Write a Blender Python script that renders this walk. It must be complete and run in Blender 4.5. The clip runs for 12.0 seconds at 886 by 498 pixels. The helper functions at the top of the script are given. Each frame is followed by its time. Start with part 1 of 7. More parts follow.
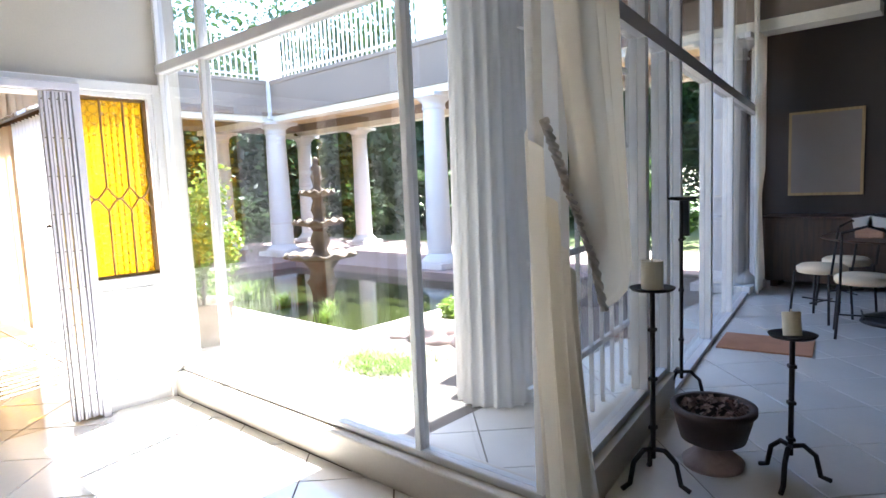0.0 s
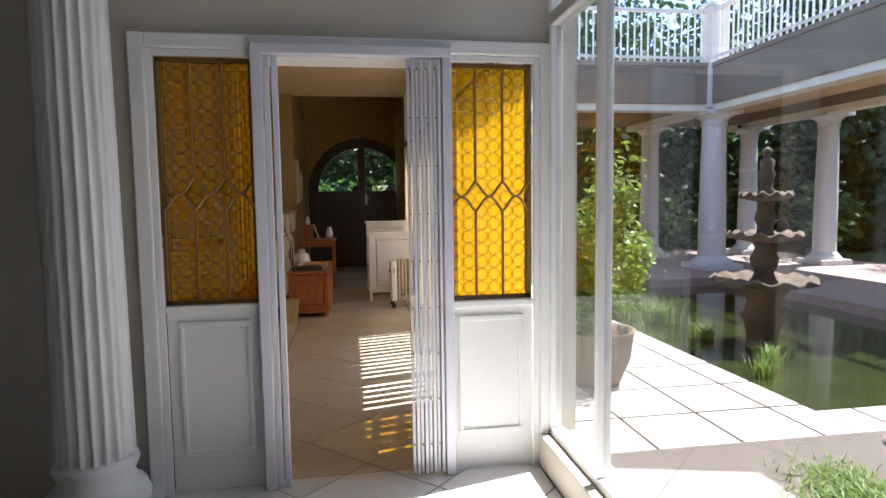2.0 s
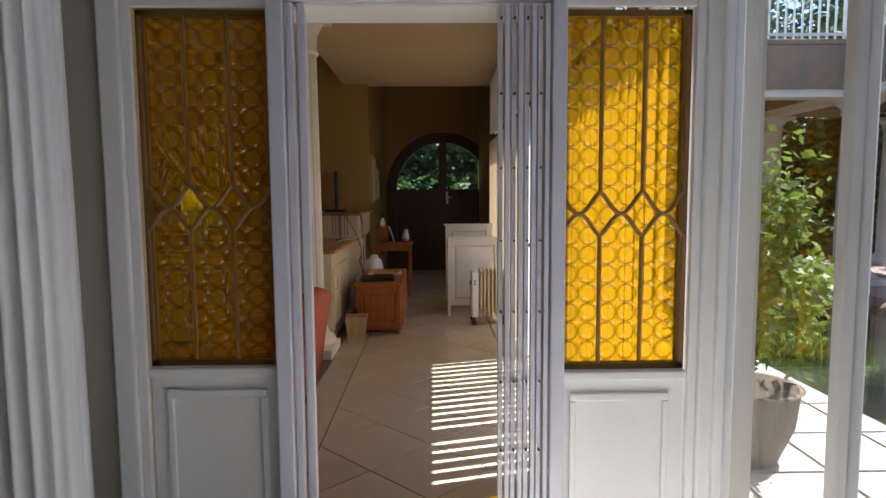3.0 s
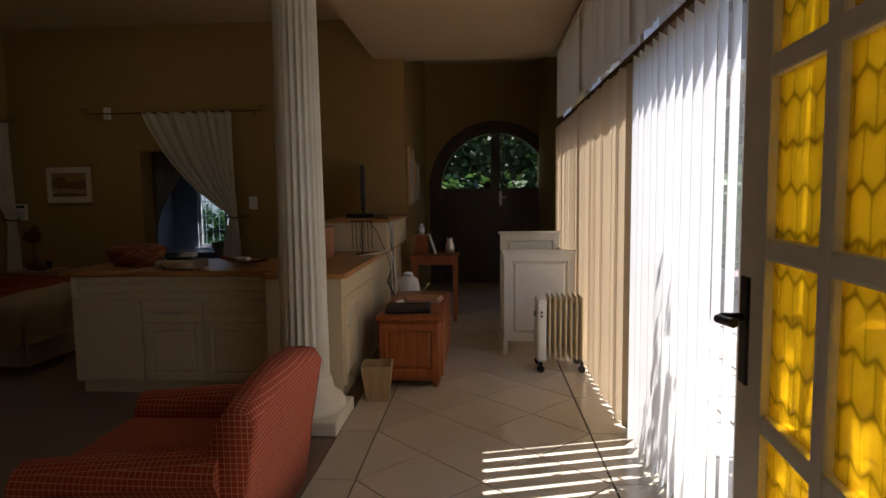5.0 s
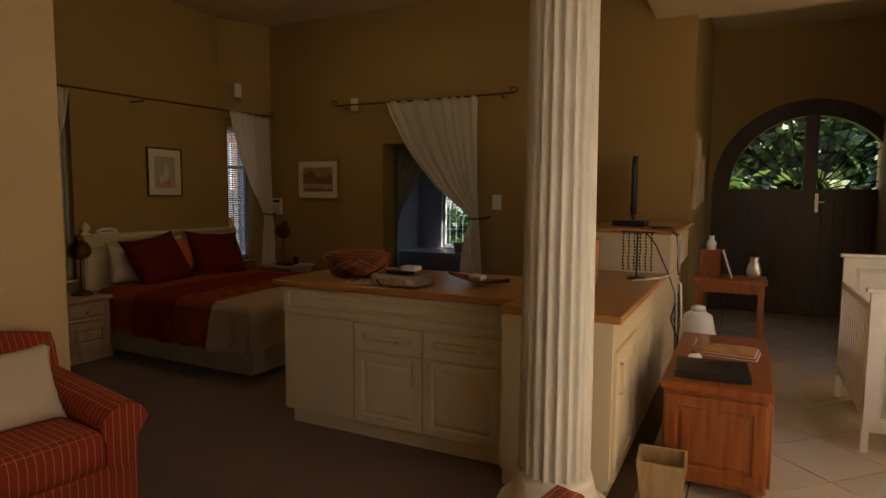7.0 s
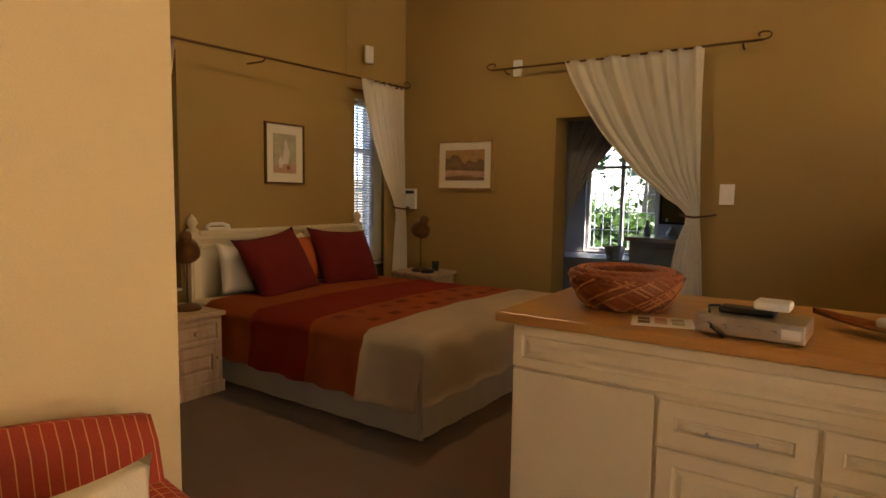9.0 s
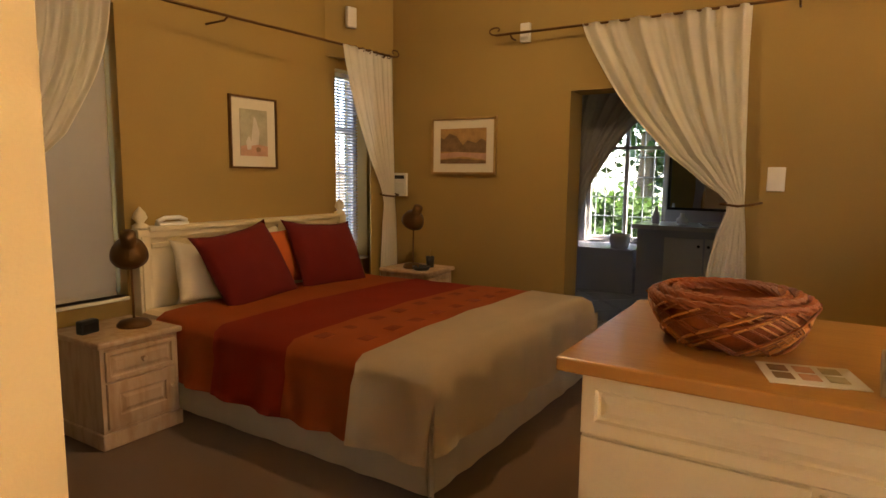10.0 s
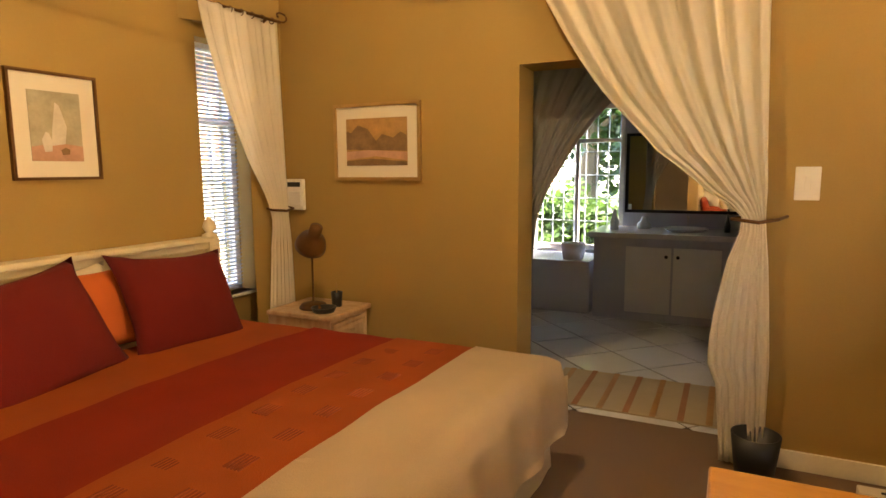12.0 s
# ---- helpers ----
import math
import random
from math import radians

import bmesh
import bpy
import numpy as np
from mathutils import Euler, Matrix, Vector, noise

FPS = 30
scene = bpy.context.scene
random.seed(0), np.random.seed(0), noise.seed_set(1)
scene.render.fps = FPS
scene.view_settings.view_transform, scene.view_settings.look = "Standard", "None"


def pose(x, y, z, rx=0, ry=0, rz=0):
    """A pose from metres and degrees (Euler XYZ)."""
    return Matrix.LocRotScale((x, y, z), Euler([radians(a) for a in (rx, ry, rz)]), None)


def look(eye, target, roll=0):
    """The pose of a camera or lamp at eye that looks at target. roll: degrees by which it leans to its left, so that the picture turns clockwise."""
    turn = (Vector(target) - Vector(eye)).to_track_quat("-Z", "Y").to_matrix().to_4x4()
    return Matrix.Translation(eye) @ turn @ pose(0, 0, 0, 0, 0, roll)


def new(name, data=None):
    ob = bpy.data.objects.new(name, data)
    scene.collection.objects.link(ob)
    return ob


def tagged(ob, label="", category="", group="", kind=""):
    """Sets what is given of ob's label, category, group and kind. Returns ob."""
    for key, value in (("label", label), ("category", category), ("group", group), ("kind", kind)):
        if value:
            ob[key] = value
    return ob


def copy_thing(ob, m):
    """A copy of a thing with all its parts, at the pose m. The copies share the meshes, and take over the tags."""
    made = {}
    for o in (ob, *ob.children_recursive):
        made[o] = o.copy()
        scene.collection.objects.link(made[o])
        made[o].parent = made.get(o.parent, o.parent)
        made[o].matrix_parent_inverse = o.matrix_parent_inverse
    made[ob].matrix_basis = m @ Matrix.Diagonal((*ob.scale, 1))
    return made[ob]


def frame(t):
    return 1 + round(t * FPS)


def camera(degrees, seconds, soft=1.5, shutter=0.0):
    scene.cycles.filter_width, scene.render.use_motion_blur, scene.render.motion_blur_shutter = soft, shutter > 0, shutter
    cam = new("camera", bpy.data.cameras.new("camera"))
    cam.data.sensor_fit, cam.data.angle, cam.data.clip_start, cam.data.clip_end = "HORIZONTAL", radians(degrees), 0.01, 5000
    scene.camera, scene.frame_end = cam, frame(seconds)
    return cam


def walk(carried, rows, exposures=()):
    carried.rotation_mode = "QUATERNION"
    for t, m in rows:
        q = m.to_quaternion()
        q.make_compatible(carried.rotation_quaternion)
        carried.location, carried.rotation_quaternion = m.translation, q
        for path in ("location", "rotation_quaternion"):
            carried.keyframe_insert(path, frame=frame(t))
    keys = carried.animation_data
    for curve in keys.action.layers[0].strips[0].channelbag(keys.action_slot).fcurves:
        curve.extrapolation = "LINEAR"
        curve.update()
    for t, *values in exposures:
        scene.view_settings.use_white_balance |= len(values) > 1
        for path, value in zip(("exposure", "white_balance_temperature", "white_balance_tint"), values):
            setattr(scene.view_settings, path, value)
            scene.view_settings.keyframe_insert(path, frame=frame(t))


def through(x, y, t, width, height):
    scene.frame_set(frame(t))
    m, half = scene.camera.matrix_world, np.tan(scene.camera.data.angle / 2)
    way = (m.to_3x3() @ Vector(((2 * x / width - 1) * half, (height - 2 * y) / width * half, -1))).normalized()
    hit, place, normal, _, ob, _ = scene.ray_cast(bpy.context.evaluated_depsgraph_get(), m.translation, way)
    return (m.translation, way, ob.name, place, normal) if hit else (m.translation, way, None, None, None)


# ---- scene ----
cam = camera(72.8, 12.0)
PATH = [
    (0, (0.592, 0.385, 1.328), (-0.738, 1.864, 1.123), -2.4),
    (0.5, (0.376, 0.687, 1.331), (-1.218, 1.879, 1.137), -2.2),
    (1, (0.154, 0.971, 1.324), (-1.665, 1.783, 1.149), -1.9),
    (1.5, (-0.201, 1.107, 1.334), (-2.119, 1.649, 1.164), -1.2),
    (2, (-0.627, 1.191, 1.328), (-2.597, 1.5, 1.164), -0.8),
    (2.5, (-1.118, 1.242, 1.367), (-3.106, 1.37, 1.194), -0.6),
    (3, (-1.575, 1.267, 1.401), (-3.567, 1.304, 1.224), -0.4),
    (4.8, (-3.137, 1.265, 1.4), (-5.128, 1.189, 1.226), -0.7),
    (5, (-3.277, 1.263, 1.401), (-5.265, 1.133, 1.226), -0.7),
    (5.5, (-3.634, 1.199, 1.412), (-5.606, 0.911, 1.235), -0.5),
    (6, (-3.971, 1.12, 1.4), (-5.905, 0.64, 1.226), -0.4),
    (6.5, (-4.263, 1.043, 1.421), (-6.116, 0.311, 1.244), -0.0),
    (7, (-4.555, 0.813, 1.411), (-6.336, -0.08, 1.235), 0.4),
    (7.4, (-4.787, 0.623, 1.397), (-6.506, -0.385, 1.229), 0.7),
    (7.5, (-4.832, 0.545, 1.385), (-6.558, -0.449, 1.209), 0.8),
    (7.7, (-4.924, 0.363, 1.373), (-6.635, -0.658, 1.206), 0.8),
    (8.3, (-4.99, -0.22, 1.347), (-6.68, -1.28, 1.165), 0.8),
    (8.7, (-5.19, -0.53, 1.335), (-6.86, -1.62, 1.15), 0.8),
    (9.3, (-5.613, -0.853, 1.322), (-7.259, -1.973, 1.125), 0.8),
    (9.5, (-5.68, -0.947, 1.338), (-7.323, -2.064, 1.112), 0.6),
    (10, (-5.93, -1.222, 1.35), (-7.623, -2.261, 1.108), 0.6),
    (10.5, (-6.306, -1.442, 1.384), (-8.033, -2.42, 1.132), 0.3),
    (11, (-6.668, -1.613, 1.385), (-8.413, -2.557, 1.13), 0.0),
    (11.5, (-6.949, -1.717, 1.399), (-8.72, -2.61, 1.143), -0.0),
    (12, (-7.089, -1.739, 1.422), (-8.878, -2.594, 1.161), -0.4),
]
EXPOSURES = [(0.0, 3.9, 5900, 11), (0.5, 3.45, 5950, 12), (1.0, 3.2, 5950, 12), (1.5, 2.7, 5950, 12), (3.0, 1.85, 5950, 12), (4.8, 1.42, 5950, 12), (5.6, 1.28, 6100, 12), (6.5, 1.65, 6900, 14), (7.0, 2.42, 7500, 14), (7.5, 3.0, 7800, 14), (9.4, 4.3, 8200, 14), (10.2, 4.75, 9000, 16), (11.0, 5.1, 9400, 17), (11.5, 5.3, 9400, 17), (12.0, 5.55, 9300, 15)]
walk(cam, [(t, look(eye, target, roll)) for t, eye, target, roll in PATH], EXPOSURES)


# ---- light ----
SUN_DIR = Vector((0.26, -1.0, -2.2)).normalized()
world = bpy.data.worlds.new("sky")
scene.world = world
world.use_nodes = True
wn = world.node_tree.nodes
sky = wn.new("ShaderNodeTexSky")
sky.sky_type = "NISHITA"
sky.sun_disc = False
sky.sun_elevation = math.asin(-SUN_DIR.z)
sky.sun_rotation = math.atan2(-SUN_DIR.x, -SUN_DIR.y)
wn["Background"].inputs[1].default_value = 0.15
world.node_tree.links.new(sky.outputs[0], wn["Background"].inputs[0])
sun = new("sun", bpy.data.lights.new("sun", "SUN"))
sun.data.energy, sun.data.angle, sun.data.color = 5.0, radians(0.5), (1.0, 0.95, 0.87)
sun.matrix_world = look((0, 0, 10), Vector((0, 0, 10)) + SUN_DIR)


spot = new("spot_lamp", bpy.data.lights.new("spot_lamp", "SPOT"))
spot.data.energy, spot.data.color, spot.data.spot_size, spot.data.spot_blend, spot.data.shadow_soft_size = 0.5, (1.0, 0.78, 0.5), radians(150), 0.8, 0.05
spot.matrix_world = look((-8.6, -2.76, 3.26), (-8.6, -2.75, 0))


# ---- materials ----
def surface(name, col, rough=0.6, vary=0.12, scale=4.0, fine=60.0, bump=0.15, metal=0.0, per_object=0.0, stretch=(1, 1, 1), sheen=0.0):
    """A painted, woven or stony surface: two scales of tone and a fine relief."""
    m = bpy.data.materials.new(name)
    m.use_nodes = True
    nt = m.node_tree
    n, ln = nt.nodes, nt.links
    b = n["Principled BSDF"]
    b.inputs["Roughness"].default_value = rough
    b.inputs["Metallic"].default_value = metal
    if sheen:
        b.inputs["Sheen Weight"].default_value = sheen
    co = n.new("ShaderNodeTexCoord")
    mp = n.new("ShaderNodeMapping")
    mp.inputs["Scale"].default_value = stretch
    ln.new(co.outputs["Object"], mp.inputs[0])
    big, small = n.new("ShaderNodeTexNoise"), n.new("ShaderNodeTexNoise")
    big.inputs["Scale"].default_value, small.inputs["Scale"].default_value = scale, fine
    big.inputs["Detail"].default_value, small.inputs["Detail"].default_value = 4, 3
    ln.new(mp.outputs[0], big.inputs["Vector"])
    ln.new(mp.outputs[0], small.inputs["Vector"])
    add = n.new("ShaderNodeMath")
    add.operation = "MULTIPLY_ADD"
    ln.new(small.outputs["Fac"], add.inputs[0])
    add.inputs[1].default_value = 0.4
    ln.new(big.outputs["Fac"], add.inputs[2])
    ramp = n.new("ShaderNodeMapRange")
    ramp.inputs["From Min"].default_value, ramp.inputs["From Max"].default_value = 0.35, 1.05
    ramp.inputs["To Min"].default_value, ramp.inputs["To Max"].default_value = 1 - vary, 1 + vary
    ln.new(add.outputs[0], ramp.inputs["Value"])
    last = ramp.outputs[0]
    if per_object:
        info = n.new("ShaderNodeObjectInfo")
        r2 = n.new("ShaderNodeMapRange")
        r2.inputs["To Min"].default_value, r2.inputs["To Max"].default_value = 1 - per_object, 1 + per_object
        ln.new(info.outputs["Random"], r2.inputs["Value"])
        mul = n.new("ShaderNodeMath")
        mul.operation = "MULTIPLY"
        ln.new(last, mul.inputs[0])
        ln.new(r2.outputs[0], mul.inputs[1])
        last = mul.outputs[0]
    mix = n.new("ShaderNodeVectorMath")
    mix.operation = "SCALE"
    mix.inputs[0].default_value = col
    ln.new(last, mix.inputs["Scale"])
    ln.new(mix.outputs[0], b.inputs["Base Color"])
    if bump:
        bp = n.new("ShaderNodeBump")
        bp.inputs["Strength"].default_value, bp.inputs["Distance"].default_value = bump, 0.01
        ln.new(small.outputs["Fac"], bp.inputs["Height"])
        ln.new(bp.outputs[0], b.inputs["Normal"])
    return m


def glass(name, tint=(1, 1, 1), gloss=0.06):
    m = bpy.data.materials.new(name)
    m.use_nodes = True
    n, ln = m.node_tree.nodes, m.node_tree.links
    n.remove(n["Principled BSDF"])
    t, g, f, x = n.new("ShaderNodeBsdfTransparent"), n.new("ShaderNodeBsdfGlossy"), n.new("ShaderNodeLayerWeight"), n.new("ShaderNodeMixShader")
    t.inputs[0].default_value = (*tint, 1)
    g.inputs["Roughness"].default_value = 0.01
    f.inputs[0].default_value = 0.12
    q = n.new("ShaderNodeMapRange")
    q.inputs["To Min"].default_value, q.inputs["To Max"].default_value = gloss * 0.5, 0.6
    ln.new(f.outputs["Facing"], q.inputs["Value"])
    ln.new(q.outputs[0], x.inputs[0])
    ln.new(t.outputs[0], x.inputs[1])
    ln.new(g.outputs[0], x.inputs[2])
    ln.new(x.outputs[0], n["Material Output"].inputs[0])
    return m


def amber_glass(name, joint=0.5, clear=0.6, rounds=False, col_in=(0.95, 0.66, 0.03), col_clear=(0.96, 0.74, 0.06)):
    """Hammered yellow glass with rows of pressed rounds, that scatters light through."""
    m = bpy.data.materials.new(name)
    m.use_nodes = True
    n, ln = m.node_tree.nodes, m.node_tree.links
    n.remove(n["Principled BSDF"])
    co, sep = n.new("ShaderNodeTexCoord"), n.new("ShaderNodeSeparateXYZ")
    ln.new(co.outputs["Object"], sep.inputs[0])

    def op(kind, a, b=None):
        k = n.new("ShaderNodeMath")
        k.operation = kind
        for i, v in enumerate((a, b)):
            if isinstance(v, (int, float)):
                k.inputs[i].default_value = v
            elif v is not None:
                ln.new(v, k.inputs[i])
        return k.outputs[0]

    wob = n.new("ShaderNodeTexNoise")
    wob.inputs["Scale"].default_value = 9
    ln.new(co.outputs["Object"], wob.inputs["Vector"])
    u = op("ADD", op("ADD", sep.outputs["X"], sep.outputs["Y"]), op("MULTIPLY", wob.outputs["Fac"], 0.012))
    row = op("ADD", op("DIVIDE", sep.outputs["Z"], 0.074), op("MULTIPLY", op("COSINE", op("MULTIPLY", u, 2 * math.pi / 0.055)), 0.09))
    saw = op("FRACT", row)
    shift = op("MULTIPLY", op("MODULO", op("FLOOR", row), 2.0), 0.5)
    col = op("ABSOLUTE", op("SUBTRACT", op("FRACT", op("ADD", op("DIVIDE", u, 0.055), shift)), 0.5))
    edge = op("SMOOTH_MAX", op("MULTIPLY", op("ABSOLUTE", op("SUBTRACT", saw, 0.5)), 2.0), op("MULTIPLY", col, 1.9))
    if rounds:
        fz = op("SUBTRACT", op("FRACT", op("DIVIDE", sep.outputs["Z"], 0.062)), 0.5)
        fu = op("SUBTRACT", op("FRACT", op("DIVIDE", u, 0.062)), 0.5)
        away = op("SQRT", op("ADD", op("MULTIPLY", fz, fz), op("MULTIPLY", fu, fu)))
        edge = op("SUBTRACT", 1.0, op("MULTIPLY", op("ABSOLUTE", op("SUBTRACT", away, 0.46)), 3.0))
    ramp = n.new("ShaderNodeMapRange")
    ramp.inputs["From Min"].default_value, ramp.inputs["From Max"].default_value = 0.8, 1.0
    ramp.inputs["To Min"].default_value, ramp.inputs["To Max"].default_value = 1.0, joint
    ln.new(edge, ramp.inputs["Value"])
    height = op("SUBTRACT", 1.0, op("POWER", edge, 3.0))
    sc = n.new("ShaderNodeVectorMath")
    sc.operation = "SCALE"
    sc.inputs[0].default_value = col_in
    ln.new(ramp.outputs[0], sc.inputs["Scale"])
    bp = n.new("ShaderNodeBump")
    bp.inputs["Strength"].default_value, bp.inputs["Distance"].default_value = 0.6, 0.02
    ln.new(height, bp.inputs["Height"])
    t, tr, g = n.new("ShaderNodeBsdfTranslucent"), n.new("ShaderNodeBsdfTransparent"), n.new("ShaderNodeBsdfGlossy")
    ln.new(sc.outputs[0], t.inputs[0])
    tint = n.new("ShaderNodeVectorMath")
    tint.operation = "SCALE"
    tint.inputs[0].default_value = col_clear
    ln.new(ramp.outputs[0], tint.inputs["Scale"])
    ln.new(tint.outputs[0], tr.inputs[0])
    g.inputs["Roughness"].default_value = 0.15
    for s in (t, g):
        ln.new(bp.outputs[0], s.inputs["Normal"])
    x, y = n.new("ShaderNodeMixShader"), n.new("ShaderNodeMixShader")
    y.inputs[0].default_value = 0.05
    x.inputs[0].default_value = clear
    ln.new(t.outputs[0], x.inputs[1])
    ln.new(tr.outputs[0], x.inputs[2])
    ln.new(x.outputs[0], y.inputs[1])
    ln.new(g.outputs[0], y.inputs[2])
    ln.new(y.outputs[0], n["Material Output"].inputs[0])
    return m


def cloth(name, col, through=0.35, rough=0.9, weave=220.0):
    """Thin fabric: part of the light passes."""
    m = surface(name, col, rough, 0.08, 3.0, weave, 0.2)
    n, ln = m.node_tree.nodes, m.node_tree.links
    b = n["Principled BSDF"]
    t, x = n.new("ShaderNodeBsdfTranslucent"), n.new("ShaderNodeMixShader")
    t.inputs[0].default_value = (*col, 1)
    x.inputs[0].default_value = through
    ln.new(b.outputs[0], x.inputs[1])
    ln.new(t.outputs[0], x.inputs[2])
    ln.new(x.outputs[0], n["Material Output"].inputs[0])
    return m


def checked(name, base, line, cell, width=0.12, rough=0.9, both=True):
    """Woven upholstery with thin pale lines, on the generated plane of each face."""
    m = surface(name, base, rough, 0.15, 5.0, 180.0, 0.3)
    n, ln = m.node_tree.nodes, m.node_tree.links
    b = n["Principled BSDF"]
    old = b.inputs["Base Color"].links[0].from_socket
    co, sep = n.new("ShaderNodeTexCoord"), n.new("ShaderNodeSeparateXYZ")
    ln.new(co.outputs["Object"], sep.inputs[0])
    geo, sepn = n.new("ShaderNodeNewGeometry"), n.new("ShaderNodeSeparateXYZ")
    ln.new(geo.outputs["True Normal"], sepn.inputs[0])
    total = None
    for axis in ("X", "Y", "Z") if both else ("X", "Y"):
        div, fr, lt = n.new("ShaderNodeMath"), n.new("ShaderNodeMath"), n.new("ShaderNodeMath")
        div.operation, fr.operation, lt.operation = "DIVIDE", "FRACT", "LESS_THAN"
        ln.new(sep.outputs[axis], div.inputs[0])
        div.inputs[1].default_value = cell
        ln.new(div.outputs[0], fr.inputs[0])
        ln.new(fr.outputs[0], lt.inputs[0])
        lt.inputs[1].default_value = width
        ab, l2, mu = n.new("ShaderNodeMath"), n.new("ShaderNodeMath"), n.new("ShaderNodeMath")
        ab.operation, l2.operation, mu.operation = "ABSOLUTE", "LESS_THAN", "MULTIPLY"
        ln.new(sepn.outputs[axis], ab.inputs[0])
        ln.new(ab.outputs[0], l2.inputs[0])
        l2.inputs[1].default_value = 0.75
        ln.new(lt.outputs[0], mu.inputs[0])
        ln.new(l2.outputs[0], mu.inputs[1])
        if total is None:
            total = mu.outputs[0]
        else:
            mx = n.new("ShaderNodeMath")
            mx.operation = "MAXIMUM"
            ln.new(total, mx.inputs[0])
            ln.new(mu.outputs[0], mx.inputs[1])
            total = mx.outputs[0]
    mixc = n.new("ShaderNodeMix")
    mixc.data_type = "RGBA"
    ln.new(total, mixc.inputs["Factor"])
    ln.new(old, mixc.inputs["A"])
    mixc.inputs["B"].default_value = (*line, 1)
    ln.new(mixc.outputs["Result"], b.inputs["Base Color"])
    return m


def grain(name, col, dark, rough=0.35, axis=(1, 12, 12), size=3.0):
    """Wood with long grain."""
    m = surface(name, col, rough, 0.1, 3.0, 70.0, 0.08)
    n, ln = m.node_tree.nodes, m.node_tree.links
    b = n["Principled BSDF"]
    old = b.inputs["Base Color"].links[0].from_socket
    co, mp, no = n.new("ShaderNodeTexCoord"), n.new("ShaderNodeMapping"), n.new("ShaderNodeTexNoise")
    ln.new(co.outputs["Object"], mp.inputs[0])
    mp.inputs["Scale"].default_value = axis
    no.inputs["Scale"].default_value, no.inputs["Detail"].default_value = size, 6
    ln.new(mp.outputs[0], no.inputs["Vector"])
    mr = n.new("ShaderNodeMapRange")
    mr.inputs["From Min"].default_value, mr.inputs["From Max"].default_value = 0.42, 0.68
    ln.new(no.outputs["Fac"], mr.inputs["Value"])
    mixc = n.new("ShaderNodeMix")
    mixc.data_type = "RGBA"
    ln.new(mr.outputs[0], mixc.inputs["Factor"])
    ln.new(old, mixc.inputs["A"])
    mixc.inputs["B"].default_value = (*dark, 1)
    ln.new(mixc.outputs["Result"], b.inputs["Base Color"])
    return m


WALL_GREY = surface("wall_paint_stone", (0.6, 0.56, 0.48), 0.75, 0.06, 1.5, 120, 0.08)
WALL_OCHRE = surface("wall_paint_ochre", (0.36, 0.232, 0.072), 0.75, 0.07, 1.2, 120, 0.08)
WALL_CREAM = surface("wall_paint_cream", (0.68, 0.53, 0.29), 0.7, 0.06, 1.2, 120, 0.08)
# Taupe lowered nearly to black to carry the dining area's dimness.
WALL_DIMMED = surface("wall_taupe_dimmed", (0.065, 0.05, 0.042), 0.75, 0.07, 1.2, 120, 0.08)
CEIL_WHITE = surface("ceiling_paint_white", (0.82, 0.8, 0.76), 0.85, 0.04, 1.0, 90, 0.06)
CEIL = surface("ceiling_paint", (0.58, 0.43, 0.25), 0.85, 0.04, 1.0, 90, 0.06)
RENDER_OUT = surface("render_beige", (0.22, 0.178, 0.145), 0.85, 0.1, 1.2, 60, 0.25)
WHITE = surface("white_paint", (0.87, 0.87, 0.86), 0.4, 0.05, 3, 80, 0.06)
# Darker copy of WHITE, lowered so the courtyard reads less bright beside the entry.
WHITE_OUT = surface("outdoor_white_dimmed", (0.66, 0.64, 0.62), 0.7, 0.1, 2.5, 60, 0.15)
WHITE_COOL = surface("white_gate_enamel", (0.74, 0.74, 0.82), 0.35, 0.05, 5, 80, 0.05)
WHITE_WORN = surface("white_worn_paint", (0.78, 0.74, 0.63), 0.45, 0.1, 6, 50, 0.1)
CREAM_PAINT = surface("cream_cabinet_paint", (0.72, 0.62, 0.42), 0.4, 0.05, 3, 80, 0.05)
ALU = surface("window_frame_grey", (0.6, 0.6, 0.6), 0.35, 0.05, 5, 90, 0.03)
TILE = surface("ceramic_tile", (0.68, 0.655, 0.61), 0.1, 0.06, 2.5, 30, 0.03, per_object=0.05)
TILE_WARM = surface("cream_ceramic_tile", (0.56, 0.48, 0.37), 0.1, 0.08, 2.5, 30, 0.03, per_object=0.06)
# Pale tile with a slight blue of the window light in its colour.
TILE_BATH = surface("polished_bathroom_tile", (0.74, 0.74, 0.78), 0.035, 0.05, 2.5, 12, 0.02, per_object=0.05)
GROUT = surface("grout", (0.1, 0.08, 0.065), 0.9, 0.2, 10, 120, 0.2)
CURB = surface("stone_curb", (0.55, 0.5, 0.42), 0.6, 0.1, 4, 60, 0.15)
CARPET = surface("carpet", (0.17, 0.094, 0.044), 0.98, 0.16, 2.0, 300, 0.6, sheen=0.2)
PAVE = surface("terrace_paving", (0.38, 0.335, 0.295), 0.8, 0.12, 2.0, 40, 0.2, per_object=0.1)
PAVE_DARK = surface("gallery_paving", (0.3, 0.22, 0.2), 0.7, 0.15, 2.0, 40, 0.2)
GRASS = surface("lawn", (0.1, 0.13, 0.04), 0.95, 0.35, 1.5, 80, 0.6)
WATER = surface("pond_water", (0.022, 0.028, 0.008), 0.07, 0.4, 2.0, 9, 0.1)
STONE = surface("fountain_stone", (0.1, 0.07, 0.045), 0.85, 0.35, 7, 60, 0.4)
ROCK = surface("rock", (0.36, 0.28, 0.26), 0.9, 0.25, 5, 30, 0.6)
TERRACOTTA = surface("terracotta", (0.42, 0.2, 0.11), 0.85, 0.15, 6, 60, 0.2)
LEAF = cloth("leaf", (0.055, 0.11, 0.022), 0.4, 0.5, 30)
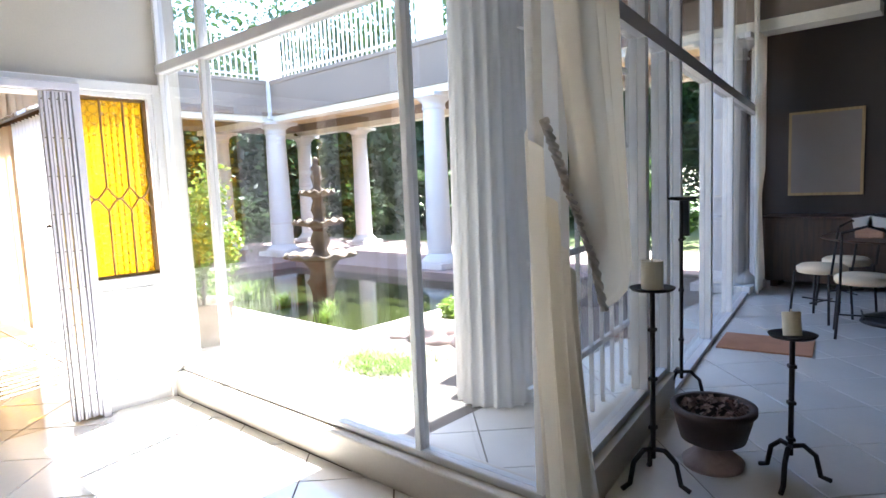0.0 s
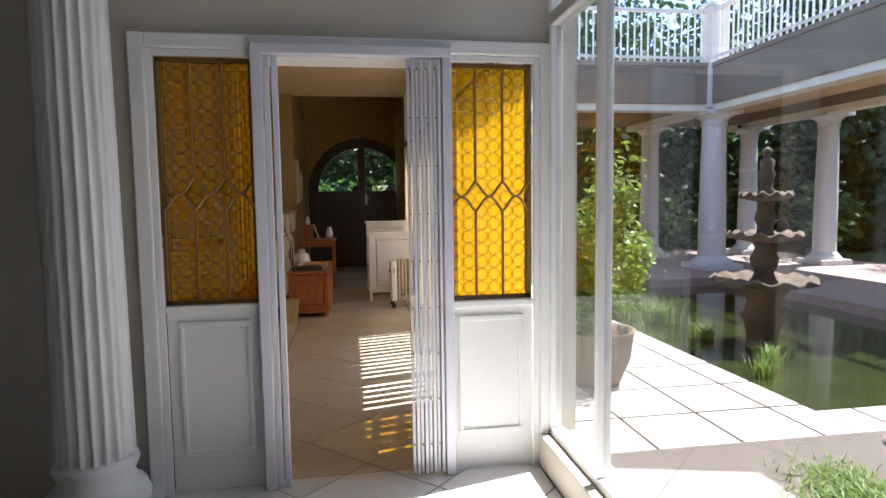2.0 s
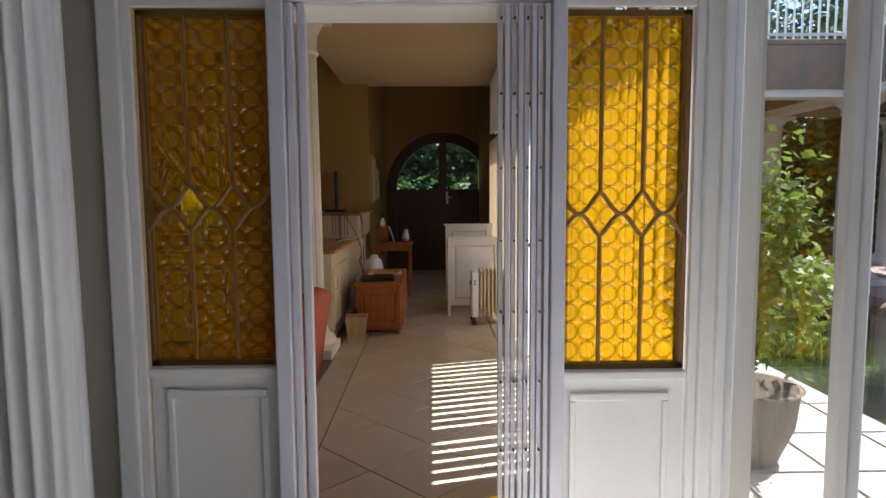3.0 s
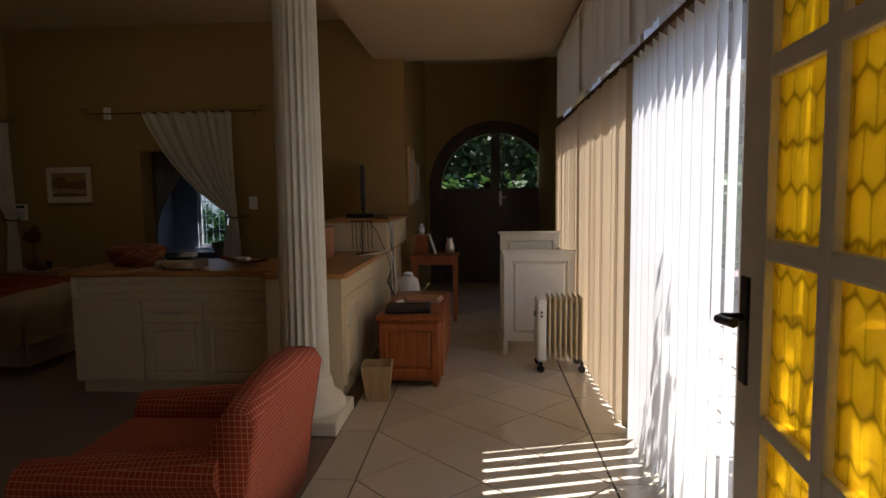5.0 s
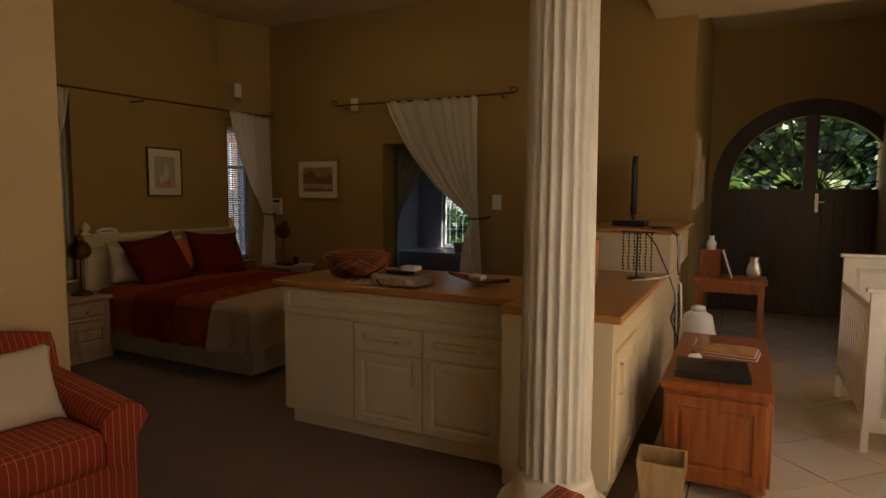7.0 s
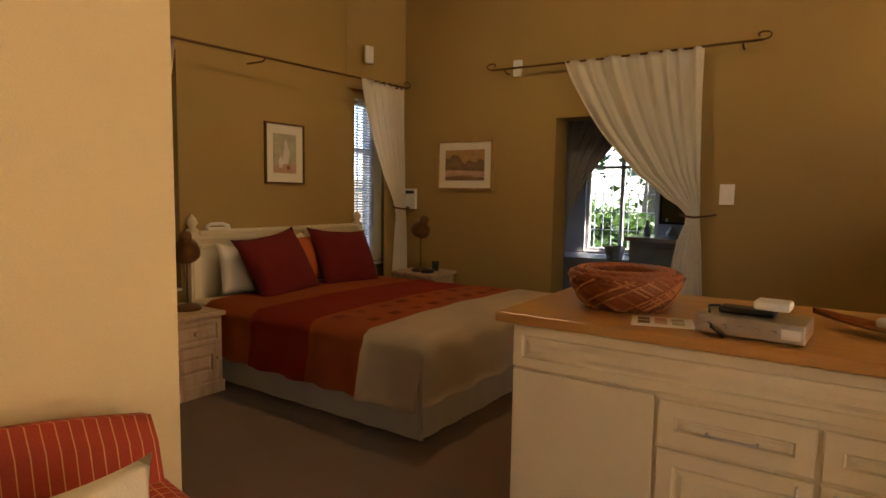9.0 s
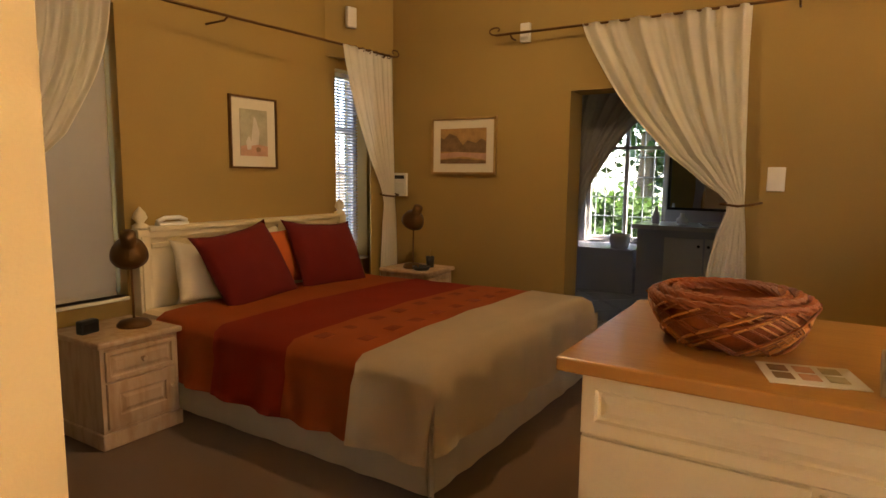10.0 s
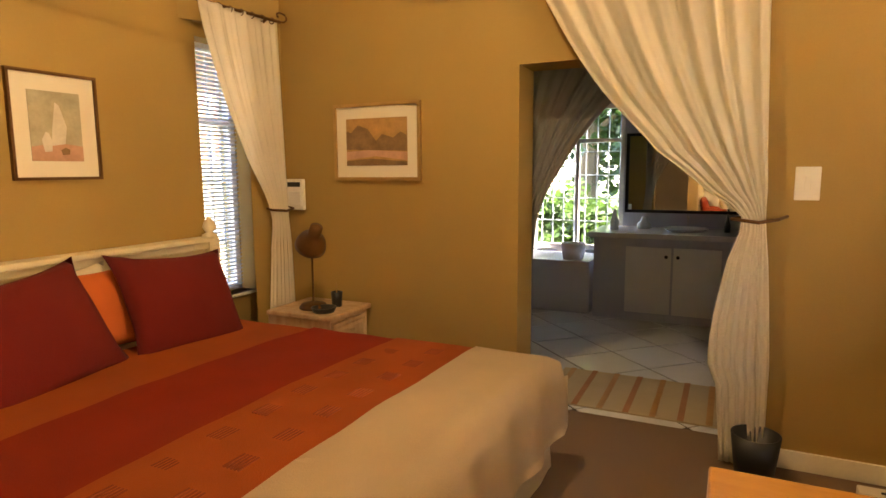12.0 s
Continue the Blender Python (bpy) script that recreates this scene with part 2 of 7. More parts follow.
LEAF_DARK = cloth("leaf_dark", (0.035, 0.075, 0.02), 0.35, 0.5, 30)
LEAF_LIGHT = cloth("leaf_light", (0.16, 0.24, 0.04), 0.45, 0.5, 30)
BARK = surface("bark", (0.16, 0.12, 0.08), 0.95, 0.3, 5, 40, 0.7, stretch=(1, 1, 0.2))
GLASS = glass("window_glass")
# Grey tint added only to dim the courtyard seen through the entry panes.
GLASS_DIM = glass("window_glass_dimmed", (0.86, 0.87, 0.87), 0.1)
# Added tint, no actual film, to dim the outdoors behind bedroom and bathroom.
GLASS_DIM_MORE = glass("window_glass_dimmed_more", (0.62, 0.67, 0.75))
AMBER = amber_glass("amber_glass")
AMBER_SIDE = amber_glass("amber_sidelight_glass", 0.6, 0.75, True, (0.98, 0.76, 0.05), (0.95, 0.69, 0.06))
BARBROWN = surface("bar_enamel_brown", (0.3, 0.16, 0.05), 0.5, 0.1, 5, 60, 0.1)
BROWNBAR = surface("lead_bar_brown", (0.2, 0.12, 0.03), 0.6, 0.1, 5, 60, 0.1)
IRON = surface("wrought_iron", (0.035, 0.03, 0.03), 0.5, 0.2, 8, 90, 0.2, metal=0.6)
DARKWOOD = grain("dark_stained_wood", (0.055, 0.025, 0.014), (0.02, 0.01, 0.006), 0.35, (12, 12, 1))
OAK = grain("oak_worktop", (0.47, 0.235, 0.07), (0.42, 0.195, 0.055), 0.3, (10, 1, 10))
REDWOOD = grain("red_wood", (0.36, 0.11, 0.03), (0.24, 0.06, 0.015), 0.3, (12, 12, 1))
PINE = grain("limed_pine", (0.55, 0.38, 0.24), (0.43, 0.26, 0.14), 0.5, (5, 5, 1), 4.0)
BINWOOD = grain("pale_bin_wood", (0.5, 0.36, 0.18), (0.4, 0.26, 0.12), 0.6, (12, 12, 1))
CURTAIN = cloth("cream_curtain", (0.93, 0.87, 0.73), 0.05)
# Lit copy of CURTAIN: paler and more translucent for courtyard light from behind.
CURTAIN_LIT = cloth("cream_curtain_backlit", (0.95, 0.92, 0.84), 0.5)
# Between both: part of the backlight glow is built into the cloth.
CURTAIN_HALF_LIT = cloth("cream_curtain_half_backlit", (0.93, 0.88, 0.77), 0.3)
CURTAIN_GREY = cloth("grey_curtain", (0.4, 0.38, 0.36), 0.3)
BLIND = cloth("blind_fabric", (0.94, 0.92, 0.9), 0.48, 0.8)
# Copy of BLIND with the tan of closed, shaded slats put into its colour.
BLIND_SHADED = cloth("blind_fabric_shaded", (0.8, 0.71, 0.58), 0.62, 0.8)
ROPE = surface("grey_rope", (0.55, 0.5, 0.44), 0.9, 0.2, 20, 160, 0.4)
SHADE = cloth("roller_shade", (0.5, 0.45, 0.37), 0.25, 0.85)
RED_CHECK = checked("red_checked_cloth", (0.36, 0.045, 0.02), (0.6, 0.26, 0.14), 0.02, 0.13)
RED_STRIPE = checked("red_striped_cloth", (0.36, 0.045, 0.02), (0.6, 0.28, 0.12), 0.03, 0.1, both=False)
ORANGE = surface("rust_linen", (0.56, 0.12, 0.028), 0.9, 0.1, 5, 220, 0.3)
RUST_DARK = surface("dark_red_cotton", (0.42, 0.036, 0.012), 0.92, 0.12, 5, 220, 0.35)
MAROON = surface("maroon_velvet", (0.14, 0.006, 0.004), 1.0, 0.12, 6, 220, 0.3)
LINEN = surface("cream_linen", (0.78, 0.62, 0.42), 0.9, 0.08, 4, 220, 0.25)
VALANCE = surface("valance_cotton", (0.8, 0.7, 0.55), 0.92, 0.08, 4, 200, 0.25)
WHITE_CUSHION = surface("white_cushion_cotton", (0.74, 0.66, 0.5), 0.92, 0.06, 5, 200, 0.25)
GOLD = surface("gilt_frame", (0.42, 0.26, 0.1), 0.4, 0.2, 9, 60, 0.2, metal=0.4)
MOUNT = surface("picture_mount", (0.72, 0.66, 0.52), 0.85, 0.03, 3, 100, 0.02)
CHROME = surface("brushed_steel", (0.55, 0.52, 0.48), 0.3, 0.05, 5, 90, 0.02, metal=0.9)
BRONZE = surface("bronze", (0.16, 0.08, 0.03), 0.45, 0.15, 8, 60, 0.1, metal=0.7)
BLACK = surface("black_plastic", (0.02, 0.02, 0.02), 0.4, 0.1, 8, 60, 0.05)
# White slats coloured with the blue-grey of their shade.
SLAT = surface("venetian_slat_shaded", (0.5, 0.54, 0.62), 0.4, 0.05, 5, 60, 0.02)
PLASTIC = surface("white_plastic", (0.78, 0.75, 0.68), 0.35, 0.03, 5, 60, 0.02)
WICKER = surface("red_wicker", (0.26, 0.07, 0.025), 0.45, 0.3, 12, 120, 0.3)
PRINT = surface("printed_mark", (0.33, 0.065, 0.02), 0.92, 0.2, 20, 220, 0.2)
WICKER_PALE = surface("pale_cane", (0.5, 0.21, 0.08), 0.4, 0.3, 12, 120, 0.2)
HEATER = surface("heater_enamel", (0.7, 0.58, 0.36), 0.35, 0.05, 6, 60, 0.03)
SAND = surface("candle_wax", (0.8, 0.74, 0.58), 0.5, 0.05, 8, 40, 0.05)
CERAMIC = surface("glazed_ceramic", (0.75, 0.74, 0.72), 0.12, 0.03, 5, 60, 0.02)
# Pale grey with the bluish window light put into the colour.
BATHWALL = surface("bathroom_tile_cool_daylight", (0.6, 0.61, 0.68), 0.25, 0.06, 3, 60, 0.03)
PAPER = surface("paper", (0.7, 0.68, 0.62), 0.8, 0.05, 6, 60, 0.02)
RUG = surface("cotton_rug", (0.5, 0.4, 0.28), 0.95, 0.1, 4, 160, 0.4)
MIRROR = surface("mirror", (0.8, 0.8, 0.8), 0.02, 0.0, 3, 30, 0, metal=1.0)
POTPOURRI = surface("dried_petals", (0.35, 0.24, 0.2), 0.9, 0.5, 40, 120, 0.7)


# ---- building helpers ----
def mesh_of(name, bm, mat, smooth=False):
    me = bpy.data.meshes.new(name)
    bmesh.ops.recalc_face_normals(bm, faces=bm.faces)
    bm.to_mesh(me)
    bm.free()
    me.materials.append(mat)
    if smooth:
        for p in me.polygons:
            p.use_smooth = True
    return me


def part(name, bm, mat, parent=None, label="", smooth=False):
    ob = new(name, mesh_of(name, bm, mat, smooth))
    if parent is not None:
        ob.parent = parent
    if label:
        ob["label"] = label
    return ob


def box(x0, x1, y0, y1, z0, z1, bevel=0.0, bm=None):
    own = bm is None
    b = bmesh.new()
    bmesh.ops.create_cube(b, size=1, matrix=Matrix.LocRotScale(((x0 + x1) / 2, (y0 + y1) / 2, (z0 + z1) / 2), None, (abs(x1 - x0), abs(y1 - y0), abs(z1 - z0))))
    if bevel:
        bmesh.ops.bevel(b, geom=b.edges[:], offset=bevel, segments=2, affect="EDGES", profile=0.5)
    if own:
        return b
    tmp = bpy.data.meshes.new("tmp")
    b.to_mesh(tmp)
    b.free()
    bm.from_mesh(tmp)
    bpy.data.meshes.remove(tmp)
    return bm


def boxes(items, bevel=0.0):
    bm = bmesh.new()
    for it in items:
        box(*it, bevel=bevel, bm=bm)
    return bm


def turned(profile, seg=24, at=(0, 0, 0), flutes=0, depth=0.0, cap=True):
    """A body of revolution from (radius, height) pairs; with flutes its radius waves."""
    bm = bmesh.new()
    rings = []
    for r, z in profile:
        ring = []
        for i in range(seg):
            a = 2 * math.pi * i / seg
            rr = r
            if flutes and r > 0.05:
                rr = r - depth * abs(math.sin(a * flutes / 2)) ** 0.7 * (1 if flutes else 0)
            ring.append(bm.verts.new((at[0] + rr * math.cos(a), at[1] + rr * math.sin(a), at[2] + z)))
        rings.append(ring)
    for p, q in zip(rings, rings[1:]):
        for i in range(seg):
            bm.faces.new((p[i], p[(i + 1) % seg], q[(i + 1) % seg], q[i]))
    if cap:
        bm.faces.new(rings[0])
        bm.faces.new(rings[-1])
    return bm


def tube(points, r, seg=8, bm=None):
    """A round bar along a line of points."""
    bm = bm or bmesh.new()
    pts = [Vector(p) for p in points]
    rings = []
    for i, p in enumerate(pts):
        d = (pts[min(i + 1, len(pts) - 1)] - pts[max(i - 1, 0)]).normalized()
        u = d.cross(Vector((0, 0, 1)) if abs(d.z) < 0.9 else Vector((1, 0, 0))).normalized()
        v = d.cross(u)
        rr = r[i] if isinstance(r, (list, tuple)) else r
        rings.append([bm.verts.new(p + rr * (math.cos(2 * math.pi * k / seg) * u + math.sin(2 * math.pi * k / seg) * v)) for k in range(seg)])
    for a, b in zip(rings, rings[1:]):
        for k in range(seg):
            bm.faces.new((a[k], a[(k + 1) % seg], b[(k + 1) % seg], b[k]))
    bm.faces.new(rings[0])
    bm.faces.new(rings[-1])
    return bm


def thing(name, label, category, group="", at=(0, 0, 0), rz=0):
    e = new(name)
    e.empty_display_size = 0.1
    e.matrix_basis = pose(*at, 0, 0, rz)
    return tagged(e, label, category, group)


def structure(name, bm, mat, label, category, smooth=False):
    return tagged(part(name, bm, mat, smooth=smooth), label, category, "", "structure")


def curve(a, b, c, d, f):
    """A smooth value between b and c, with a before them and d after."""
    return 0.5 * (2 * b + (c - a) * f + (2 * a - 5 * b + 4 * c - d) * f * f + (3 * b - a - 3 * c + d) * f ** 3)


def drape(rows, origin, along, out, folds=9, depth=0.035, steps=110, seed=1):
    """A gathered curtain. rows: (z, left, right, push) from top to bottom, in metres along the wall and out from it."""
    rnd = random.Random(seed)
    ph = [rnd.uniform(0, 6.28) for _ in range(4)]
    rows = [(*r, 0.0)[:5] for r in rows]
    o, a, w = Vector(origin), Vector(along), Vector(out)
    bm = bmesh.new()
    grid = []
    zs = []
    for (before, r0, r1, after) in zip(rows[:1] + rows, rows, rows[1:], rows[2:] + rows[-1:]):
        k = max(2, int(abs(r0[0] - r1[0]) / 0.05))
        for j in range(k):
            f = j / k
            zs.append((r0[0] + (r1[0] - r0[0]) * f, *[curve(before[q], r0[q], r1[q], after[q], f) for q in (1, 2, 3)], r0[4] + (r1[4] - r0[4]) * f))
    zs.append(rows[-1])
    for z, l, r, push, sag in zs:
        line = []
        for i in range(steps + 1):
            f = i / steps
            g = f + 0.35 / folds * math.sin(7.3 * f + ph[3])
            wave = math.sin(2 * math.pi * folds * g + ph[0] + 0.12 * math.sin(2 * z + ph[1])) + 0.5 * math.sin(2 * math.pi * folds * 0.37 * f + ph[1]) + 0.3 * math.sin(2 * math.pi * folds * 1.9 * f + ph[2])
            d = depth * wave * min(1.0, 0.02 + (r - l) * 0.8)
            line.append(bm.verts.new(o + a * (l + (r - l) * f) + w * (push + d) + Vector((0, 0, z + sag * (1 - f)))))
        grid.append(line)
    for p, q in zip(grid, grid[1:]):
        for i in range(steps):
            bm.faces.new((p[i], p[i + 1], q[i + 1], q[i]))
    bmesh.ops.solidify(bm, geom=bm.faces[:], thickness=0.003)
    return bm


def leaf_cloud(count, rx, ry, rz, size, seed, shell=0.5, clumps=14, droop=0.0):
    """Many small leaf blades gathered in clumps, with gaps between."""
    rnd = random.Random(seed)
    cs = []
    for _ in range(clumps):
        v = Vector((rnd.gauss(0, 1), rnd.gauss(0, 1), rnd.gauss(0, 1))).normalized() * (shell + (1 - shell) * rnd.random())
        cs.append((Vector((v.x * rx, v.y * ry, v.z * rz)), rnd.uniform(0.22, 0.5)))
    verts, faces = [], []
    for _ in range(count):
        c, s = rnd.choice(cs)
        p = c + Vector((rnd.gauss(0, s * rx * 0.5), rnd.gauss(0, s * ry * 0.5), rnd.gauss(0, s * rz * 0.5)))
        d = Vector((rnd.gauss(0, 1), rnd.gauss(0, 1), rnd.gauss(0, 0.6) - droop)).normalized()
        side = d.cross(Vector((rnd.gauss(0, 1), rnd.gauss(0, 1), rnd.gauss(0, 1)))).normalized()
        ln = size * rnd.uniform(0.6, 1.4)
        k = len(verts)
        verts += [p, p + d * ln * 0.5 + side * ln * 0.28, p + d * ln, p + d * ln * 0.5 - side * ln * 0.28]
        faces.append((k, k + 1, k + 2, k + 3))
    me = bpy.data.meshes.new("crown")
    me.from_pydata([tuple(v) for v in verts], [], faces)
    return me


# ---- structure of the house ----
W2A, W2B = Vector((-0.575, 2.25, 0)), Vector((-1.52, 8.6, 0))
W2D = (W2B - W2A).normalized()
W2N = Vector((W2D.y, -W2D.x, 0))


def w2_box(u0, u1, d0, d1, z0, z1, bm=None):
    """A box along the slanting glass wall: u along it, d into the room."""
    b = box(u0, u1, d0, d1, z0, z1)
    m = Matrix((W2D.to_3d(), W2N.to_3d(), Vector((0, 0, 1)))).transposed().to_4x4()
    m.translation = W2A
    bmesh.ops.transform(b, matrix=m, verts=b.verts)
    if bm is None:
        return b
    tmp = bpy.data.meshes.new("tmp")
    b.to_mesh(tmp)
    b.free()
    bm.from_mesh(tmp)
    bpy.data.meshes.remove(tmp)
    return bm


floor_entry = structure("floor_entry", box(-3.5, 4.6, -4.8, 8.7, -0.12, -0.006), GROUT, "white ceramic tiled floor laid diagonally with dark joints", "floor")
floor_room = structure("floor_lounge", box(-13.3, -3.5, 0.4, 2.3, -0.12, -0.006), GROUT, "glossy ceramic tiled floor laid diagonally with dark joints", "floor")
carpet = structure("carpet", box(-10.5, -3.6, -4.7, 0.4, -0.12, -0.002), CARPET, "brown fitted carpet of the bedroom area", "carpet")
floor_bath = structure("floor_bathroom", box(-13.6, -10.5, -4.2, -0.4, -0.12, -0.006), GROUT, "pale ceramic tiled bathroom floor with dark joints", "floor")

# door wall between entry and lounge
structure("wall_door", boxes([(-3.62, -3.445, -4.8, 0.3, 0, 3.3), (-3.62, -3.445, 0.3, 2.3, 2.04, 3.3), (-3.62, -3.445, 2.15, 2.3, 0, 2.04)]), WALL_GREY, "stone-grey plastered wall around the entrance door", "wall")
structure("wall_east", box(4.5, 4.65, -4.8, 8.8, 0, 3.3), WALL_GREY, "plain grey plastered wall", "wall")
structure("wall_south", box(-3.62, 4.6, -4.95, -4.8, 0, 3.3), WALL_GREY, "plain grey plastered wall", "wall")
structure("wall_dining", box(-1.8, 4.6, 8.6, 8.8, 0, 3.3), WALL_DIMMED, "taupe wall of the dining area, darkened in colour for the dim room", "wall")
structure("ceiling_entry", box(-3.62, 4.65, -4.95, 2.69, 3.3, 3.45), CEIL_WHITE, "plain painted ceiling", "ceiling")
# Ceiling takes the darkened wall colour so the dining end looks unlit.
structure("ceiling_dining", box(-2.1, 4.65, 2.69, 8.8, 3.3, 3.45), WALL_DIMMED, "plain painted ceiling", "ceiling")
# Added out of view to hold daylight off the dining area.
structure("dining_light_blocker", w2_box(2.9, 6.4, -1.55, -0.06, 3.3, 3.5), RENDER_OUT, "unseen slab added outside the window wall to cut light into the dining area", "roof")
structure("eave_lounge", box(-13.3, -3.62, 2.3, 2.69, 3.2, 3.45), RENDER_OUT, "roof eave over the glass wall", "eave")

# lounge, bedroom and hall walls
XB = -10.24
structure("wall_bath", boxes([(-10.5, XB, -4.85, -2.787, 0, 3.5), (-10.5, XB, -2.787, -1.66, 1.975, 3.5), (-10.5, XB, -1.66, 0.38, 0, 3.5)]), WALL_OCHRE, "ochre wall with an opening to the bathroom", "wall")
WX = [(-7.95, -7.0, 0.62, 2.3), (-10.2, -9.79, 0.62, 2.22)]
structure("wall_bed", boxes([(-10.5, -3.6, -4.9, -4.655, 0, 0.62), (-10.5, -3.6, -4.9, -4.655, 2.3, 3.5), (-10.5, -10.2, -4.9, -4.655, 0.62, 2.3), (-10.2, -9.79, -4.9, -4.655, 2.22, 2.3),
                             (-9.79, -7.95, -4.9, -4.655, 0.62, 2.3), (-7.0, -3.6, -4.9, -4.655, 0.62, 2.3)]), WALL_OCHRE, "ochre wall behind the bed with two windows", "wall")
# Added wedges, no real pier: they bring the visible room corner forward.
bm = bmesh.new()
for z0, z1, reach, back in ((0.0, 2.3, -9.925, -4.39), (2.3, 3.42, -9.68, -4.655)):
    plan = [(XB, -4.655), (reach, back), (XB, -4.39)]
    low = [bm.verts.new((x, y, z0)) for x, y in plan]
    high = [bm.verts.new((x, y, z1)) for x, y in plan]
    bm.faces.new(low)
    bm.faces.new(high)
    for i in range(len(plan)):
        q = (i + 1) % len(plan)
        bm.faces.new((low[i], low[q], high[q], high[i]))
structure("corner_filler_wedge", bm, WALL_OCHRE, "ochre wedge added in the room corner to bring its edge forward", "wall")
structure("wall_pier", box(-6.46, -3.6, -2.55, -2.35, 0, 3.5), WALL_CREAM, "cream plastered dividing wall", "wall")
structure("wall_hall", box(-13.1, -10.5, 0.18, 0.38, 0, 3.5), WALL_OCHRE, "ochre wall of the entrance hall", "wall")
structure("ceiling_hall", box(-13.1, -10.4, -0.2, 2.4, 3.45, 3.6), CEIL, "plain ceiling of the hall", "ceiling")
structure("ceiling_passage", box(-10.4, -3.62, 0.04, 2.3, 2.97, 3.5), CEIL, "lowered cream ceiling over the passage", "ceiling")
structure("ceiling_bedroom", box(-10.5, -3.6, -4.9, 0.04, 3.42, 3.55), CEIL, "plain cream ceiling", "ceiling")
structure("skirting", boxes([(XB, XB + 0.015, -1.5, -0.2, 0, 0.09), (XB, XB + 0.015, -4.65, -2.787, 0, 0.09), (-10.03, -3.6, -4.655, -4.64, 0, 0.09)]), WHITE_WORN, "white painted skirting board", "skirting")

# bathroom shell
structure("wall_bathroom", boxes([(-13.75, -13.6, -4.2, -3.75, -0.1, 2.7), (-13.75, -13.6, -2.75, -0.4, -0.1, 2.7), (-13.75, -13.6, -3.75, -2.75, -0.1, 0.55), (-13.75, -13.6, -3.75, -2.75, 2.1, 2.7),
                                  (-13.75, -10.5, -4.35, -4.2, -0.1, 2.7), (-13.75, -10.5, -0.4, -0.25, -0.1, 2.7)]), BATHWALL, "pale grey bathroom walls", "wall")
structure("ceiling_bathroom", box(-13.75, -10.5, -4.35, -0.25, 2.7, 2.8), CEIL, "plain white bathroom ceiling", "ceiling")

# arched front door wall
AY, AZ, AR = 1.48, 1.52, 0.99
bm = bmesh.new()
arc = [(AY + AR * math.cos(a), AZ + AR * math.sin(a)) for a in [math.pi * k / 32 for k in range(33)]]
half = [[(AY, 3.5), (2.75, 3.5), (2.75, 0), (AY + AR, 0)] + arc[:17], [(AY, 3.5)] + arc[16:] + [(AY - AR, 0), (-0.25, 0), (-0.25, 3.5)]]
for poly in half:
    vs = [bm.verts.new((-12.9, y, z)) for y, z in poly]
    face = bm.faces.new(vs)
    ex = bmesh.ops.extrude_face_region(bm, geom=[face])
    bmesh.ops.translate(bm, vec=(-0.2, 0, 0), verts=[v for v in ex["geom"] if isinstance(v, bmesh.types.BMVert)])
structure("wall_front", bm, WALL_OCHRE, "ochre wall with an arched front doorway", "wall")
front = thing("arched_front_door", "dark wooden double door with a barred fanlight", "door", at=(0, 0, 0))
front["kind"] = "structure"
bm = bmesh.new()
for r0, r1 in ((AR - 0.13, AR + 0.06),):
    vs = []
    for a in [math.pi * k / 32 for k in range(33)]:
        vs.append([(AY + r * math.cos(a), AZ + r * math.sin(a)) for r in (r0, r1)])
    for p, q in zip(vs, vs[1:]):
        quad = [bm.verts.new((-12.87, y, z)) for y, z in (p[0], p[1], q[1], q[0])]
        f = bm.faces.new(quad)
        ex = bmesh.ops.extrude_face_region(bm, geom=[f])
        bmesh.ops.translate(bm, vec=(-0.16, 0, 0), verts=[v for v in ex["geom"] if isinstance(v, bmesh.types.BMVert)])
for s in (-1, 1):
    box(-13.03, -12.87, AY + s * AR - s * 0.13, AY + s * (AR + 0.06), 0, AZ, bm=bm)
part("door_frame", bm, DARKWOOD, front)
for s in (-1, 1):
    y0, y1 = sorted((AY + s * 0.01, AY + s * 0.86))
    leaf = part("door_leaf", boxes([(-12.99, -12.93, y0, y1, 0.0, AZ)]), DARKWOOD, front)
    for k in range(7):
        w = (y1 - y0) / 7
        part("plank", box(-12.935, -12.915, y0 + k * w + 0.006, y0 + (k + 1) * w - 0.006, 0.03, AZ - 0.08), DARKWOOD, leaf)
    bars = bmesh.new()
    cy = AY + s * 0.09
    for k in range(7):
        a = radians(8 + 80 * k / 6)
        tube([(-12.95, cy, AZ), (-12.95, AY + s * 0.85 * math.cos(a), AZ + 0.85 * math.sin(a))], 0.008, 6, bars)
    tube([(-12.95, cy + s * 0.1 * math.cos(radians(t * 9)), AZ + 0.1 * math.sin(radians(t * 9))) for t in range(11)], 0.01, 6, bars)
    part("fan_bars", bars, IRON, front)
part("meeting_stile", box(-12.97, -12.9, AY - 0.07, AY + 0.07, 0, AZ + 0.9), DARKWOOD, front)
part("fanlight_glass", turned([(0.86, 0), (0.86, 0.005)], 48), GLASS, front).matrix_basis = pose(-12.98, AY, AZ, 0, 90, 0)
part("handle", boxes([(-12.91, -12.88, AY + 0.06, AY + 0.1, 1.25, 1.47), (-12.88, -12.86, AY + 0.05, AY + 0.16, 1.36, 1.38)], 0.004), CHROME, front, "steel door handle")

# glass walls
gw = thing("glass_wall_entry", "tall white framed window wall to the courtyard", "window wall")
gw["kind"] = "structure"
part("curb", box(-3.44, -0.53, 2.1, 2.3, 0, 0.165, 0.01), CURB, gw, "low beige stone curb")
part("bottom_rail", box(-3.44, -0.53, 2.15, 2.22, 0.165, 0.2, 0.006), ALU, gw)
part("transom", box(-3.44, -0.53, 2.14, 2.22, 2.13, 2.19, 0.008), ALU, gw)
part("head_rail", box(-3.44, -0.53, 2.13, 2.23, 3.2, 3.3), ALU, gw)
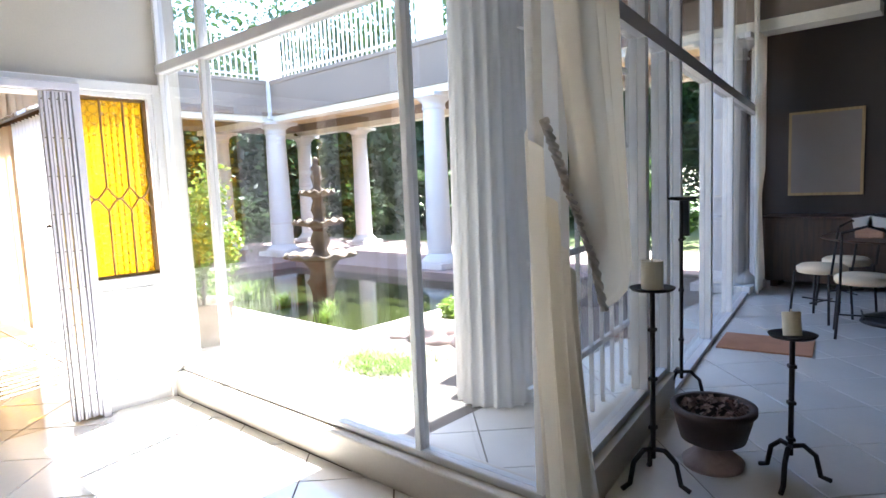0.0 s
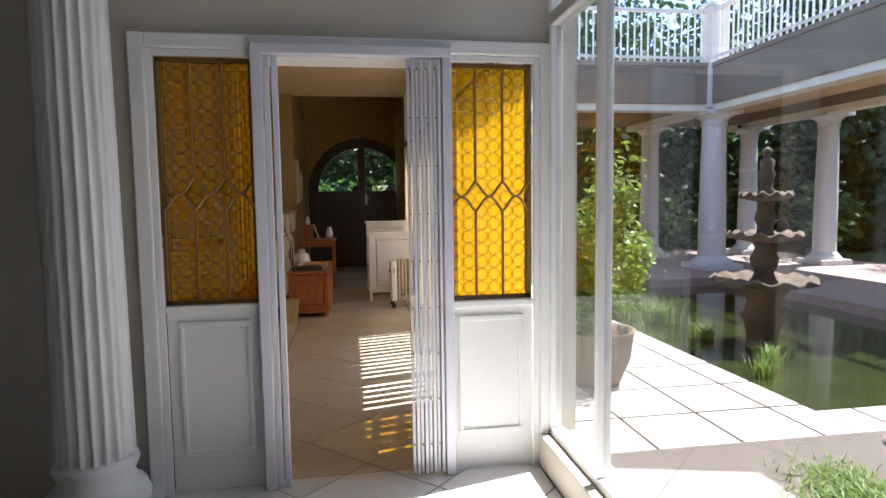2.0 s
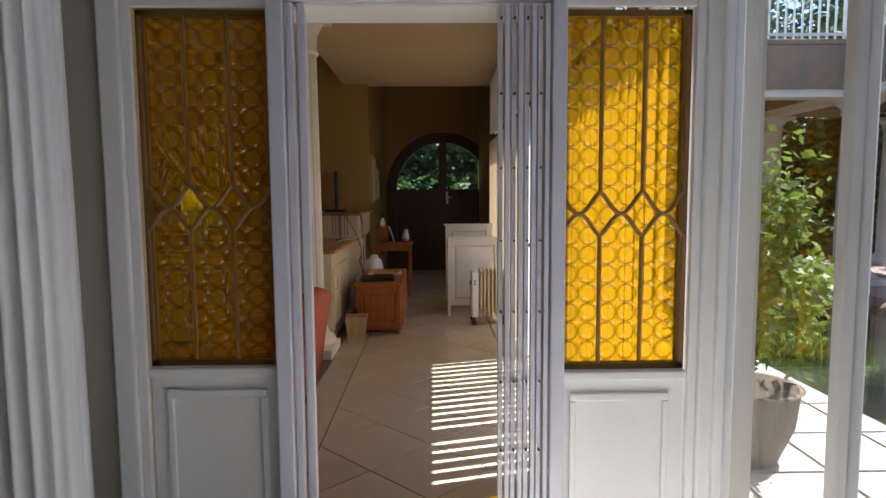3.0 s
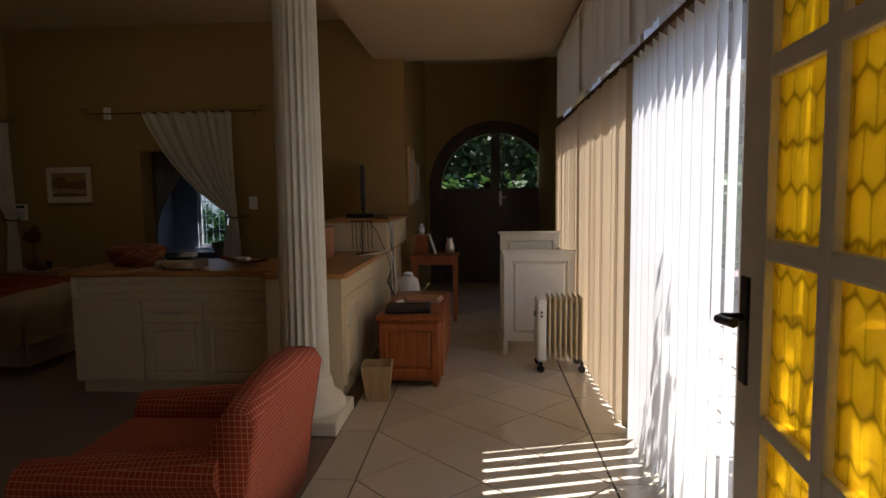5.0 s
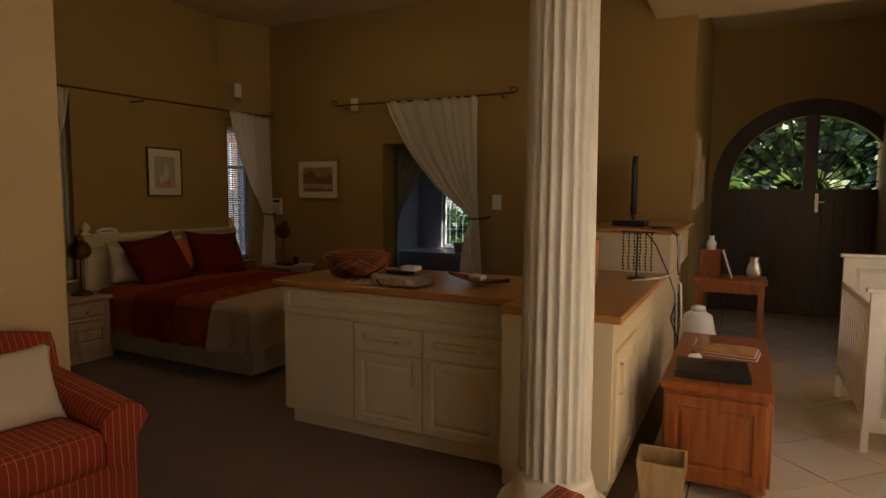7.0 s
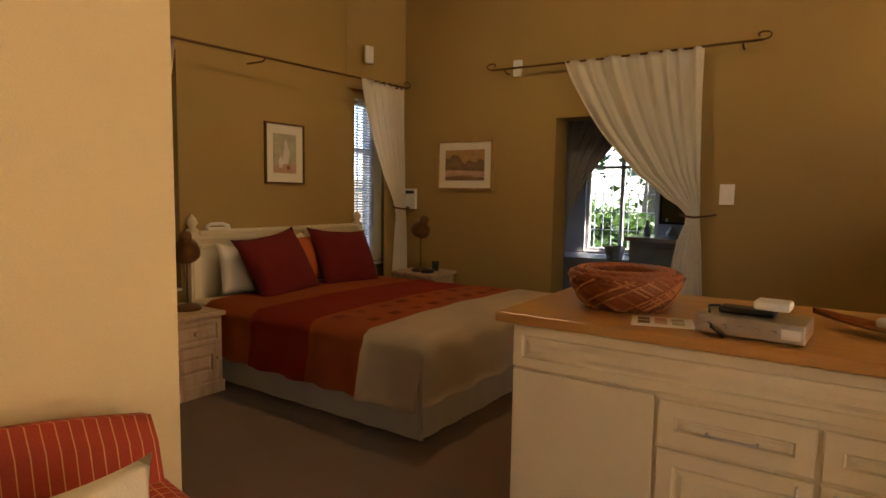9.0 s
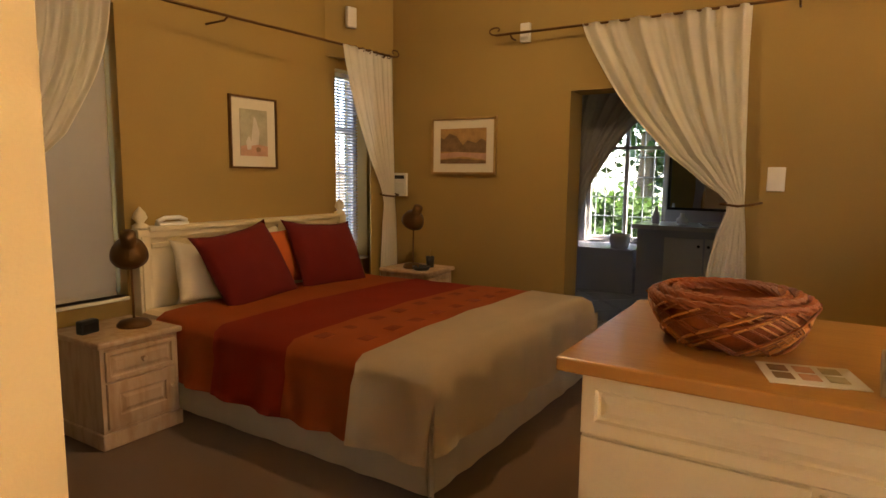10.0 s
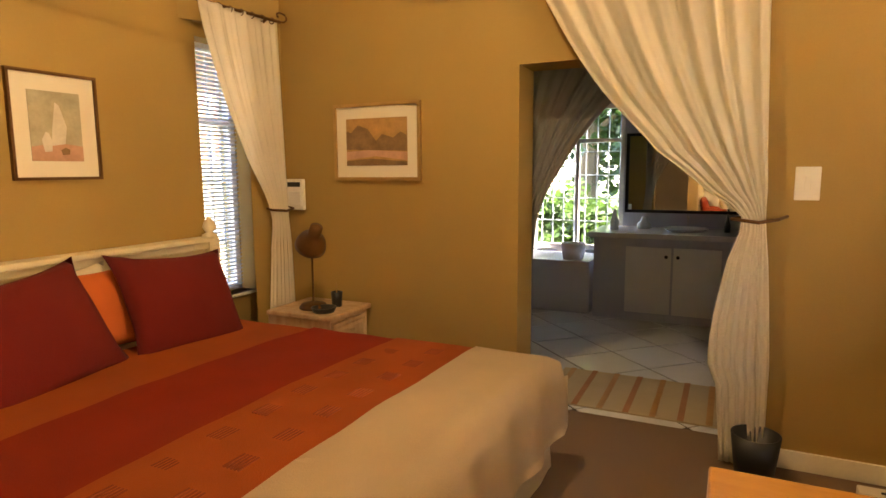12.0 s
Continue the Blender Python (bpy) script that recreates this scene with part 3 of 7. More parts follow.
for x in (-3.415, -2.854, -1.19, -0.57):
    part("mullion", box(x - 0.018, x + 0.018, 2.15, 2.21, 0.19, 3.2, 0.006), WHITE, gw)
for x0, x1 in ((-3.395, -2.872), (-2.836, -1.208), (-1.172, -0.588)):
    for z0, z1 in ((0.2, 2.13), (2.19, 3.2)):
        p = part("pane", box(x0, x1, 2.178, 2.184, z0, z1), GLASS_DIM, gw)
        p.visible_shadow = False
g2 = thing("glass_wall_dining", "white framed window wall with a sliding door", "window wall")
g2["kind"] = "structure"
part("curb", w2_box(0.1, 1.65, -0.1, 0.08, 0, 0.165), CURB, g2, "low beige stone curb")
part("bottom_rail", w2_box(0.1, 1.65, -0.03, 0.04, 0.165, 0.2), ALU, g2)
part("transom", w2_box(0, 6.4, -0.04, 0.05, 2.04, 2.12), ALU, g2)
part("head_rail", w2_box(0, 6.4, -0.05, 0.05, 3.2, 3.3), ALU, g2)
part("track", w2_box(1.65, 6.4, -0.05, 0.06, 0, 0.03), ALU, g2, "aluminium sliding door track")
for u, w in ((0.06, 0.04), (1.2, 0.03), (1.65, 0.04), (2.0, 0.03), (3.1, 0.04), (4.2, 0.03), (6.35, 0.04)):
    part("mullion", w2_box(u - w, u + w, -0.04, 0.045, 0.0 if u > 1.3 else 0.19, 3.2), WHITE, g2)
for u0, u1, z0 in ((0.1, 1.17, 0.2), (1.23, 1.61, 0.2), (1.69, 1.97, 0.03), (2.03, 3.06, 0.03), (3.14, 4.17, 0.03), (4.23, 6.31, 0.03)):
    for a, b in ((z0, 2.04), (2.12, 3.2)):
        p = part("pane", w2_box(u0, u1, -0.003, 0.003, a, b), GLASS_DIM, g2)
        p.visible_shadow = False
part("door_handle", w2_box(2.05, 2.08, 0.045, 0.08, 0.95, 1.2), BLACK, g2, "black sliding door handle")
bars = bmesh.new()
for k in range(9):
    w2_box(0.1 + k * 0.16, 0.112 + k * 0.16, -0.12, -0.1, 0.2, 2.04, bm=bars)
for z in (0.5, 1.0, 1.5, 1.9):
    w2_box(0.05, 1.45, -0.125, -0.105, z, z + 0.03, bm=bars)
part("burglar_bars", bars, WHITE, g2, "white burglar bars outside")

# lounge glass wall with its rail
gl = thing("glass_wall_lounge", "white framed window wall behind vertical blinds", "window wall")
gl["kind"] = "structure"
part("bottom_rail", box(-10.5, -3.62, 2.16, 2.24, 0, 0.05), ALU, gl)
part("transom", box(-10.5, -3.62, 2.16, 2.24, 2.15, 2.23), ALU, gl)
for x in (-3.66, -5.2, -6.78, -8.4, -10.05):
    part("mullion", box(x - 0.04, x + 0.04, 2.16, 2.24, 0.05, 2.97), WHITE, gl)
for x0, x1 in ((-5.16, -3.7), (-6.74, -5.24), (-8.36, -6.82), (-10.01, -8.44)):
    for a, b in ((0.05, 2.15), (2.23, 2.97)):
        p = part("pane", box(x0, x1, 2.198, 2.204, a, b), GLASS, gl)
        p.visible_shadow = False
structure("wall_hall_north", box(-13.1, -10.05, 2.16, 2.4, 0, 3.5), WALL_OCHRE, "ochre wall of the entrance hall", "wall")

# entrance door unit: trim, sidelights, gate
unit = thing("entrance_door_surround", "white panelled door surround with amber glass sidelights", "door surround")
unit["kind"] = "structure"
TR = -3.445
part("architrave", boxes([(TR, TR + 0.03, 0.278, 0.345, 0, 2.06), (TR, TR + 0.03, 2.105, 2.173, 0, 2.06), (TR, TR + 0.03, 0.345, 2.105, 1.995, 2.06)], 0.008), WHITE, unit)
part("architrave_bead", boxes([(TR, TR + 0.018, 0.345, 0.375, 0, 1.995), (TR, TR + 0.018, 2.075, 2.105, 0, 1.995), (TR, TR + 0.018, 0.375, 2.075, 1.965, 1.995)], 0.004), WHITE, unit)
for y0, y1, zs, nm in ((0.375, 0.79, 0.868, "dark"), (1.655, 2.075, 0.84, "lit")):
    pn = part("lower_panel", box(-3.5, -3.455, y0, y1, 0, zs - 0.03), WHITE, unit)
    part("panel_moulding", boxes([(-3.455, -3.442, y0 + 0.05, y1 - 0.05, zs - 0.1, zs - 0.075), (-3.455, -3.442, y0 + 0.05, y1 - 0.05, 0.18, 0.2), (-3.455, -3.442, y0 + 0.05, y0 + 0.07, 0.2, zs - 0.1), (-3.455, -3.442, y1 - 0.07, y1 - 0.05, 0.2, zs - 0.1)], 0.004), WHITE, pn)
    part("sidelight_sill", box(-3.5, -3.43, y0, y1, zs - 0.03, zs, 0.005), WHITE, unit)
    part("sidelight_glass", box(-3.482, -3.474, y0, y1, zs, 1.965), AMBER_SIDE, unit, "hammered amber glass")
    part("sidelight_frame", boxes([(-3.49, -3.462, y0, y0 + 0.025, zs, 1.965), (-3.49, -3.462, y1 - 0.025, y1, zs, 1.965), (-3.49, -3.462, y0, y1, zs, zs + 0.02), (-3.49, -3.462, y0, y1, 1.945, 1.965)]), BROWNBAR, unit)
    lead = bmesh.new()
    w = (y1 - y0 - 0.02) / 3
    zm = zs + 0.5
    for k in range(4):
        yk = y0 + 0.01 + k * w
        for za, zb in ((zs + 0.02, zm - 0.07), (zm + 0.07, 1.95)):
            tube([(-3.464, yk, za), (-3.464, yk, zb)], 0.007, 6, lead)
        if k < 3:
            for s in (-1, 1):
                tube([(-3.464, yk + w * q / 10, zm + s * 0.07 * (1 - math.sin(math.pi * q / 10) ** 1.4)) for q in range(11)], 0.007, 6, lead)
    part("burglar_bars", lead, BARBROWN, unit, "thin curved brown burglar bars over the glass")
part("jamb", boxes([(-3.62, -3.45, 0.79, 0.82, 0, 2.0), (-3.62, -3.45, 1.635, 1.655, 0, 2.0), (-3.62, -3.45, 0.79, 1.655, 1.97, 2.04)]), WHITE, unit)
gate = thing("folding_security_gate", "white folding steel security gate stacked open beside the doorway", "security gate")
part("gate_frame", boxes([(-3.44, -3.39, 0.785, 0.835, 0, 2.02), (-3.44, -3.39, 1.63, 1.675, 0, 2.02), (-3.44, -3.385, 0.785, 1.675, 1.975, 2.02)], 0.005), WHITE_COOL, gate)
part("inner_stile", boxes([(-3.43, -3.40, 0.84, 0.863, 0, 1.97), (-3.438, -3.408, 0.872, 0.898, 0, 1.97)], 0.004), WHITE_COOL, gate)
for k in range(8):
    y = 1.47 + k * 0.02
    part("gate_bar", box(-3.435 + 0.012 * (k % 2), -3.405 + 0.012 * (k % 2), y, y + 0.013, 0.02, 1.965), WHITE_COOL, gate)
rivets = bmesh.new()
for k in range(9):
    for y in (1.475, 1.515, 1.555, 1.595):
        box(-3.405, -3.39, y, y + 0.005, 0.16 + k * 0.22, 0.165 + k * 0.22, bm=rivets)
tagged(part("rivets", rivets, IRON, gate), kind="stuff")

# inner door leaf with amber panes, standing open in the lounge
leaf = thing("glazed_inner_door", "white wooden door with amber glass panes, standing open", "door", at=(-3.64, 1.72, 0), rz=175)
L = 0.865
COLS = ((0.09, 0.27), (0.315, 0.495), (0.54, 0.735))
RAILS = (0.66, 0.98, 1.3, 1.62)
part("stile", box(0, 0.09, -0.02, 0.02, 0.01, 1.97, 0.003), WHITE_WORN, leaf)
part("stile", box(0.735, L, -0.02, 0.02, 0.01, 1.97, 0.003), WHITE_WORN, leaf)
part("bottom_rail", box(0.09, 0.735, -0.02, 0.02, 0.01, 0.3, 0.003), WHITE_WORN, leaf)
part("top_rail", box(0.09, 0.735, -0.02, 0.02, 1.87, 1.97, 0.003), WHITE_WORN, leaf)
for z in RAILS:
    part("glazing_bar", box(0.09, 0.735, -0.018, 0.018, z - 0.02, z + 0.02, 0.006), WHITE_WORN, leaf)
for x0, x1 in ((0.27, 0.315), (0.495, 0.54)):
    part("glazing_bar", box(x0, x1, -0.019, 0.019, 0.3, 1.87, 0.006), WHITE_WORN, leaf)
edges = (0.28,) + RAILS + (1.89,)
for x0, x1 in COLS:
    for z0, z1 in zip(edges, edges[1:]):
        part("pane", box(x0, x1, -0.004, 0.004, z0 + 0.02, z1 - 0.02), AMBER, leaf, "hammered amber glass pane")
bm = boxes([(L - 0.065, L - 0.025, -0.026, 0.026, 1.03, 1.24)], 0.003)
for s in (-1, 1):
    tube([(L - 0.045, 0, 1.16), (L - 0.045, s * 0.065, 1.16), (L - 0.06, s * 0.075, 1.16), (L - 0.15, s * 0.075, 1.17)], 0.009, 8, bm)
part("handle", bm, IRON, leaf, "dark iron lever handle")


# ---- columns of the house ----
def fluted_column(name, x, y, r, h, label, plinth=0.24, z0=0.0, mat=WHITE_WORN):
    c = thing(name, label, "column", "fluted columns", at=(x, y, z0))
    part("shaft", turned([(r * 1.03, 0.28), (r, 1.0), (r * 0.9, h - 0.35)], 120, flutes=20, depth=r * 0.16, cap=False), mat, c, smooth=True)
    part("base", turned([(plinth * 0.98, 0.08), (plinth, 0.12), (plinth * 0.92, 0.165), (plinth * 0.78, 0.18), (plinth * 0.7, 0.22), (r * 1.12, 0.27), (r * 1.05, 0.3)], 48), mat, c, smooth=True)
    part("plinth", box(-plinth, plinth, -plinth, plinth, 0, 0.085, 0.01), mat, c)
    part("capital", turned([(r * 0.88, h - 0.37), (r * 1.05, h - 0.35), (r * 0.92, h - 0.32), (r * 0.95, h - 0.2), (r * 1.45, h - 0.06), (r * 1.5, h)], 48), mat, c, smooth=True)
    part("abacus", box(-r * 1.6, r * 1.6, -r * 1.6, r * 1.6, h - 0.06, h), mat, c)
    return c


fluted_column("fluted_column", -3.22, 0.14, 0.145, 3.3, "white fluted column beside the entrance door", 0.2, mat=WHITE)
fluted_column("fluted_column", -6.885, 0.16, 0.143, 2.97, "cream fluted column between counter and passage", 0.245)
fluted_column("fluted_column", -1.66, 3.36, 0.26, 3.3, "large white fluted column outside the glass", 0.33, -0.4, WHITE)

# ---- courtyard ----
GZ = -0.03
structure("ground", box(-80, 80, -80, 90, -0.9, -0.62), GRASS, "garden ground reaching far away", "ground")
structure("lawn", boxes([(-60, -14.5, 2.5, 60, -0.62, -0.08), (-14.5, 40, 11.2, 60, -0.62, -0.08), (-0.2, 40, 2.6, 11.2, -0.62, -0.08), (-60, -13.8, -40, 2.5, -0.62, -0.15), (-13.8, 40, -40, -4.95, -0.62, -0.15)]), GRASS, "green lawn with patches of shade", "lawn")
structure("terrace_bed", boxes([(-13.3, -0.2, 2.3, 4.0, -0.62, -0.045), (-3.85, -0.2, 4.0, 7.3, -0.62, -0.045)]), GROUT, "dark joints under the terrace slabs", "terrace")
structure("gallery_floor", boxes([(-14.5, -0.2, 7.3, 11.2, -0.62, -0.01), (-14.5, -9.6, 4.0, 7.3, -0.62, -0.01)]), PAVE_DARK, "reddish brown paved gallery floor", "pavement")
structure("pond_water", box(-9.6, -3.85, 4.05, 7.3, -0.5, -0.14), WATER, "dark green still pond water", "water")
structure("pond_floor", box(-9.7, -3.5, 3.9, 7.4, -0.62, -0.5), ROCK, "pond basin", "pond")


def round_column(x, y, r=0.2, h=2.85):
    c = thing("courtyard_column", "white plastered column of the courtyard gallery", "column", "gallery columns", at=(x, y, -0.01))
    part("shaft", turned([(r * 1.0, 0.2), (r, 0.8), (r * 0.86, h - 0.24)], 32, cap=False), WHITE_OUT, c, smooth=True)
    part("base", turned([(r * 1.5, 0.1), (r * 1.5, 0.13), (r * 1.25, 0.18), (r * 1.15, 0.2), (r * 1.02, 0.24)], 32), WHITE_OUT, c, smooth=True)
    part("plinth", box(-r * 1.6, r * 1.6, -r * 1.6, r * 1.6, 0, 0.1, 0.01), WHITE_OUT, c)
    part("capital", turned([(r * 0.86, h - 0.25), (r * 1.0, h - 0.23), (r * 0.92, h - 0.2), (r * 0.95, h - 0.14), (r * 1.35, h - 0.07), (r * 1.4, h - 0.06)], 32), WHITE_OUT, c, smooth=True)
    part("abacus", box(-r * 1.45, r * 1.45, -r * 1.45, r * 1.45, h - 0.06, h), WHITE_OUT, c)
    return c


c0 = round_column(-10.84, 7.84, 0.24)
for x, y in ((-6.17, 7.82), (-1.6, 7.82), (-10.9, 10.25), (-6.17, 10.25), (-1.6, 10.25), (-13.2, 7.84), (-13.2, 10.25), (-13.2, 4.9)):
    copy_thing(c0, pose(x, y, -0.01)).scale = (0.85, 0.85, 1)
upper = thing("gallery_upper_storey", "beige rendered balcony slab carried on white columns", "balcony")
upper["kind"] = "structure"
part("fascia", boxes([(-14.0, -0.2, 7.62, 8.0, 2.96, 3.6), (-11.02, -10.64, 2.4, 7.62, 2.96, 3.6), (-14.0, -0.2, 10.1, 10.4, 2.96, 3.6), (-14.0, -13.0, 2.4, 10.1, 2.96, 3.6)]), RENDER_OUT, upper)
part("beam", boxes([(-14.0, -0.2, 7.66, 7.96, 2.84, 2.96), (-10.98, -10.68, 2.4, 7.66, 2.84, 2.96), (-14.0, -0.2, 10.1, 10.4, 2.84, 2.96)]), WHITE_WORN, upper, "pale painted beam under the fascia")
part("slab", boxes([(-13.0, -0.2, 8.0, 10.1, 3.15, 3.6), (-13.0, -11.02, 2.4, 8.0, 3.15, 3.6)]), CEIL, upper)
part("coping", boxes([(-14.0, -0.2, 7.6, 8.02, 3.6, 3.68), (-11.06, -10.62, 2.4, 7.6, 3.6, 3.68)], 0.01), RENDER_OUT, upper)
part("pilaster", box(-10.98, -10.58, 7.56, 7.96, 2.9, 3.7, 0.01), WHITE_OUT, upper, "white corner pilaster across the fascia")
rail = thing("balcony_balustrade", "white steel balustrade along the balcony edge", "balustrade")
part("top_rail", boxes([(-10.84, -0.2, 7.7, 7.76, 4.58, 4.64), (-10.87, -10.81, 2.4, 7.7, 4.58, 4.64)]), WHITE_OUT, rail)
part("bottom_rail", boxes([(-10.84, -0.2, 7.71, 7.75, 3.78, 3.82), (-10.86, -10.82, 2.4, 7.7, 3.78, 3.82)]), WHITE_OUT, rail)
bar_mesh = mesh_of("baluster", box(-0.012, 0.012, -0.012, 0.012, 3.68, 4.6), WHITE)
for k in range(82):
    ob = new("baluster", bar_mesh)
    ob.parent = rail
    ob.matrix_basis = pose(-10.7 + k * 0.128, 7.73, 0)
for k in range(41):
    ob = new("baluster", bar_mesh)
    ob.parent = rail
    ob.matrix_basis = pose(-10.84, 7.55 - k * 0.128, 0)
for x, y in ((-10.84, 7.8), (-6.17, 7.8), (-1.6, 7.8)):
    p = thing("balcony_post", "white square balcony post with a ball finial", "post", "balcony posts", at=(x, y, 3.68))
    part("post", box(-0.16, 0.16, -0.16, 0.16, 0, 1.02, 0.01), WHITE_OUT, p)
    part("cap", box(-0.2, 0.2, -0.2, 0.2, 1.02, 1.08, 0.01), WHITE_OUT, p)
    part("finial", turned([(0.05, 1.08), (0.1, 1.14), (0.13, 1.22), (0.1, 1.31), (0.04, 1.36), (0.02, 1.4)], 20), WHITE_OUT, p, smooth=True)

# fountain
fo = thing("tiered_fountain", "three-tiered weathered stone fountain with a small statue on top", "fountain", at=(-5.85, 5.15, -0.5))
part("pedestal", turned([(0.3, 0.0), (0.3, 0.18), (0.26, 0.24), (0.17, 0.3), (0.15, 0.45), (0.18, 0.6), (0.22, 0.66), (0.18, 0.7), (0.16, 0.82), (0.24, 0.92), (0.26, 0.95)], 32, flutes=10, depth=0.02), STONE, fo, smooth=True)


def scalloped(r, z, d):
    bm = turned([(r * 0.25, z - d), (r * 0.6, z - d * 0.7), (r * 0.92, z - d * 0.2), (r, z), (r * 0.96, z + 0.02), (r * 0.85, z - 0.02), (r * 0.3, z - d * 0.5)], 64)
    for v in bm.verts:
        q = math.hypot(v.co.x, v.co.y)
        if q > r * 0.8:
            w = 1 + 0.04 * math.cos(12 * math.atan2(v.co.y, v.co.x))
            v.co.x *= w
            v.co.y *= w
            v.co.z -= 0.02 * (w - 1) / 0.04
    return bm


part("lower_bowl", scalloped(0.48, 1.02, 0.1), STONE, fo, smooth=True)
part("stem", turned([(0.15, 0.96), (0.11, 1.02), (0.085, 1.08), (0.12, 1.16), (0.13, 1.22), (0.085, 1.32), (0.12, 1.38)], 24), STONE, fo, smooth=True)
part("middle_bowl", scalloped(0.34, 1.45, 0.08), STONE, fo, smooth=True)
part("stem", turned([(0.11, 1.39), (0.08, 1.46), (0.065, 1.52), (0.1, 1.6), (0.065, 1.72), (0.09, 1.78)], 24), STONE, fo, smooth=True)
part("upper_bowl", scalloped(0.235, 1.83, 0.07), STONE, fo, smooth=True)
part("statue", turned([(0.06, 1.79), (0.085, 1.86), (0.05, 1.9), (0.06, 1.96), (0.075, 2.03), (0.055, 2.08), (0.07, 2.15), (0.025, 2.19), (0.045, 2.225), (0.04, 2.26), (0.008, 2.285)], 20), STONE, fo, "small brown stone figure", smooth=True)


# ---- lounge and bedroom furniture ----
def handle_bar(p, q, out, r=0.005):
    """A thin bow handle from p to q that stands off by out."""
    p, q, o = Vector(p), Vector(q), Vector(out)
    return tube([p, p + o * 0.8, p + o + (q - p) * 0.12, q + o + (p - q) * 0.12, q + o * 0.8, q], r, 8)


def framed_panel(axis, at, u0, u1, z0, z1, t=0.018, rim=0.05):
    """A cabinet front with a sunk field: axis 'x' faces along x, 'y' along y."""
    bm = bmesh.new()
    rings = []
    for inset, h in ((0, 0), (0, t - 0.003), (0.003, t), (rim, t), (rim + 0.006, t * 0.45), (rim + 0.014, t * 0.45), (rim + 0.03, t * 0.9)):
        q = [(u0 + inset, z0 + inset), (u1 - inset, z0 + inset), (u1 - inset, z1 - inset), (u0 + inset, z1 - inset)]
        rings.append([bm.verts.new((at + h, u, z) if axis == "x" else (u, at + h, z)) for u, z in q])
    for p, q in zip(rings, rings[1:]):
        for i in range(4):
            bm.faces.new((p[i], p[(i + 1) % 4], q[(i + 1) % 4], q[i]))
    bm.faces.new(rings[0])
    bm.faces.new(rings[-1])
    return bm


isl = thing("island_cabinet", "cream painted cabinet unit under an oak worktop", "cabinet", at=(0, 0, 0))
FX = -7.39
part("body", boxes([(-8.12, FX, -1.69, -0.22, 0.09, 0.86)]), CREAM_PAINT, isl)
part("toe_kick", box(-8.08, FX - 0.03, -1.66, -0.22, 0, 0.09), CREAM_PAINT, isl)
part("top_band", framed_panel("x", FX, -1.69, -0.22, 0.7, 0.855, 0.016, 0.035), CREAM_PAINT, isl)
part("side_panel", box(FX, FX + 0.012, -1.69, -1.18, 0.1, 0.69, 0.003), CREAM_PAINT, isl)
for y0, y1 in ((-1.165, -0.73), (-0.715, -0.26)):
    d = part("drawer", framed_panel("x", FX, y0, y1, 0.535, 0.68), CREAM_PAINT, isl)
    part("handle", handle_bar((FX + 0.016, (y0 + y1) / 2 - 0.07, 0.6), (FX + 0.016, (y0 + y1) / 2 + 0.07, 0.6), (0.025, 0, 0)), CHROME, d, "slim metal bow handle")
    d = part("cabinet_door", framed_panel("x", FX, y0, y1, 0.1, 0.52), CREAM_PAINT, isl)
    yh = y1 - 0.04 if y0 < -1 else y0 + 0.04
    part("handle", handle_bar((FX + 0.016, yh, 0.36), (FX + 0.016, yh, 0.5), (0.025, 0, 0)), CHROME, d, "slim metal bow handle")
leg = thing("counter_cabinet", "cream painted cabinet run below an oak counter", "cabinet")
part("body", boxes([(-10.2, -7.21, -0.2, 0.32, 0.09, 0.86)]), CREAM_PAINT, leg)
part("toe_kick", box(-10.2, -7.24, -0.2, 0.29, 0, 0.09), CREAM_PAINT, leg)
d = part("cabinet_door", framed_panel("y", 0.32, -7.76, -7.24, 0.12, 0.72), CREAM_PAINT, leg)
part("handle", handle_bar((-7.3, 0.336, 0.52), (-7.3, 0.336, 0.66), (0, 0.025, 0)), CHROME, d, "slim metal bow handle")
part("cabinet_door", framed_panel("y", 0.32, -8.3, -7.78, 0.12, 0.72), CREAM_PAINT, leg)
part("raised_back", boxes([(-10.22, -8.8, -0.2, 0.38, 0.9, 1.17)]), CREAM_PAINT, leg)
part("raised_shelf", box(-10.23, -8.72, -0.22, 0.42, 1.17, 1.2, 0.006), OAK, leg, "oak shelf on the raised back")
wt = thing("oak_worktop", "honey coloured oak worktop on cream cabinets", "worktop")
part("island_top", box(-8.2, -7.34, -1.75, -0.202, 0.862, 0.9, 0.006), OAK, wt)
part("counter_top", box(-10.2, -7.17, -0.2, 0.36, 0.862, 0.9, 0.006), OAK, wt)


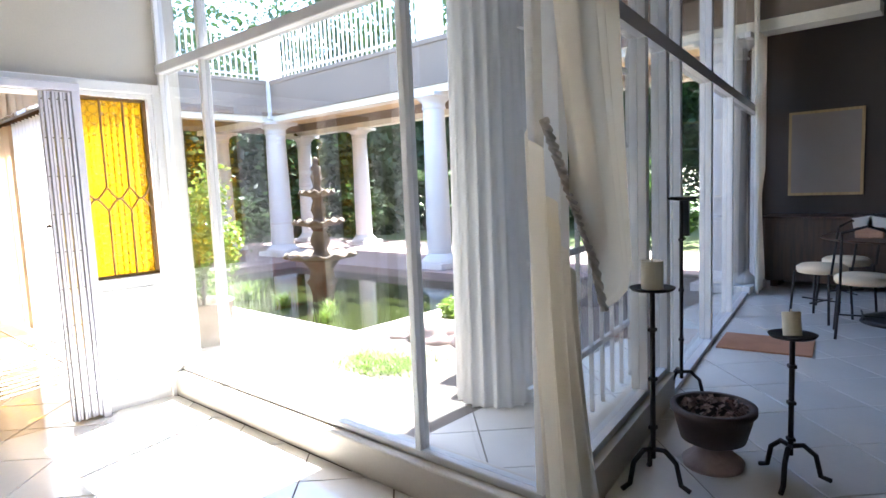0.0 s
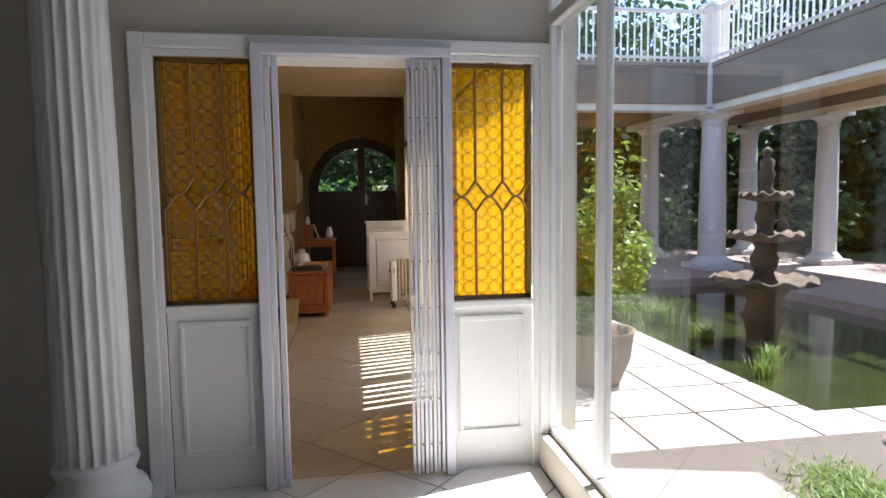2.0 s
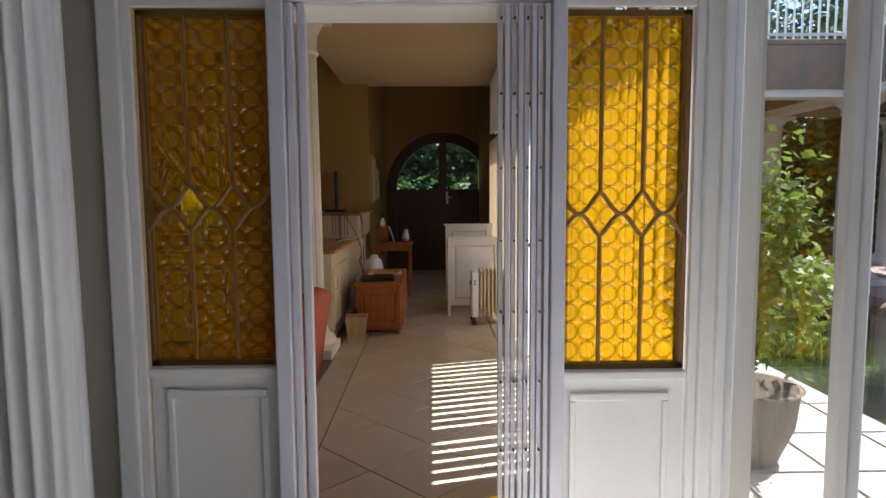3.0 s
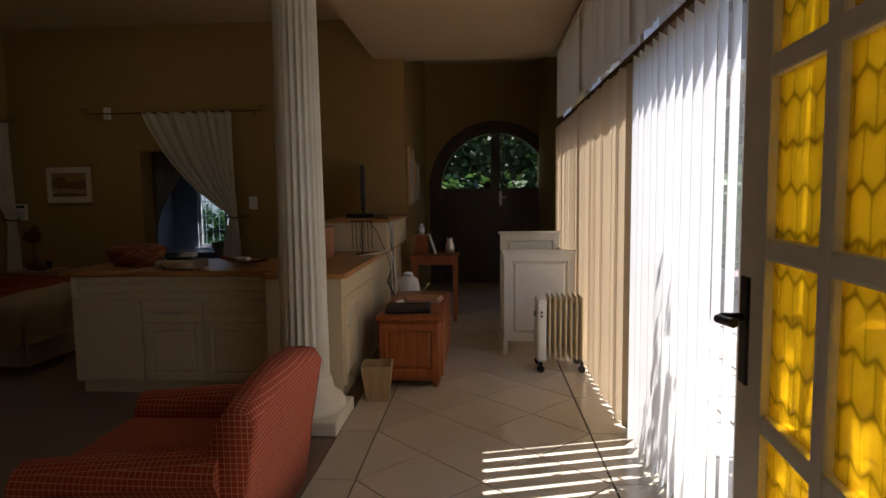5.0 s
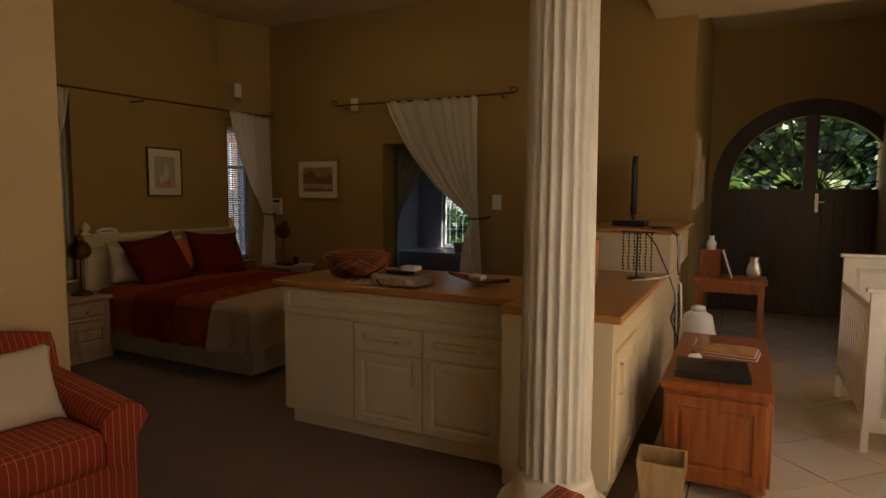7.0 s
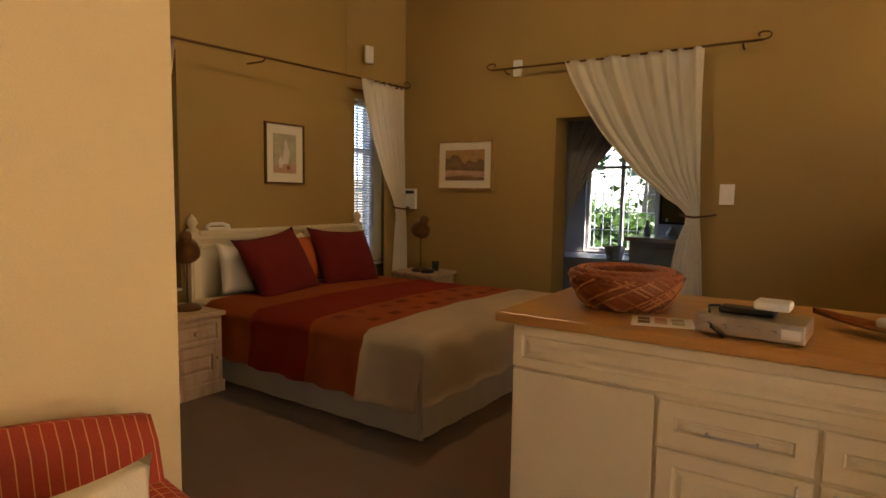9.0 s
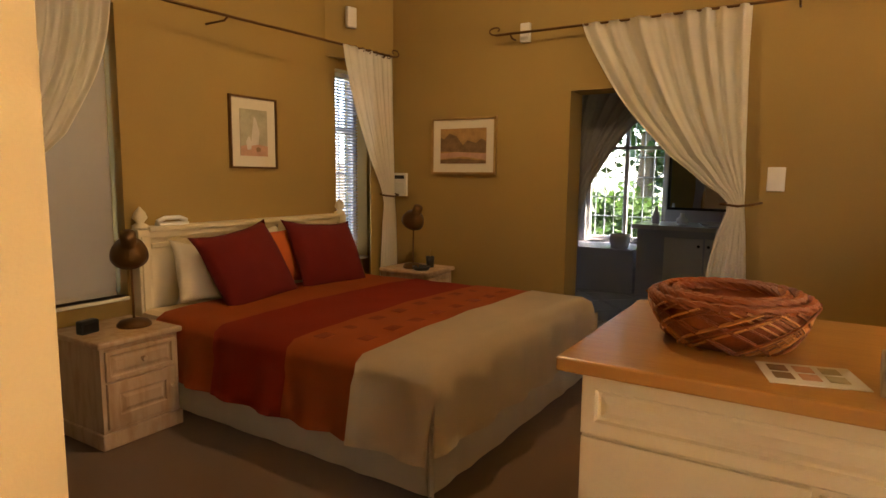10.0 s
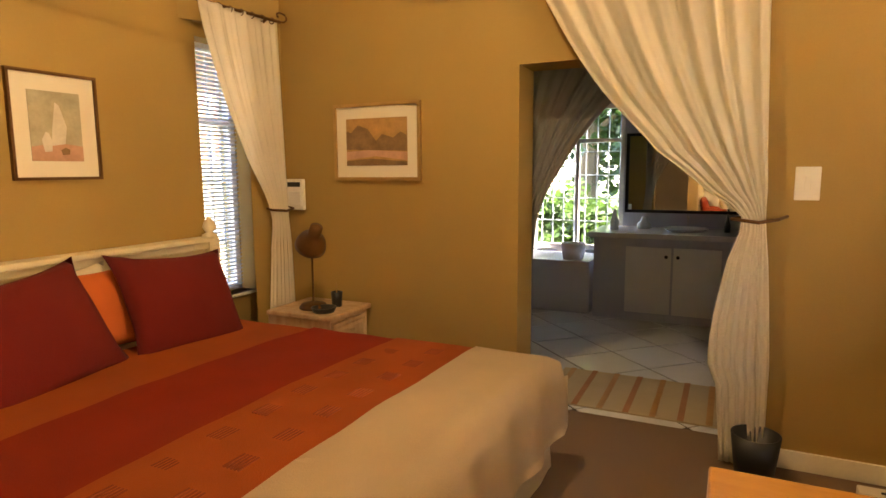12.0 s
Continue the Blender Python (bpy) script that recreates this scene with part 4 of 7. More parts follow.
def armchair(label, cloth_mat, m, cushion=True):
    c = thing("armchair", label, "armchair", "armchairs")
    c.matrix_basis = m
    part("seat", box(-0.33, 0.33, -0.02, 0.62, 0.28, 0.46, 0.05), cloth_mat, c, smooth=True)
    part("base", box(-0.44, 0.44, -0.08, 0.6, 0.06, 0.3, 0.03), cloth_mat, c)
    bm = bmesh.new()
    n = 14
    for k in range(n + 1):
        x = -0.46 + 0.92 * k / n
        zt = 0.74 + 0.06 * math.cos(math.pi * (x / 0.92))
        for y, z in ((-0.02, 0.3), (-0.04, 0.5), (-0.09, zt - 0.06), (-0.13, zt), (-0.19, zt - 0.01), (-0.22, zt - 0.06), (-0.17, 0.4), (-0.13, 0.12)):
            bm.verts.new((x, y, z))
    bm.verts.ensure_lookup_table()
    for k in range(n):
        for j in range(8):
            a, b = k * 8 + j, k * 8 + (j + 1) % 8
            bm.faces.new((bm.verts[a], bm.verts[b], bm.verts[b + 8], bm.verts[a + 8]))
    bm.faces.new([bm.verts[j] for j in range(8)])
    bm.faces.new([bm.verts[n * 8 + j] for j in range(8)])
    part("backrest", bm, cloth_mat, c, smooth=True)
    for s in (-1, 1):
        arm = bmesh.new()
        ring = []
        for y in (-0.1, 0.1, 0.35, 0.55, 0.59):
            z0 = 0.53 - 0.08 * y
            ring.append([arm.verts.new((s * (0.4 + dx), y, z)) for dx, z in [(-0.07, 0.1), (-0.07, z0 - 0.09)] + [(0.1 * math.cos(a) + 0.01, z0 - 0.03 + 0.085 * math.sin(a)) for a in [math.pi * (1 - k / 8) for k in range(9)]] + [(0.06, z0 - 0.1), (0.05, 0.1)]])
        for p, q in zip(ring, ring[1:]):
            for i in range(len(p)):
                arm.faces.new((p[i], p[(i + 1) % len(p)], q[(i + 1) % len(q)], q[i]))
        arm.faces.new(ring[0])
        arm.faces.new(ring[-1])
        part("arm", arm, cloth_mat, c, smooth=False)
    for x in (-0.38, 0.38):
        for y in (-0.05, 0.54):
            part("leg", turned([(0.018, 0), (0.025, 0.07)], 12, at=(x, y, 0)), DARKWOOD, c)
    return c


def cushion(name, label, w, h, t, mat, m, group=""):
    """A stuffed square cushion with pulled corners."""
    n = 14
    bm = bmesh.new()
    for side in (1, -1):
        g = []
        for i in range(n + 1):
            row = []
            for j in range(n + 1):
                u, v = 2 * i / n - 1, 2 * j / n - 1
                pull = 1 - 0.13 * (1 - abs(u) ** 2.5) * abs(v) ** 3
                pull2 = 1 - 0.13 * (1 - abs(v) ** 2.5) * abs(u) ** 3
                th = t / 2 * ((1 - u ** 2) * (1 - v ** 2)) ** 0.55 * (1 + 0.12 * noise.noise(Vector((3 * u, 3 * v, w * 9))))
                row.append(bm.verts.new((u * w / 2 * pull2, side * (th + 0.004), v * h / 2 * pull)))
            g.append(row)
        for i in range(n):
            for j in range(n):
                bm.faces.new((g[i][j], g[i + 1][j], g[i + 1][j + 1], g[i][j + 1]))
    bmesh.ops.remove_doubles(bm, verts=bm.verts, dist=0.0085)
    ob = part(name, bm, mat, smooth=True)
    ob.matrix_basis = m
    return tagged(ob, label, "cushion", group)


armchair("low red checked armchair standing with its back to the passage", RED_CHECK, pose(-5.48, 0.32, 0, 0, 0, 180) @ Matrix.Diagonal((0.88, 1, 1, 1)))
armchair("red striped armchair with a pale cushion against the wall", RED_STRIPE, pose(-5.8, -2.1, 0, 0, 0, -6))
cushion("scatter_cushion", "pale cream cotton cushion lying in the armchair", 0.46, 0.36, 0.14, WHITE_CUSHION, pose(-5.88, -1.86, 0.6, 24, 0, -6))

# bed
BX0, BX1, BY0, BY1 = -9.72, -7.95, -4.58, -2.47
bed = thing("double_bed", "made double bed with rust and cream bedspread", "bed")
bed.matrix_basis = Matrix.Translation((-8.9, -4.58, 0)) @ Matrix.Rotation(radians(-1.2), 4, "Z") @ Matrix.Translation((8.9, 4.58, 0))
part("bed_base", box(BX0 + 0.03, BX1 - 0.03, BY0, BY1 - 0.03, 0.09, 0.3, 0.02), VALANCE, bed)
part("mattress", box(BX0 + 0.01, BX1 - 0.01, BY0, BY1 - 0.01, 0.3, 0.54, 0.05), LINEN, bed)
for x in (BX0 + 0.12, BX1 - 0.12):
    for y in (BY0 + 0.15, BY1 - 0.12):
        part("castor", turned([(0.03, 0), (0.035, 0.05), (0.02, 0.09)], 12, at=(x, y, 0)), BLACK, bed)


def bed_sheet(y0, y1, drop, mat, name, lift=0.0, foot=False, seed=3):
    """Bedding across the bed from y0 to y1, falling over both sides by drop."""
    rnd = random.Random(seed)
    bm = bmesh.new()
    over = 0.035 + lift
    cross = []
    z = 0.56 + lift
    for k in range(7):
        cross.append((BX1 + over + 0.05 * (1 - k / 6), z - 0.07 - drop + drop * k / 6))
    cross += [(BX1 + over - 0.01, z - 0.03), (BX1 + over - 0.06, z)]
    for k in range(1, 24):
        f = k / 24
        cross.append((BX1 - 0.03 + (BX0 + 0.03 - BX1 + 0.03) * f, z + 0.02 * math.sin(math.pi * f)))
    cross += [(BX0 - over + 0.06, z), (BX0 - over + 0.01, z - 0.03)]
    for k in range(7):
        cross.append((BX0 - over - 0.05 * k / 6, z - 0.07 - drop * k / 6))
    n = max(4, int((y1 - y0) / 0.05))
    rows = []
    for j in range(n + 1):
        y = y0 + (y1 - y0) * j / n
        rows.append([(x, y, zz) for x, zz in cross])
    if foot:
        for k in range(1, 9):
            f = k / 8
            fall = drop * max(0.0, f - 0.25) / 0.75
            rows.append([(x + (0.04 * f if x > BX1 - 0.2 else -0.04 * f if x < BX0 + 0.2 else 0), y1 + 0.05 * min(1, f * 3) + 0.03 * f, min(zz, z + 0.01 - 0.05 * min(1, f * 4) - fall) if zz > z - 0.1 else zz - 0.0 * f) for x, zz in cross])
    vs = []
    for r in rows:
        vs.append([bm.verts.new((x + 0.012 * noise.noise(Vector((x * 3, y * 5, zz * 4))) + (0.018 * math.sin(y * 22 + 2 * noise.noise(Vector((0, y * 3, seed)))) if zz < z - 0.12 and abs(x - (BX0 + BX1) / 2) > 0.8 else 0),
                                 y + (0.02 * math.sin(x * 18) if y > BY1 + 0.03 and zz < z - 0.08 else 0), zz + 0.008 * noise.noise(Vector((x * 4, y * 4, seed))))) for x, y, zz in r])
    for p, q in zip(vs, vs[1:]):
        for i in range(len(p) - 1):
            bm.faces.new((p[i], p[i + 1], q[i + 1], q[i]))
    bmesh.ops.solidify(bm, geom=bm.faces[:], thickness=0.012)
    return part(name, bm, mat, bed, smooth=True)


part("valance", drape([(0.32, 0, BY1 - BY0 + 0.01, 0.0), (0.04, -0.02, BY1 - BY0 + 0.035, 0.02)], (BX1 + 0.0, BY0, 0), (0, 1, 0), (1, 0, 0), 7, 0.004, 120, 4), VALANCE, bed, "cream gathered valance")
part("valance", drape([(0.32, -0.01, BX1 - BX0 + 0.01, 0.0), (0.04, -0.03, BX1 - BX0 + 0.03, 0.02)], (BX0, BY1 + 0.0, 0), (1, 0, 0), (0, 1, 0), 6, 0.004, 110, 5), VALANCE, bed, "cream gathered valance")
tagged(bed_sheet(BY0 + 0.25, -3.75, 0.27, ORANGE, "rust_cover"), "rust orange cover at the pillow end")
tagged(bed_sheet(-3.79, -3.22, 0.28, RUST_DARK, "dark_red_band", 0.008), "dark red band of the bedspread")
band = bed_sheet(-3.26, -2.79, 0.28, ORANGE, "printed_band", 0.014)
band["label"] = "rust band with small printed squares"
tagged(bed_sheet(-2.82, BY1, 0.3, LINEN, "cream_foot_throw", 0.022, True), "cream throw falling over the bed foot")
for k in range(8):
    for j in range(2):
        x = BX1 - 0.12 - k * 0.2 - 0.08 * j
        y = -3.16 + j * 0.2
        zt = max(v.co.z for v in band.data.vertices if abs(v.co.x - x) < 0.06 and abs(v.co.y - y) < 0.045)
        sq = bmesh.new()
        for q in range(5):
            box(x - 0.042, x + 0.042, y - 0.034 + q * 0.014, y - 0.0275 + q * 0.014, zt - 0.012, zt + 0.001, bm=sq)
        part("printed_square", sq, PRINT, band)
hb = thing("headboard", "cream painted wooden headboard with turned posts", "headboard")
part("board", boxes([(-9.72, -8.06, -4.63, -4.59, 0.3, 0.98)]), CREAM_PAINT, hb)
part("top_rail", boxes([(-9.74, -8.04, -4.65, -4.55, 1.0, 1.03), (-9.74, -8.04, -4.64, -4.57, 0.96, 1.0), (-9.72, -8.06, -4.63, -4.575, 0.9, 0.93)], 0.006), CREAM_PAINT, hb)
for x in (-9.77, -8.01):
    p = part("post", boxes([(x - 0.04, x + 0.04, -4.64, -4.56, 0, 1.02), (x - 0.025, x + 0.025, -4.56, -4.55, 0.3, 0.98)], 0.006), CREAM_PAINT, hb)
    part("finial", turned([(0.045, 1.02), (0.045, 1.04), (0.02, 1.055), (0.042, 1.085), (0.03, 1.12), (0.015, 1.135), (0.005, 1.15)], 20, at=(x, -4.6, 0)), CREAM_PAINT, p, smooth=True)
for x, rz, nm in ((-8.52, 8, 0), (-9.25, -4, 1)):
    cushion("throw_pillow", "maroon square pillow leaning on the headboard", 0.68, 0.58, 0.2, MAROON, pose(x, -4.26, 0.755, 28, 6 if nm == 0 else -4, rz), "maroon pillows")
cushion("bed_pillow", "orange pillow between the maroon ones", 0.45, 0.42, 0.14, ORANGE, pose(-8.92, -4.42, 0.77, 20, 0, 0))
cushion("bed_pillow", "pale patterned pillow behind the maroon one", 0.52, 0.4, 0.15, WHITE_CUSHION, pose(-8.36, -4.46, 0.73, 18, -8, 4))
cushion("bed_pillow", "pale pillow behind the orange one", 0.5, 0.42, 0.14, WHITE_CUSHION, pose(-8.8, -4.49, 0.77, 14, 4, 0))
ph = thing("telephone", "white corded telephone on the headboard rail", "telephone", at=(-8.22, -4.6, 1.03))
part("body", box(-0.1, 0.1, -0.03, 0.03, 0, 0.02, 0.006), PLASTIC, ph)
part("handset", tube([(-0.1, 0, 0.025), (-0.05, 0, 0.045), (0.05, 0, 0.045), (0.1, 0, 0.025)], 0.014, 10), PLASTIC, ph, smooth=True)


def nightstand(label, m, h=0.54, w=0.41, d=0.45):
    n = thing("nightstand", label, "nightstand", "nightstands")
    n.matrix_basis = m
    part("body", boxes([(-w / 2, w / 2, -d, 0, 0.06, h - 0.03)]), PINE, n)
    part("base", box(-w / 2 - 0.012, w / 2 + 0.012, -d, 0.014, 0, 0.08, 0.006), PINE, n)
    part("top", box(-w / 2 - 0.02, w / 2 + 0.02, -d, 0.025, h - 0.03, h, 0.008), PINE, n)
    dr = part("drawer", framed_panel("y", 0, -w / 2 + 0.02, w / 2 - 0.02, h - 0.2, h - 0.05, 0.014, 0.02), PINE, n)
    part("knob", turned([(0.008, 0), (0.008, 0.012), (0.016, 0.02), (0.012, 0.03)], 14), PINE, dr).matrix_basis = pose(0, 0.012, h - 0.12, -90)
    do = part("door", framed_panel("y", 0, -w / 2 + 0.02, w / 2 - 0.02, 0.1, h - 0.21, 0.016, 0.06), PINE, n)
    part("knob", turned([(0.008, 0), (0.008, 0.012), (0.016, 0.02), (0.012, 0.03)], 14), PINE, do).matrix_basis = pose(-w / 2 + 0.05, 0.014, h - 0.3, -90)
    return n


nightstand("limed pine nightstand with drawer and door beside the bed", pose(-7.655, -4.075, 0))
nightstand("limed pine nightstand in the room corner", pose(-10.01, -3.76, 0), 0.6, 0.38, 0.45)


def desk_lamp(label, m):
    l = thing("desk_lamp", label, "lamp", "bedside lamps")
    l.matrix_basis = m
    part("base", turned([(0.085, 0), (0.085, 0.012), (0.07, 0.03), (0.02, 0.042)], 28), BRONZE, l, smooth=True)
    part("stem", tube([(0, 0, 0.03), (0, 0, 0.2), (0.0, 0.0, 0.36)], 0.006, 10), BRONZE, l)
    part("joint", turned([(0.012, 0.34), (0.016, 0.355), (0.012, 0.37)], 12), BRONZE, l)
    part("shade", turned([(0.012, 0.125), (0.036, 0.12), (0.038, 0.06), (0.045, 0.045), (0.075, 0.02), (0.09, -0.02), (0.093, -0.05), (0.087, -0.05), (0.06, 0.02), (0.02, 0.04)], 32), BRONZE, l, smooth=True).matrix_basis = pose(0.02, 0.02, 0.41, -35, 25, 0)
    return l


desk_lamp("small bronze desk lamp on the nightstand", pose(-7.74, -4.26, 0.54))
desk_lamp("small bronze desk lamp on the corner nightstand", pose(-9.96, -3.98, 0.6))
o = thing("alarm_clock", "small black alarm clock on the nightstand", "clock", at=(-7.52, -4.3, 0.54), rz=10)
part("case", box(-0.05, 0.05, -0.025, 0.025, 0, 0.07, 0.01), BLACK, o)
part("dial", box(-0.04, 0.04, 0.025, 0.027, 0.015, 0.055), IRON, o)
o = thing("pen_cup", "small dark cup with a pen", "cup", at=(-10.06, -3.88, 0.6))
part("cup", turned([(0.03, 0), (0.035, 0.09), (0.03, 0.09), (0.026, 0.01)], 20), BLACK, o, smooth=True)
part("pen", tube([(0, 0, 0.01), (0.03, 0.02, 0.15)], 0.004, 6), GOLD, o)
o = thing("ash_dish", "round black dish on the nightstand", "dish", at=(-9.9, -3.86, 0.6))
part("dish", turned([(0.06, 0), (0.075, 0.03), (0.065, 0.03), (0.05, 0.01)], 24), BLACK, o, smooth=True)


# pictures
def picture(label, axis, at, u0, u1, z0, z1, frame_mat, art, rim=0.016, mount=0.06, card=None):
    p = thing("framed_picture", label, "picture", "framed pictures")

    def bx(a, b, t0, t1, c, d, bm=None):
        return box(at + t0, at + t1, a, b, c, d, bm=bm) if axis == "x" else box(a, b, at + t0, at + t1, c, d, bm=bm)
    fr = bmesh.new()
    for a, b, c, d in ((u0, u1, z1 - rim, z1), (u0, u1, z0, z0 + rim), (u0, u0 + rim, z0 + rim, z1 - rim), (u1 - rim, u1, z0 + rim, z1 - rim)):
        bx(a, b, 0.0, 0.022, c, d, fr)
    part("frame", fr, frame_mat, p)
    part("mount", bx(u0 + rim, u1 - rim, 0.002, 0.01, z0 + rim, z1 - rim), card or MOUNT, p)
    iu0, iu1, iz0, iz1 = u0 + rim + mount, u1 - rim - mount, z0 + rim + mount, z1 - rim - mount
    pr = part("print", bx(iu0, iu1, 0.01, 0.0125, iz0, iz1), art[0], p)
    for k, (mt, shape) in enumerate(art[1:]):
        bm = bmesh.new()
        vs = []
        for u, z in shape:
            uu, zz, tt = iu0 + (iu1 - iu0) * u, iz0 + (iz1 - iz0) * z, 0.0135 + 0.0005 * k
            vs.append(bm.verts.new((at + tt, uu, zz) if axis == "x" else (uu, at + tt, zz)))
        bm.faces.new(vs)
        part("painted_shape", bm, mt, pr)
    return p


# Darker copy of MOUNT with the dining area's dimness put into its colour.
MOUNT_DIM = surface("picture_mount_dimmed", (0.3, 0.26, 0.22), 0.85, 0.05, 3, 100, 0.02)
A1 = surface("print_sage", (0.42, 0.38, 0.26), 0.8, 0.25, 12, 60, 0.02)
A2 = surface("print_peach", (0.52, 0.3, 0.2), 0.8, 0.25, 12, 60, 0.02)
A3 = surface("print_umber", (0.22, 0.13, 0.06), 0.8, 0.4, 14, 70, 0.02)
A4 = surface("print_ochre", (0.42, 0.24, 0.09), 0.8, 0.3, 14, 70, 0.02)
A5 = surface("print_pale", (0.6, 0.56, 0.48), 0.8, 0.2, 12, 60, 0.02)
TABLE = [(0, 0), (1, 0), (1, 0.2), (0.5, 0.27), (0, 0.22)]
DRAPE = [(0.35, 0.25), (0.62, 0.22), (0.58, 0.5), (0.5, 0.85), (0.42, 0.8), (0.3, 0.5)]
JUG = [(0.62, 0.14), (0.76, 0.13), (0.8, 0.3), (0.72, 0.42), (0.66, 0.4), (0.6, 0.28)]
FRUIT = [(0.28, 0.1), (0.42, 0.09), (0.45, 0.16), (0.36, 0.2), (0.27, 0.17)]
WOODS = [(0, 0.35), (1, 0.3), (1, 0.62), (0.9, 0.7), (0.78, 0.58), (0.6, 0.66), (0.5, 0.52), (0.36, 0.78), (0.2, 0.86), (0.08, 0.7), (0, 0.74)]
FIELD = [(0, 0.12), (0.5, 0.2), (1, 0.1), (1, 0.28), (0.4, 0.33), (0, 0.3)]
SHORE = [(0, 0), (1, 0), (1, 0.08), (0.4, 0.15), (0, 0.1)]
TREE = [(0.42, 0.1), (0.58, 0.1), (0.56, 0.4), (0.85, 0.5), (0.9, 0.75), (0.6, 0.92), (0.3, 0.9), (0.1, 0.7), (0.18, 0.48), (0.44, 0.4)]
picture("framed still life print in a wide cream mount", "y", -4.655, -9.131, -8.708, 1.387, 1.889, BRONZE, (A1, (A2, TABLE), (A5, DRAPE), (A5, JUG), (A3, FRUIT)), 0.014, 0.075)
picture("framed landscape painting in a gilt frame", "x", XB, -3.983, -3.377, 1.361, 1.823, GOLD, (A4, (A3, WOODS), (A2, FIELD), (A3, SHORE)), 0.02, 0.07)
picture("framed pale print on the dining wall", "y", 8.575, -1.15, -0.4, 1.05, 2.03, BINWOOD, (A1, (A3, TREE)), 0.03, 0.12, MOUNT_DIM)
o = thing("light_switch", "cream plastic light switch on the wall", "switch", at=(XB, -1.43, 1.35))
part("plate", box(0, 0.012, -0.05, 0.05, -0.075, 0.075, 0.004), PLASTIC, o)
part("rocker", box(0.012, 0.018, -0.012, 0.012, -0.03, 0.03, 0.002), PLASTIC, o)
o = thing("alarm_keypad", "cream alarm keypad in the corner", "keypad", at=(XB, -4.3, 1.27))
part("case", box(0, 0.03, -0.07, 0.07, -0.1, 0.1, 0.006), PLASTIC, o)
part("display", box(0.03, 0.033, -0.05, 0.05, 0.05, 0.08), BLACK, o)
part("flap", box(0.03, 0.038, -0.04, 0.055, -0.07, 0.02, 0.003), PAPER, o)
o = thing("motion_sensor", "small white alarm sensor high on the wall", "sensor", at=(-9.8, -4.5, 2.6), rz=-13)
part("case", box(-0.045, 0.045, 0, 0.04, -0.08, 0.08, 0.01), PLASTIC, o)
o = thing("wall_box", "small white sensor box behind the curtain rod", "sensor", at=(XB, -3.15, 2.42))
part("case", box(0, 0.035, -0.04, 0.04, -0.07, 0.07, 0.008), PLASTIC, o)


# curtain rods and curtains
def curtain_rod(label, axis, at, u0, u1, z, rings, slant=0.0):
    r = thing("curtain_rod", label, "curtain rod", "curtain rods")

    def P(u, out, zz):
        out += slant * (u1 - u) / (u1 - u0) if out > 0.03 else 0
        return (at + out, u, zz) if axis == "x" else (u, at + out, zz)
    part("pole", tube([P(u0, 0.09, z), P((u0 + u1) / 2, 0.09, z - 0.005), P(u1, 0.09, z)], 0.009, 10), BRONZE, r)
    for u, s in ((u0, -1), (u1, 1)):
        part("scroll", tube([P(u + s * 0.07 * (1 - q / 14) * math.sin(q * 0.55) * 1.0, 0.09, z - 0.0 + 0.035 - 0.035 * (1 - q / 14) * math.cos(q * 0.55)) for q in range(11)], 0.006, 8), BRONZE, r)
    for u in (u0 + 0.12, (u0 + u1) / 2, u1 - 0.12):
        part("bracket", tube([P(u, 0.0, z - 0.03), P(u, 0.06, z - 0.03), P(u, 0.09, z - 0.01)], 0.007, 8), BRONZE, r)
    for u in rings:
        part("ring", tube([P(u, 0.09 + 0.018 * math.cos(a), z - 0.006 + 0.018 * math.sin(a)) for a in [2 * math.pi * k / 10 for k in range(11)]], 0.003, 6), BRONZE, r)
    return r


curtain_rod("wrought bronze curtain rod with scrolled ends above the opening", "x", XB, -3.36, -1.25, 2.41, [])
curtain_rod("long bronze curtain rod with rings above the bed", "y", -4.655, -10.17, -6.95, 2.34, [-10.1 + k * 0.08 for k in range(6)] + [-7.6 + k * 0.09 for k in range(7)], 0.24)
o = thing("tied_curtain", "cream curtain tied back beside the bathroom opening", "curtain", "curtains")
part("drape", drape([(2.41, -2.68, -1.62, 0.1, 0.0), (2.1, -2.53, -1.62, 0.1, 0), (1.8, -2.33, -1.61, 0.11, 0), (1.5, -2.06, -1.6, 0.12, 0), (1.32, -1.84, -1.59, 0.11, 0), (1.2, -1.69, -1.59, 0.1, 0), (1.0, -1.74, -1.57, 0.11, 0), (0.7, -1.79, -1.55, 0.11, 0), (0.5, -1.8, -1.54, 0.11, 0), (0.4, -1.76, -1.54, 0.1, 0), (0.02, -1.73, -1.54, 0.1, 0)], (XB, 0, 0), (0, 1, 0), (1, 0, 0), 8, 0.024, 220, 7), CURTAIN, o, smooth=True)
part("tieback", tube([(XB, -1.5, 1.2), (XB + 0.08, -1.54, 1.19), (XB + 0.15, -1.62, 1.18), (XB + 0.1, -1.73, 1.19), (XB + 0.03, -1.64, 1.2)], 0.008, 8), BRONZE, o)
o = thing("tied_curtain", "cream curtain tied back at the bedside window", "curtain", "curtains")
part("drape", drape([(2.34, -10.17, -9.54, 0.31), (1.9, -10.18, -9.67, 0.31), (1.5, -10.18, -9.84, 0.32), (1.17, -10.19, -10.02, 0.32), (0.95, -10.2, -10.0, 0.33), (0.5, -10.2, -9.95, 0.34), (0.05, -10.2, -9.93, 0.34)], (0, -4.655, 0), (1, 0, 0), (0, 1, 0), 8, 0.016, 130, 8), CURTAIN, o, smooth=True)
part("tieback", tube([(-10.22, -4.38, 1.2), (-10.21, -4.31, 1.18), (-10.12, -4.29, 1.17), (-10.02, -4.32, 1.18), (-10.03, -4.37, 1.19)], 0.008, 8), BRONZE, o)
o = thing("tied_curtain", "cream curtain tied back beside a shaded window", "curtain", "curtains")
